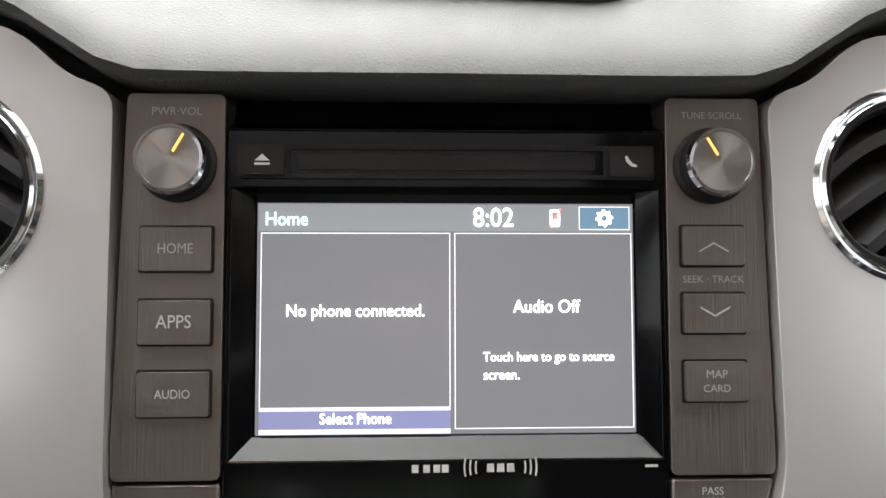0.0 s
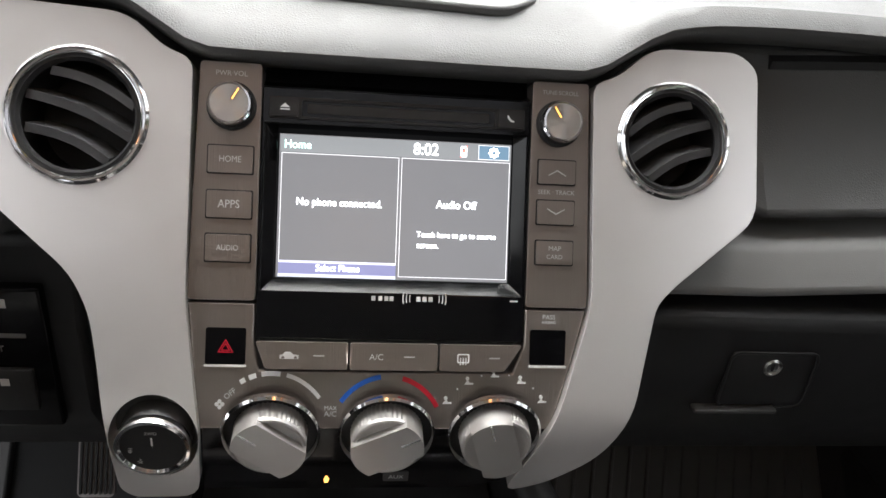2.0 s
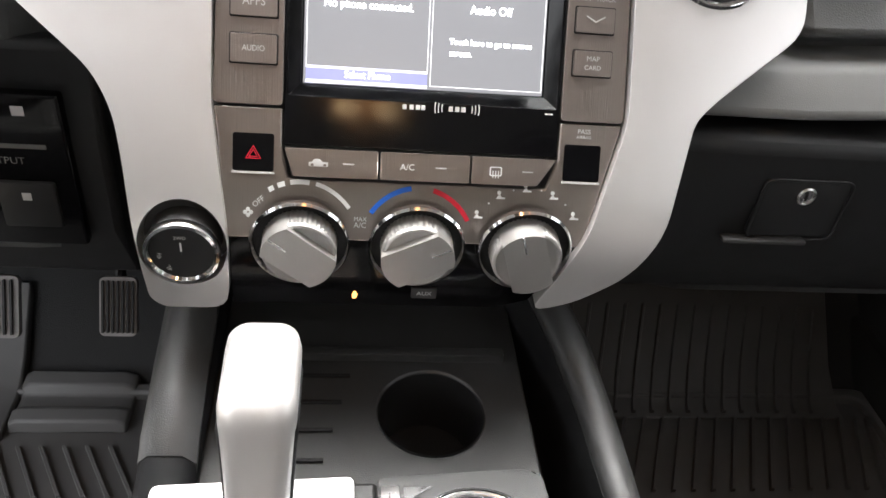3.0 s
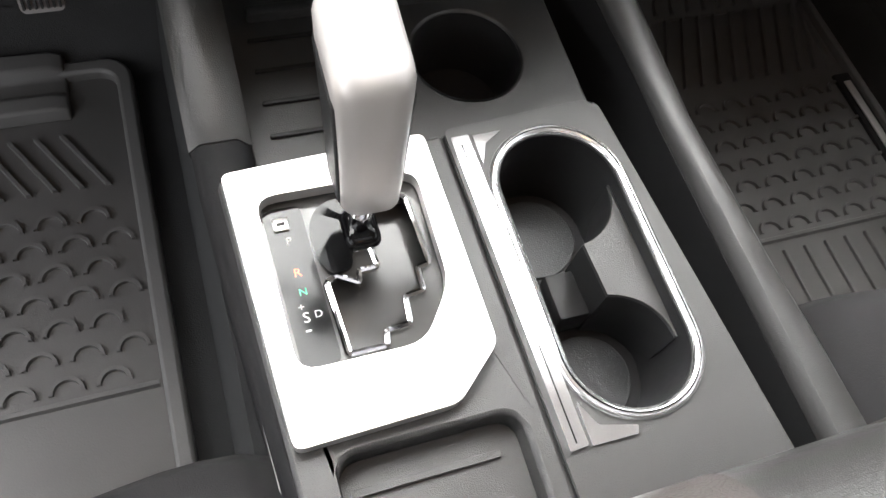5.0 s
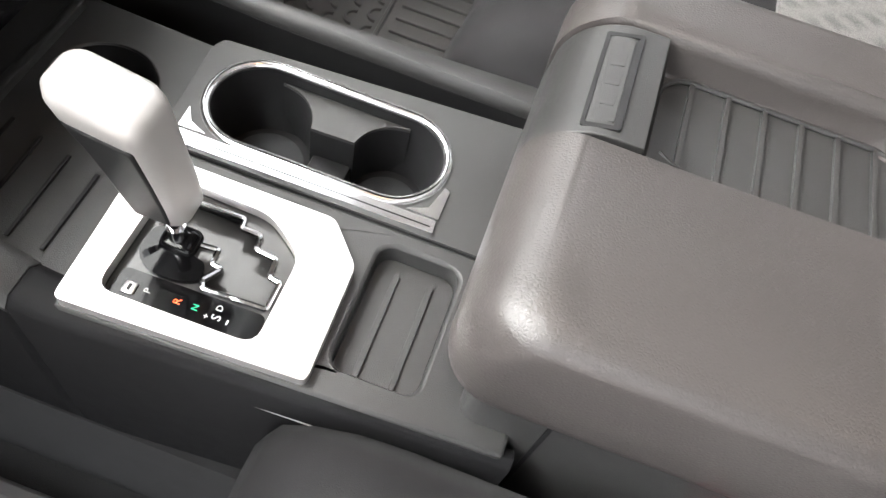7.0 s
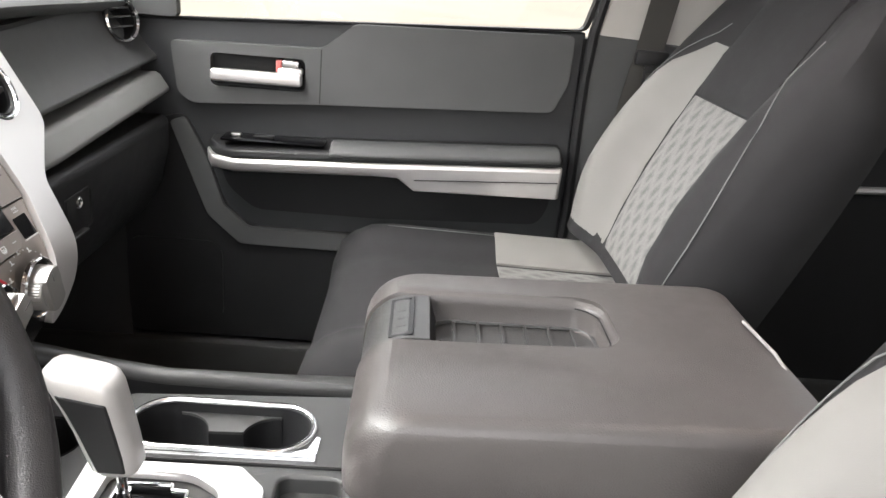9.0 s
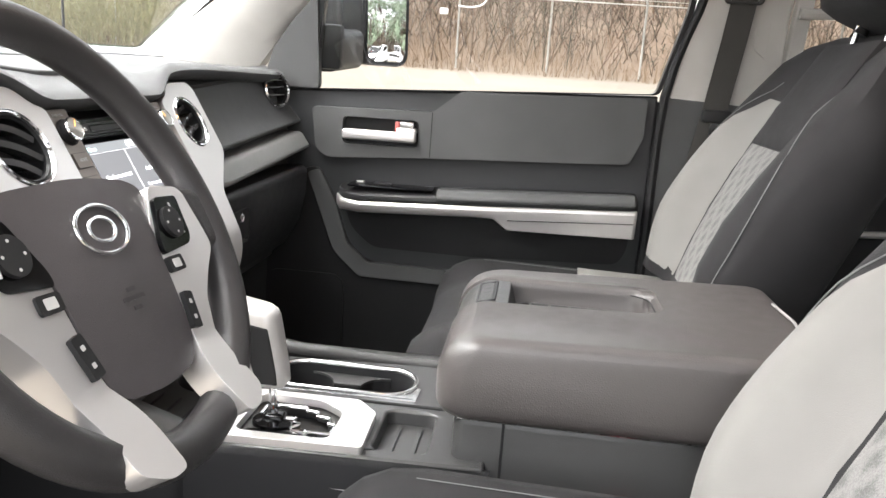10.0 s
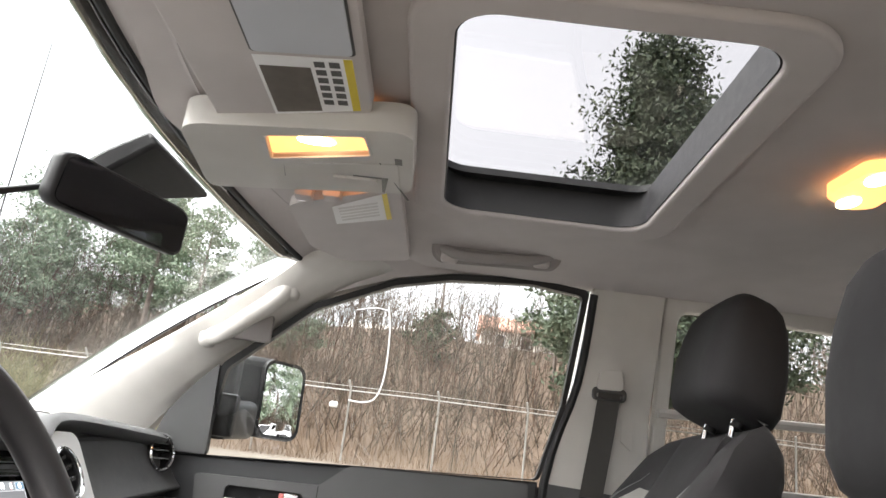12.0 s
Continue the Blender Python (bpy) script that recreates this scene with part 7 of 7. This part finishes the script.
# rear-view mirror with sensor housing on the windscreen
RM = thing("rear_view_mirror", (0.045, -0.06, 1.27), "black rear-view mirror on a dark windscreen mount", "mirror")
RR = Matrix.Translation((0.042, -0.060, 1.236)) @ Matrix.Rotation(radians(-18), 4, "Z") @ Matrix.Rotation(radians(6), 4, "X") @ Matrix.Rotation(radians(-2), 4, "Y")
ms = lambda k, y: [RR @ Vector((u, y, v)) for u, v in rounded([(-0.134 * k, -0.026 * k), (-0.120 * k, -0.036 * k), (0.120 * k, -0.036 * k), (0.134 * k, -0.026 * k), (0.130 * k, 0.030 * k), (0.110 * k, 0.037 * k), (-0.110 * k, 0.037 * k), (-0.130 * k, 0.030 * k)], 0.014)]
part("shell", loft([ms(0.97, -0.014), ms(1.0, -0.011), ms(1.0, 0.004), ms(0.90, 0.018), ms(0.6, 0.028)]), BLACK, RM, "black mirror shell", sharp=60)
part("glass", slab(rounded([(-0.126, -0.025), (-0.115, -0.032), (0.115, -0.032), (0.126, -0.025), (0.122, 0.027), (0.105, 0.033), (-0.105, 0.033), (-0.122, 0.027)], 0.012), 0, 0.0015, lambda u, v, w: RR @ Vector((u, -0.0142 - w, v))), surface("dimming_mirror", (0.10, 0.10, 0.11), 0.04, metal=1.0, vary=0.0), RM, "dark auto-dimming mirror glass")
part("arm", tube([RR @ Vector((0.01, 0.02, 0.0)), (0.07, 0.015, 1.27), (0.085, 0.03, 1.295)], 0.012, 10), BLACK, RM)
part("sensor_cover", loft([[(0.030, -0.078, 1.352), (0.245, -0.098, 1.348), (0.245, -0.110, 1.330), (0.030, -0.094, 1.332)], [(0.035, -0.020, 1.318), (0.185, -0.028, 1.316), (0.180, -0.050, 1.296), (0.040, -0.044, 1.298)], [(0.045, 0.045, 1.272), (0.125, 0.043, 1.270), (0.120, 0.020, 1.255), (0.050, 0.022, 1.257)]]), BLACK, RM, "dark sensor cover on the glass", bevel=0.006)
part("rear_tab", loft([[RR @ Vector((-0.118, 0.012 + a, -0.018 + c)) for a, c in ((0, 0), (0.01, 0), (0.01, 0.008), (0, 0.008))], [RR @ Vector((-0.185, 0.016 + a, -0.052 + c)) for a, c in ((0, 0), (0.008, 0), (0.008, 0.010), (0, 0.010))]]), BLACK, RM, bevel=0.002)

RM.location += Vector((0, 0.008, -0.012))

# ---- passenger belt ----
SB = thing("seat_belt", (0.68, -0.86, 0.5), "dark webbing seat belt hanging from a pale pillar anchor", "seat belt")
bl = lambda y, z, x: [(x + q, y + p, z) for p, q in ((-0.024, 0.0), (0.024, 0.0), (0.024, 0.0022), (-0.024, 0.0022))]
part("webbing", loft([bl(-0.888, 1.135, 0.676), bl(-0.880, 1.05, 0.682), bl(-0.866, 0.93, 0.690), bl(-0.845, 0.80, 0.690), bl(-0.825, 0.62, 0.690), bl(-0.815, 0.40, 0.690)]), BELT, SB, "dark woven webbing")
part("guide", slab(rrect(-0.924, -0.850, 1.118, 1.146, 0.010), 0, 0.010, lambda u, v, w: (0.684 - w, u, v), holes=[rrect(-0.914, -0.860, 1.124, 1.134, 0.004)]), GREY, SB, "dark metal belt guide", bevel=0.003)
part("guide_cover", slab(rounded([(-0.916, 1.142), (-0.858, 1.140), (-0.866, 1.182), (-0.912, 1.186)], 0.010), 0, 0.020, lambda u, v, w: (0.692 - w, u, v)), PILLAR, SB, "pale anchor cover", bevel=0.006, seg=3)
part("slide_plate", slab(rounded([(-0.92, 1.04), (-0.945, 1.02), (-0.950, 1.25), (-0.93, 1.26)], 0.004), 0, 0.004, lambda u, v, w: (0.699 - w, u, v)), PILLAR, SB, bevel=0.0015)
part("tongue_body", box(0.672, 0.690, -0.896, -0.838, 0.893, 0.918, 0.005, 2), BLACK, SB, "black belt tongue")
part("tongue", slab(rrect(-0.880, -0.856, 0.858, 0.898, 0.005), 0, 0.003, lambda u, v, w: (0.684 - w, u, v), holes=[rrect(-0.875, -0.861, 0.866, 0.880, 0.003)]), CHROME, SB, "bright steel belt tongue")
# outboard vent at the end of the dashboard
BB = thing("belt_buckle", (-0.150, -0.640, 0.40), "black seat belt buckle with a red release button", "belt buckle")
bq = lambda x, y, z: (-0.152 + x, -0.640 + y + 0.25 * z, 0.515 + z)
part("case", box(-0.009, 0.009, -0.018, 0.018, -0.06, 0.0, 0.006, 3, mp=bq), BLACK, BB)
part("button", box(-0.006, 0.006, -0.014, 0.010, -0.003, 0.004, 0.002, 2, mp=bq), RED, BB, "red release button")
part("stalk", tube([(-0.152, -0.655, 0.46), (-0.152, -0.672, 0.34), (-0.155, -0.68, FLOOR_Z)], 0.008, 8), BLACK, BB)
SV = thing("side_vent", (0.655, 0.02, 0.85), "round dashboard side vent with a chrome ring", "air vent")
M = Matrix.Translation((0.648, 0.022, 0.898)) @ Matrix.Rotation(radians(-22), 4, "Z") @ Matrix.Rotation(radians(80), 4, "X")
part("ring", revolve([(0.036, 0.0), (0.0365, 0.006), (0.034, 0.0085), (0.031, 0.006), (0.031, -0.004)], M, 48), CHROME, SV)
part("barrel", revolve([(0.0315, 0.002), (0.027, -0.02), (0.0001, -0.022)], M, 32), BLACK, SV)
for q in (-0.012, 0.004, 0.018):
    part("slat", box(-0.026, 0.026, q, q + 0.004, -0.014, 0.001, 0.001, 1, plane(M)), SLAT, SV)

# ---- outdoors: brush, fence, trees, far houses, parked trucks ----
def island(name, colors, rough=0.9):
    """A colour picked anew for each loose piece of the mesh."""
    m, t, b = nodes(name)
    g, r = t.nodes.new("ShaderNodeNewGeometry"), t.nodes.new("ShaderNodeValToRGB")
    while len(r.color_ramp.elements) < len(colors):
        r.color_ramp.elements.new(0.5)
    for k, (e, c) in enumerate(zip(r.color_ramp.elements, colors)):
        e.position, e.color = k / (len(colors) - 1), (*c, 1)
    t.links.new(g.outputs["Random Per Island"], r.inputs[0])
    nz, mul = noise_node(t, 3.0), t.nodes.new("ShaderNodeVectorMath")
    mr = t.nodes.new("ShaderNodeMapRange")
    mr.inputs["To Min"].default_value, mr.inputs["To Max"].default_value = 0.6, 1.4
    t.links.new(nz.outputs["Fac"], mr.inputs["Value"])
    mul.operation = "SCALE"
    t.links.new(r.outputs[0], mul.inputs[0])
    t.links.new(mr.outputs[0], mul.inputs["Scale"])
    t.links.new(mul.outputs[0], b.inputs["Base Color"])
    b.inputs["Roughness"].default_value = rough
    return m


STEMS = island("dry_stems", [(0.034, 0.023, 0.017), (0.066, 0.038, 0.026), (0.096, 0.054, 0.033), (0.056, 0.046, 0.036), (0.046, 0.043, 0.026), (0.105, 0.076, 0.050), (0.090, 0.078, 0.066)])
GRASS = island("dry_grass", [(0.105, 0.066, 0.037), (0.15, 0.10, 0.058), (0.12, 0.078, 0.045)])
NEEDLES = island("evergreen_leaves", [(0.035, 0.05, 0.03), (0.06, 0.08, 0.045), (0.09, 0.105, 0.065)])
PINE = island("pine_needles", [(0.115, 0.165, 0.105), (0.18, 0.235, 0.16), (0.245, 0.28, 0.205)])
BARK = surface("bark", (0.16, 0.13, 0.11), 0.9, grain=0.8, grain_scale=30, vary=0.4, vary_scale=5)
ZINC = surface("galvanised_wire", (0.42, 0.41, 0.39), 0.5, metal=0.6, vary=0.1)
rng = np.random.default_rng(7)


def mesh_of(name, verts, faces, mat, parent=None):
    me = bpy.data.meshes.new(name)
    me.from_pydata(verts, [], faces)
    me.materials.append(mat)
    ob = new(name, me)
    if parent:
        ob.parent = parent
        ob.matrix_parent_inverse = wm(parent).inverted()
    return ob


def stems(count, y0, y1, x0, x1, h0, h1, r, twigs, lean=0.16):
    V, F = [], []

    def rod(p, q, r0):
        d = q - p
        s = np.cross(d, (0, 0, 1.0))
        s = s / (np.linalg.norm(s) + 1e-9) if np.linalg.norm(s) > 1e-6 else np.array((1.0, 0, 0))
        u = np.cross(s, d)
        u /= np.linalg.norm(u) + 1e-9
        n = len(V)
        for c, rr in ((p, r0), (q, r0 * 0.35)):
            for a in (0, 2.094, 4.189):
                V.append(tuple(c + rr * (math.cos(a) * s + math.sin(a) * u)))
        for k in range(3):
            F.append((n + k, n + (k + 1) % 3, n + 3 + (k + 1) % 3, n + 3 + k))

    for _ in range(count):
        x, y = rng.uniform(x0, x1), rng.uniform(y0, y1)
        clump = 0.55 + 0.9 * (noise.noise((x * 0.12, y * 0.12, 1.7)) + 0.35)
        h = rng.uniform(h0, h1) * max(0.3, clump)
        p = np.array((x, y, ground_z(x, y) - 0.1))
        q = p + np.array((rng.normal(0, lean) * h, rng.normal(0, lean) * h, h))
        rod(p, q, r * rng.uniform(0.6, 1.4))
        for _ in range(rng.integers(0, twigs + 1)):
            f = rng.uniform(0.35, 0.9)
            a = p + f * (q - p)
            l = h * rng.uniform(0.12, 0.5)
            rod(a, a + l * np.array((rng.normal(0, 0.6), rng.normal(0, 0.6), rng.uniform(0.2, 1.0))), r * 0.5)
    return V, F


V, F = stems(5000, -34, 52, 31.5, 46, 0.7, 3.0, 0.022, 14, 0.34)
tagged(mesh_of("brush", V, F, STEMS), "brown leafless scrub and saplings on the bank", "brush", kind="stuff")
V, F = stems(2200, -45, 62, 42, 66, 1.6, 5.2, 0.03, 14, 0.22)
tagged(mesh_of("brush", V, F, STEMS), "tall bare saplings along the top of the bank", "brush", kind="stuff")
V, F = stems(11000, -34, 52, 29.6, 37, 0.25, 0.95, 0.011, 1, 0.3)
V2, F2 = stems(1700, -45, 62, 39, 64, 3.5, 8.0, 0.03, 22, 0.16)
tagged(mesh_of("brush", V2, F2, STEMS), "tall bare grey saplings on the bank", "brush", kind="stuff")
OLIVE = island("olive_scrub_stems", [(0.16, 0.15, 0.075), (0.22, 0.20, 0.10), (0.13, 0.14, 0.07), (0.27, 0.23, 0.13)])
V3, F3 = stems(3000, 9, 40, 26.5, 33, 1.2, 3.4, 0.013, 14, 0.32)
tagged(mesh_of("brush", V3, F3, OLIVE), "yellow-green scrub at the lot's edge", "brush", kind="stuff")
tagged(mesh_of("dry_grass", V, F, GRASS), "dry straw-coloured grass at the lot's edge", "grass", kind="stuff")

FE = thing("wire_fence", (31, 0, GROUND_Z), "galvanised wire fence with angled top arms at the lot's edge", "fence")
post = None
for k in range(22):
    y = -30.32 + 3.7 * k
    z = ground_z(31.2, y)
    bm = tube([(31.2, y, z - 0.1), (31.2, y, z + 2.85), (31.0, y + 0.10, z + 3.22)], 0.04, 8)
    part("post", bm, ZINC, FE)
part("top_rail", tube([(31.2, -32 + 4 * k, ground_z(31.2, 0) + 2.82 + 0.02 * (k % 3)) for k in range(22)], 0.026, 6), ZINC, FE)
for h in (3.05,):
    part("wire", tube([(31.2 if h < 2.3 else 31.07, -32 + 4 * k, ground_z(31.0, 0) + h + 0.02 * ((k * 7) % 3)) for k in range(22)], 0.011, 4), ZINC, FE)
HP = thing("bent_pipe", (30.9, 3.2, GROUND_Z), "pale bent pipe hooked over the fence", "pipe")
part("pipe", tube(smooth_line([(30.9, 1.90, 7.5), (30.9, 1.72, 6.6), (30.9, 1.65, 5.2), (30.9, 1.72, 4.2), (30.9, 1.95, 3.6), (30.9, 2.4, 3.40), (30.9, 3.0, 3.42)], 5), 0.034, 8), PRINT, HP)
part("side_branch", tube(smooth_line([(30.9, 1.85, 7.3), (30.9, 2.4, 7.38), (30.9, 3.2, 7.2)], 4), 0.022, 6), PRINT, HP)
TB = tagged(part("litter", box(30.75, 30.9, 3.38, 3.72, 3.05, 3.30, 0.07, 3), WHITE), "white plastic litter caught on the fence", "litter")


def tree(name, base, height, spread, limbs, leaves, leaf, mat, label, low=0.3, cone=0.5, seed=1, tight=0.13):
    g = np.random.default_rng(seed)
    T = thing(name, base, label, "tree")
    b = np.array(base, float)
    line = [b + np.array((0.02 * height * math.sin(3 * f + seed), 0.02 * height * math.cos(2 * f + seed), height * f)) for f in np.linspace(0, 0.98, 10)]
    part("trunk", tube([Vector(p) for p in line], [max(0.02, 0.018 * height * (1 - 0.9 * k / 9)) for k in range(10)], 9, up=(1, 0, 0)), BARK, T)
    V, F, C = [], [], []
    bm = bmesh.new()
    for k in range(limbs):
        f = low + (0.97 - low) * (k + 0.5) / limbs
        a = k * 2.4 + g.uniform(-0.4, 0.4)
        l = spread * ((1 - f) ** cone + 0.08) * g.uniform(0.65, 1.15)
        p = b + np.array((0.02 * height * math.sin(3 * f + seed), 0.02 * height * math.cos(2 * f + seed), height * f))
        q = p + l * np.array((math.cos(a), math.sin(a), g.uniform(-0.05, 0.45)))
        t0 = tube([Vector(p), Vector((p + q) / 2 + np.array((0, 0, 0.04 * l))), Vector(q)], [0.005 * height * (1.1 - f), 0.003 * height * (1.1 - f), 0.004], 5, up=(0, 0, 1))
        me = bpy.data.meshes.new("limb")
        t0.to_mesh(me)
        t0.free()
        bm.from_mesh(me)
        bpy.data.meshes.remove(me)
        for _ in range(max(2, int(4 * l / spread * 3))):
            C.append((p + (q - p) * g.uniform(0.25, 1.05) + g.normal(0, 0.035 * spread, 3), tight * spread * g.uniform(0.6, 1.3)))
    part("limbs", bm, BARK, T)
    if leaves:
        n = max(1, leaves // len(C))
        for c, r in C:
            for _ in range(n):
                o = c + g.normal(0, 1, 3) * r * np.array((1, 1, 0.6))
                u = g.normal(0, 1, 3)
                u /= np.linalg.norm(u)
                v = np.cross(u, g.normal(0, 1, 3))
                v /= np.linalg.norm(v) + 1e-9
                s = leaf * g.uniform(0.6, 1.4)
                i = len(V)
                V += [tuple(o - u * s), tuple(o + v * s * 0.45), tuple(o + u * s), tuple(o - v * s * 0.45)]
                F.append((i, i + 1, i + 2, i + 3))
        mesh_of("crown", V, F, mat, T)
    return T


tree("evergreen_tree", (27.5, -8.3, ground_z(27.5, -8.3)), 18.9, 6.6, 140, 90000, 0.12, NEEDLES, "tall dark evergreen tree against the grey sky", 0.2, 1.0, 3, 0.075)
p1 = tree("pine_tree", (44, 17, ground_z(44, 17)), 11.5, 2.6, 34, 9000, 0.11, PINE, "tall thin pine tree at the back of the lot", 0.35, 0.35, 5)
p2 = tree("pine_tree", (46, 24, ground_z(46, 24)), 10.0, 3.2, 32, 9500, 0.12, PINE, "bushy pine tree at the back of the lot", 0.15, 0.5, 6)
for k, (x, y, s) in enumerate(((42, 13.5, 0.85), (50, 20, 1.15), (40, 27, 0.9), (44, 31, 1.1), (38, 33, 0.9), (52, 29, 1.2), (36, 38, 1.0), (46, 38, 1.2), (34, 44, 1.1), (56, 14, 0.9), (58, 24, 1.1), (30, 47, 1.0), (25, 50, 1.1), (48, 9, 0.7))):
    copy_thing((p1, p2)[k % 2], Matrix.Translation((x, y, ground_z(x, y))) @ Matrix.Rotation(k * 1.3, 4, "Z") @ Matrix.Scale(s, 4))
d1 = tree("bare_tree", (52, -14, ground_z(52, -14)), 11.0, 4.5, 40, 0, 0, BARK, "leafless grey tree on the bank", 0.25, 0.4, 9)
for k, (x, y, s) in enumerate(((50, -8, 0.8), (48, -20, 1.1), (55, -26, 1.2), (44, -27, 1.0), (58, 0, 0.8), (56, 6, 0.9), (54, 10, 0.9), (40, -22, 1.0), (42, -32, 1.2), (36, -24, 0.9))):
    copy_thing(d1, Matrix.Translation((x, y, ground_z(x, y))) @ Matrix.Rotation(k * 1.7, 4, "Z") @ Matrix.Scale(s, 4))
tree("bush", (52, 0.2, ground_z(52, 0.2)), 3.6, 2.2, 20, 3000, 0.16, NEEDLES, "dark green bush on the bank", 0.05, 0.4, 12)

ROOF = surface("faded_clay_roof", (0.45, 0.25, 0.18), 0.8, vary=0.15, vary_scale=2)
WALL = surface("pale_siding", (0.62, 0.58, 0.52), 0.8, vary=0.08, vary_scale=1.5)
for x, y, w, lab, rf in ((74, -8.4, 4.2, "far house with a faded clay roof", ROOF), (76, 4.5, 4.5, "far pale shed behind the brush", WALL)):
    z = 12.3 if y < 0 else 10.4
    H = thing("house", (x, y, z), lab, "house")
    part("wall", box(x - 3, x + 3, y - w, y + w, z - 3, z + 2.6), WALL, H)
    part("roof", loft([[(x - 3.4, yy, z + 2.6), (x, yy, z + 4.4), (x + 3.4, yy, z + 2.6), (x + 3.4, yy, z + 2.4), (x - 3.4, yy, z + 2.4)] for yy in (y - w - 0.3, y + w + 0.3)]), rf, H)
    for k in (-1, 0, 1):
        wd = part("window", box(x - 3.06, x - 2.98, y + k * 2.4 - 0.45, y + k * 2.4 + 0.45, z + 0.9, z + 2.1), WHITE, H)
        part("pane", box(x - 3.09, x - 3.05, y + k * 2.4 - 0.37, y + k * 2.4 + 0.37, z + 0.98, z + 2.02), GLOSS, wd)

BODY = surface("white_paint", (0.80, 0.80, 0.81), 0.25, vary=0.02, coat=0.6)


def pickup(x, y, turn):
    P = thing("pickup_truck", (0, 0, 0), "white parked pickup truck with a black grille", "truck", "parked trucks")
    side = [(-2.9, 0.45), (-2.9, 1.10), (-0.65, 1.12), (-0.50, 1.85), (0.75, 1.88), (1.35, 1.22), (2.70, 1.12), (2.85, 0.95), (2.85, 0.45)]
    loops = []
    for yy, k in ((-0.98, 0.94), (-0.93, 1.0), (0.93, 1.0), (0.98, 0.94)):
        loops.append([(a * (1 if k == 1 else 0.99), yy * (1.0 if z < 1.2 else 0.86), 0.45 + (z - 0.45) * (1 if k == 1 else 0.97)) for a, z in side])
    part("body", loft(loops), BODY, P, bevel=0.04, seg=2)
    part("grille", box(2.84, 2.90, -0.60, 0.60, 0.72, 1.02, 0.02), BLACK, P)
    part("bumper", box(2.80, 2.96, -0.95, 0.95, 0.42, 0.66, 0.05), SATIN, P)
    part("windscreen", loft([[(0.80, -0.74, 1.80), (0.80, 0.74, 1.80), (0.82, 0.74, 1.84), (0.82, -0.74, 1.84)], [(1.28, -0.82, 1.26), (1.28, 0.82, 1.26), (1.34, 0.82, 1.27), (1.34, -0.82, 1.27)]]), GLOSS, P)
    for s in (-1, 1):
        part("headlight", box(2.78, 2.90, min(s * 0.62, s * 0.95), max(s * 0.62, s * 0.95), 0.80, 1.02, 0.02), GLOSS, P)
        part("side_window", box(-0.35, 0.70, s * 0.875 - 0.02, s * 0.875 + 0.02, 1.25, 1.72, 0.02), GLOSS, P)
        for a in (-1.75, 1.80):
            M = Matrix.Translation((a, s * 0.82, 0.40)) @ Matrix.Rotation(radians(90), 4, "X")
            w = part("wheel", revolve([(0.26, -0.14), (0.40, -0.13), (0.41, 0.13), (0.26, 0.14), (0.0001, 0.10)], M, 28), BLACK, P)
            part("rim", revolve([(0.26, -0.15), (0.25, -0.12), (0.0001, -0.14)], M, 20), SATIN, w)
            part("rim", revolve([(0.26, 0.15), (0.25, 0.12), (0.0001, 0.14)], M, 20), SATIN, w)
    P.matrix_basis = Matrix.Translation((x, y, GROUND_Z)) @ Matrix.Rotation(radians(turn), 4, "Z")
    return P


truck = pickup(3.4, -24.0, 112)
for x, y, a in ((6.4, -24.3, 112), (9.4, -24.6, 112), (0.4, -23.7, 112)):
    copy_thing(truck, Matrix.Translation((x, y, GROUND_Z)) @ Matrix.Rotation(radians(a), 4, "Z"))
for k, (x, y, s) in enumerate(((-9, -36, 1.5), (-4, -38, 1.7), (0.5, -35, 1.5), (4.5, -37, 1.7), (8.5, -36, 1.5), (13, -38, 1.8), (17, -35, 1.6), (22, -37, 1.7))):
    copy_thing((p2, p1)[k % 2], Matrix.Translation((x, y, GROUND_Z)) @ Matrix.Rotation(k * 1.1, 4, "Z") @ Matrix.Scale(s, 4))
V, F = stems(2600, -52, -33, -14, 34, 3.0, 8.0, 0.045, 9, 0.2)
tagged(mesh_of("brush", V, F, STEMS), "bare saplings behind the parked trucks", "brush", kind="stuff")
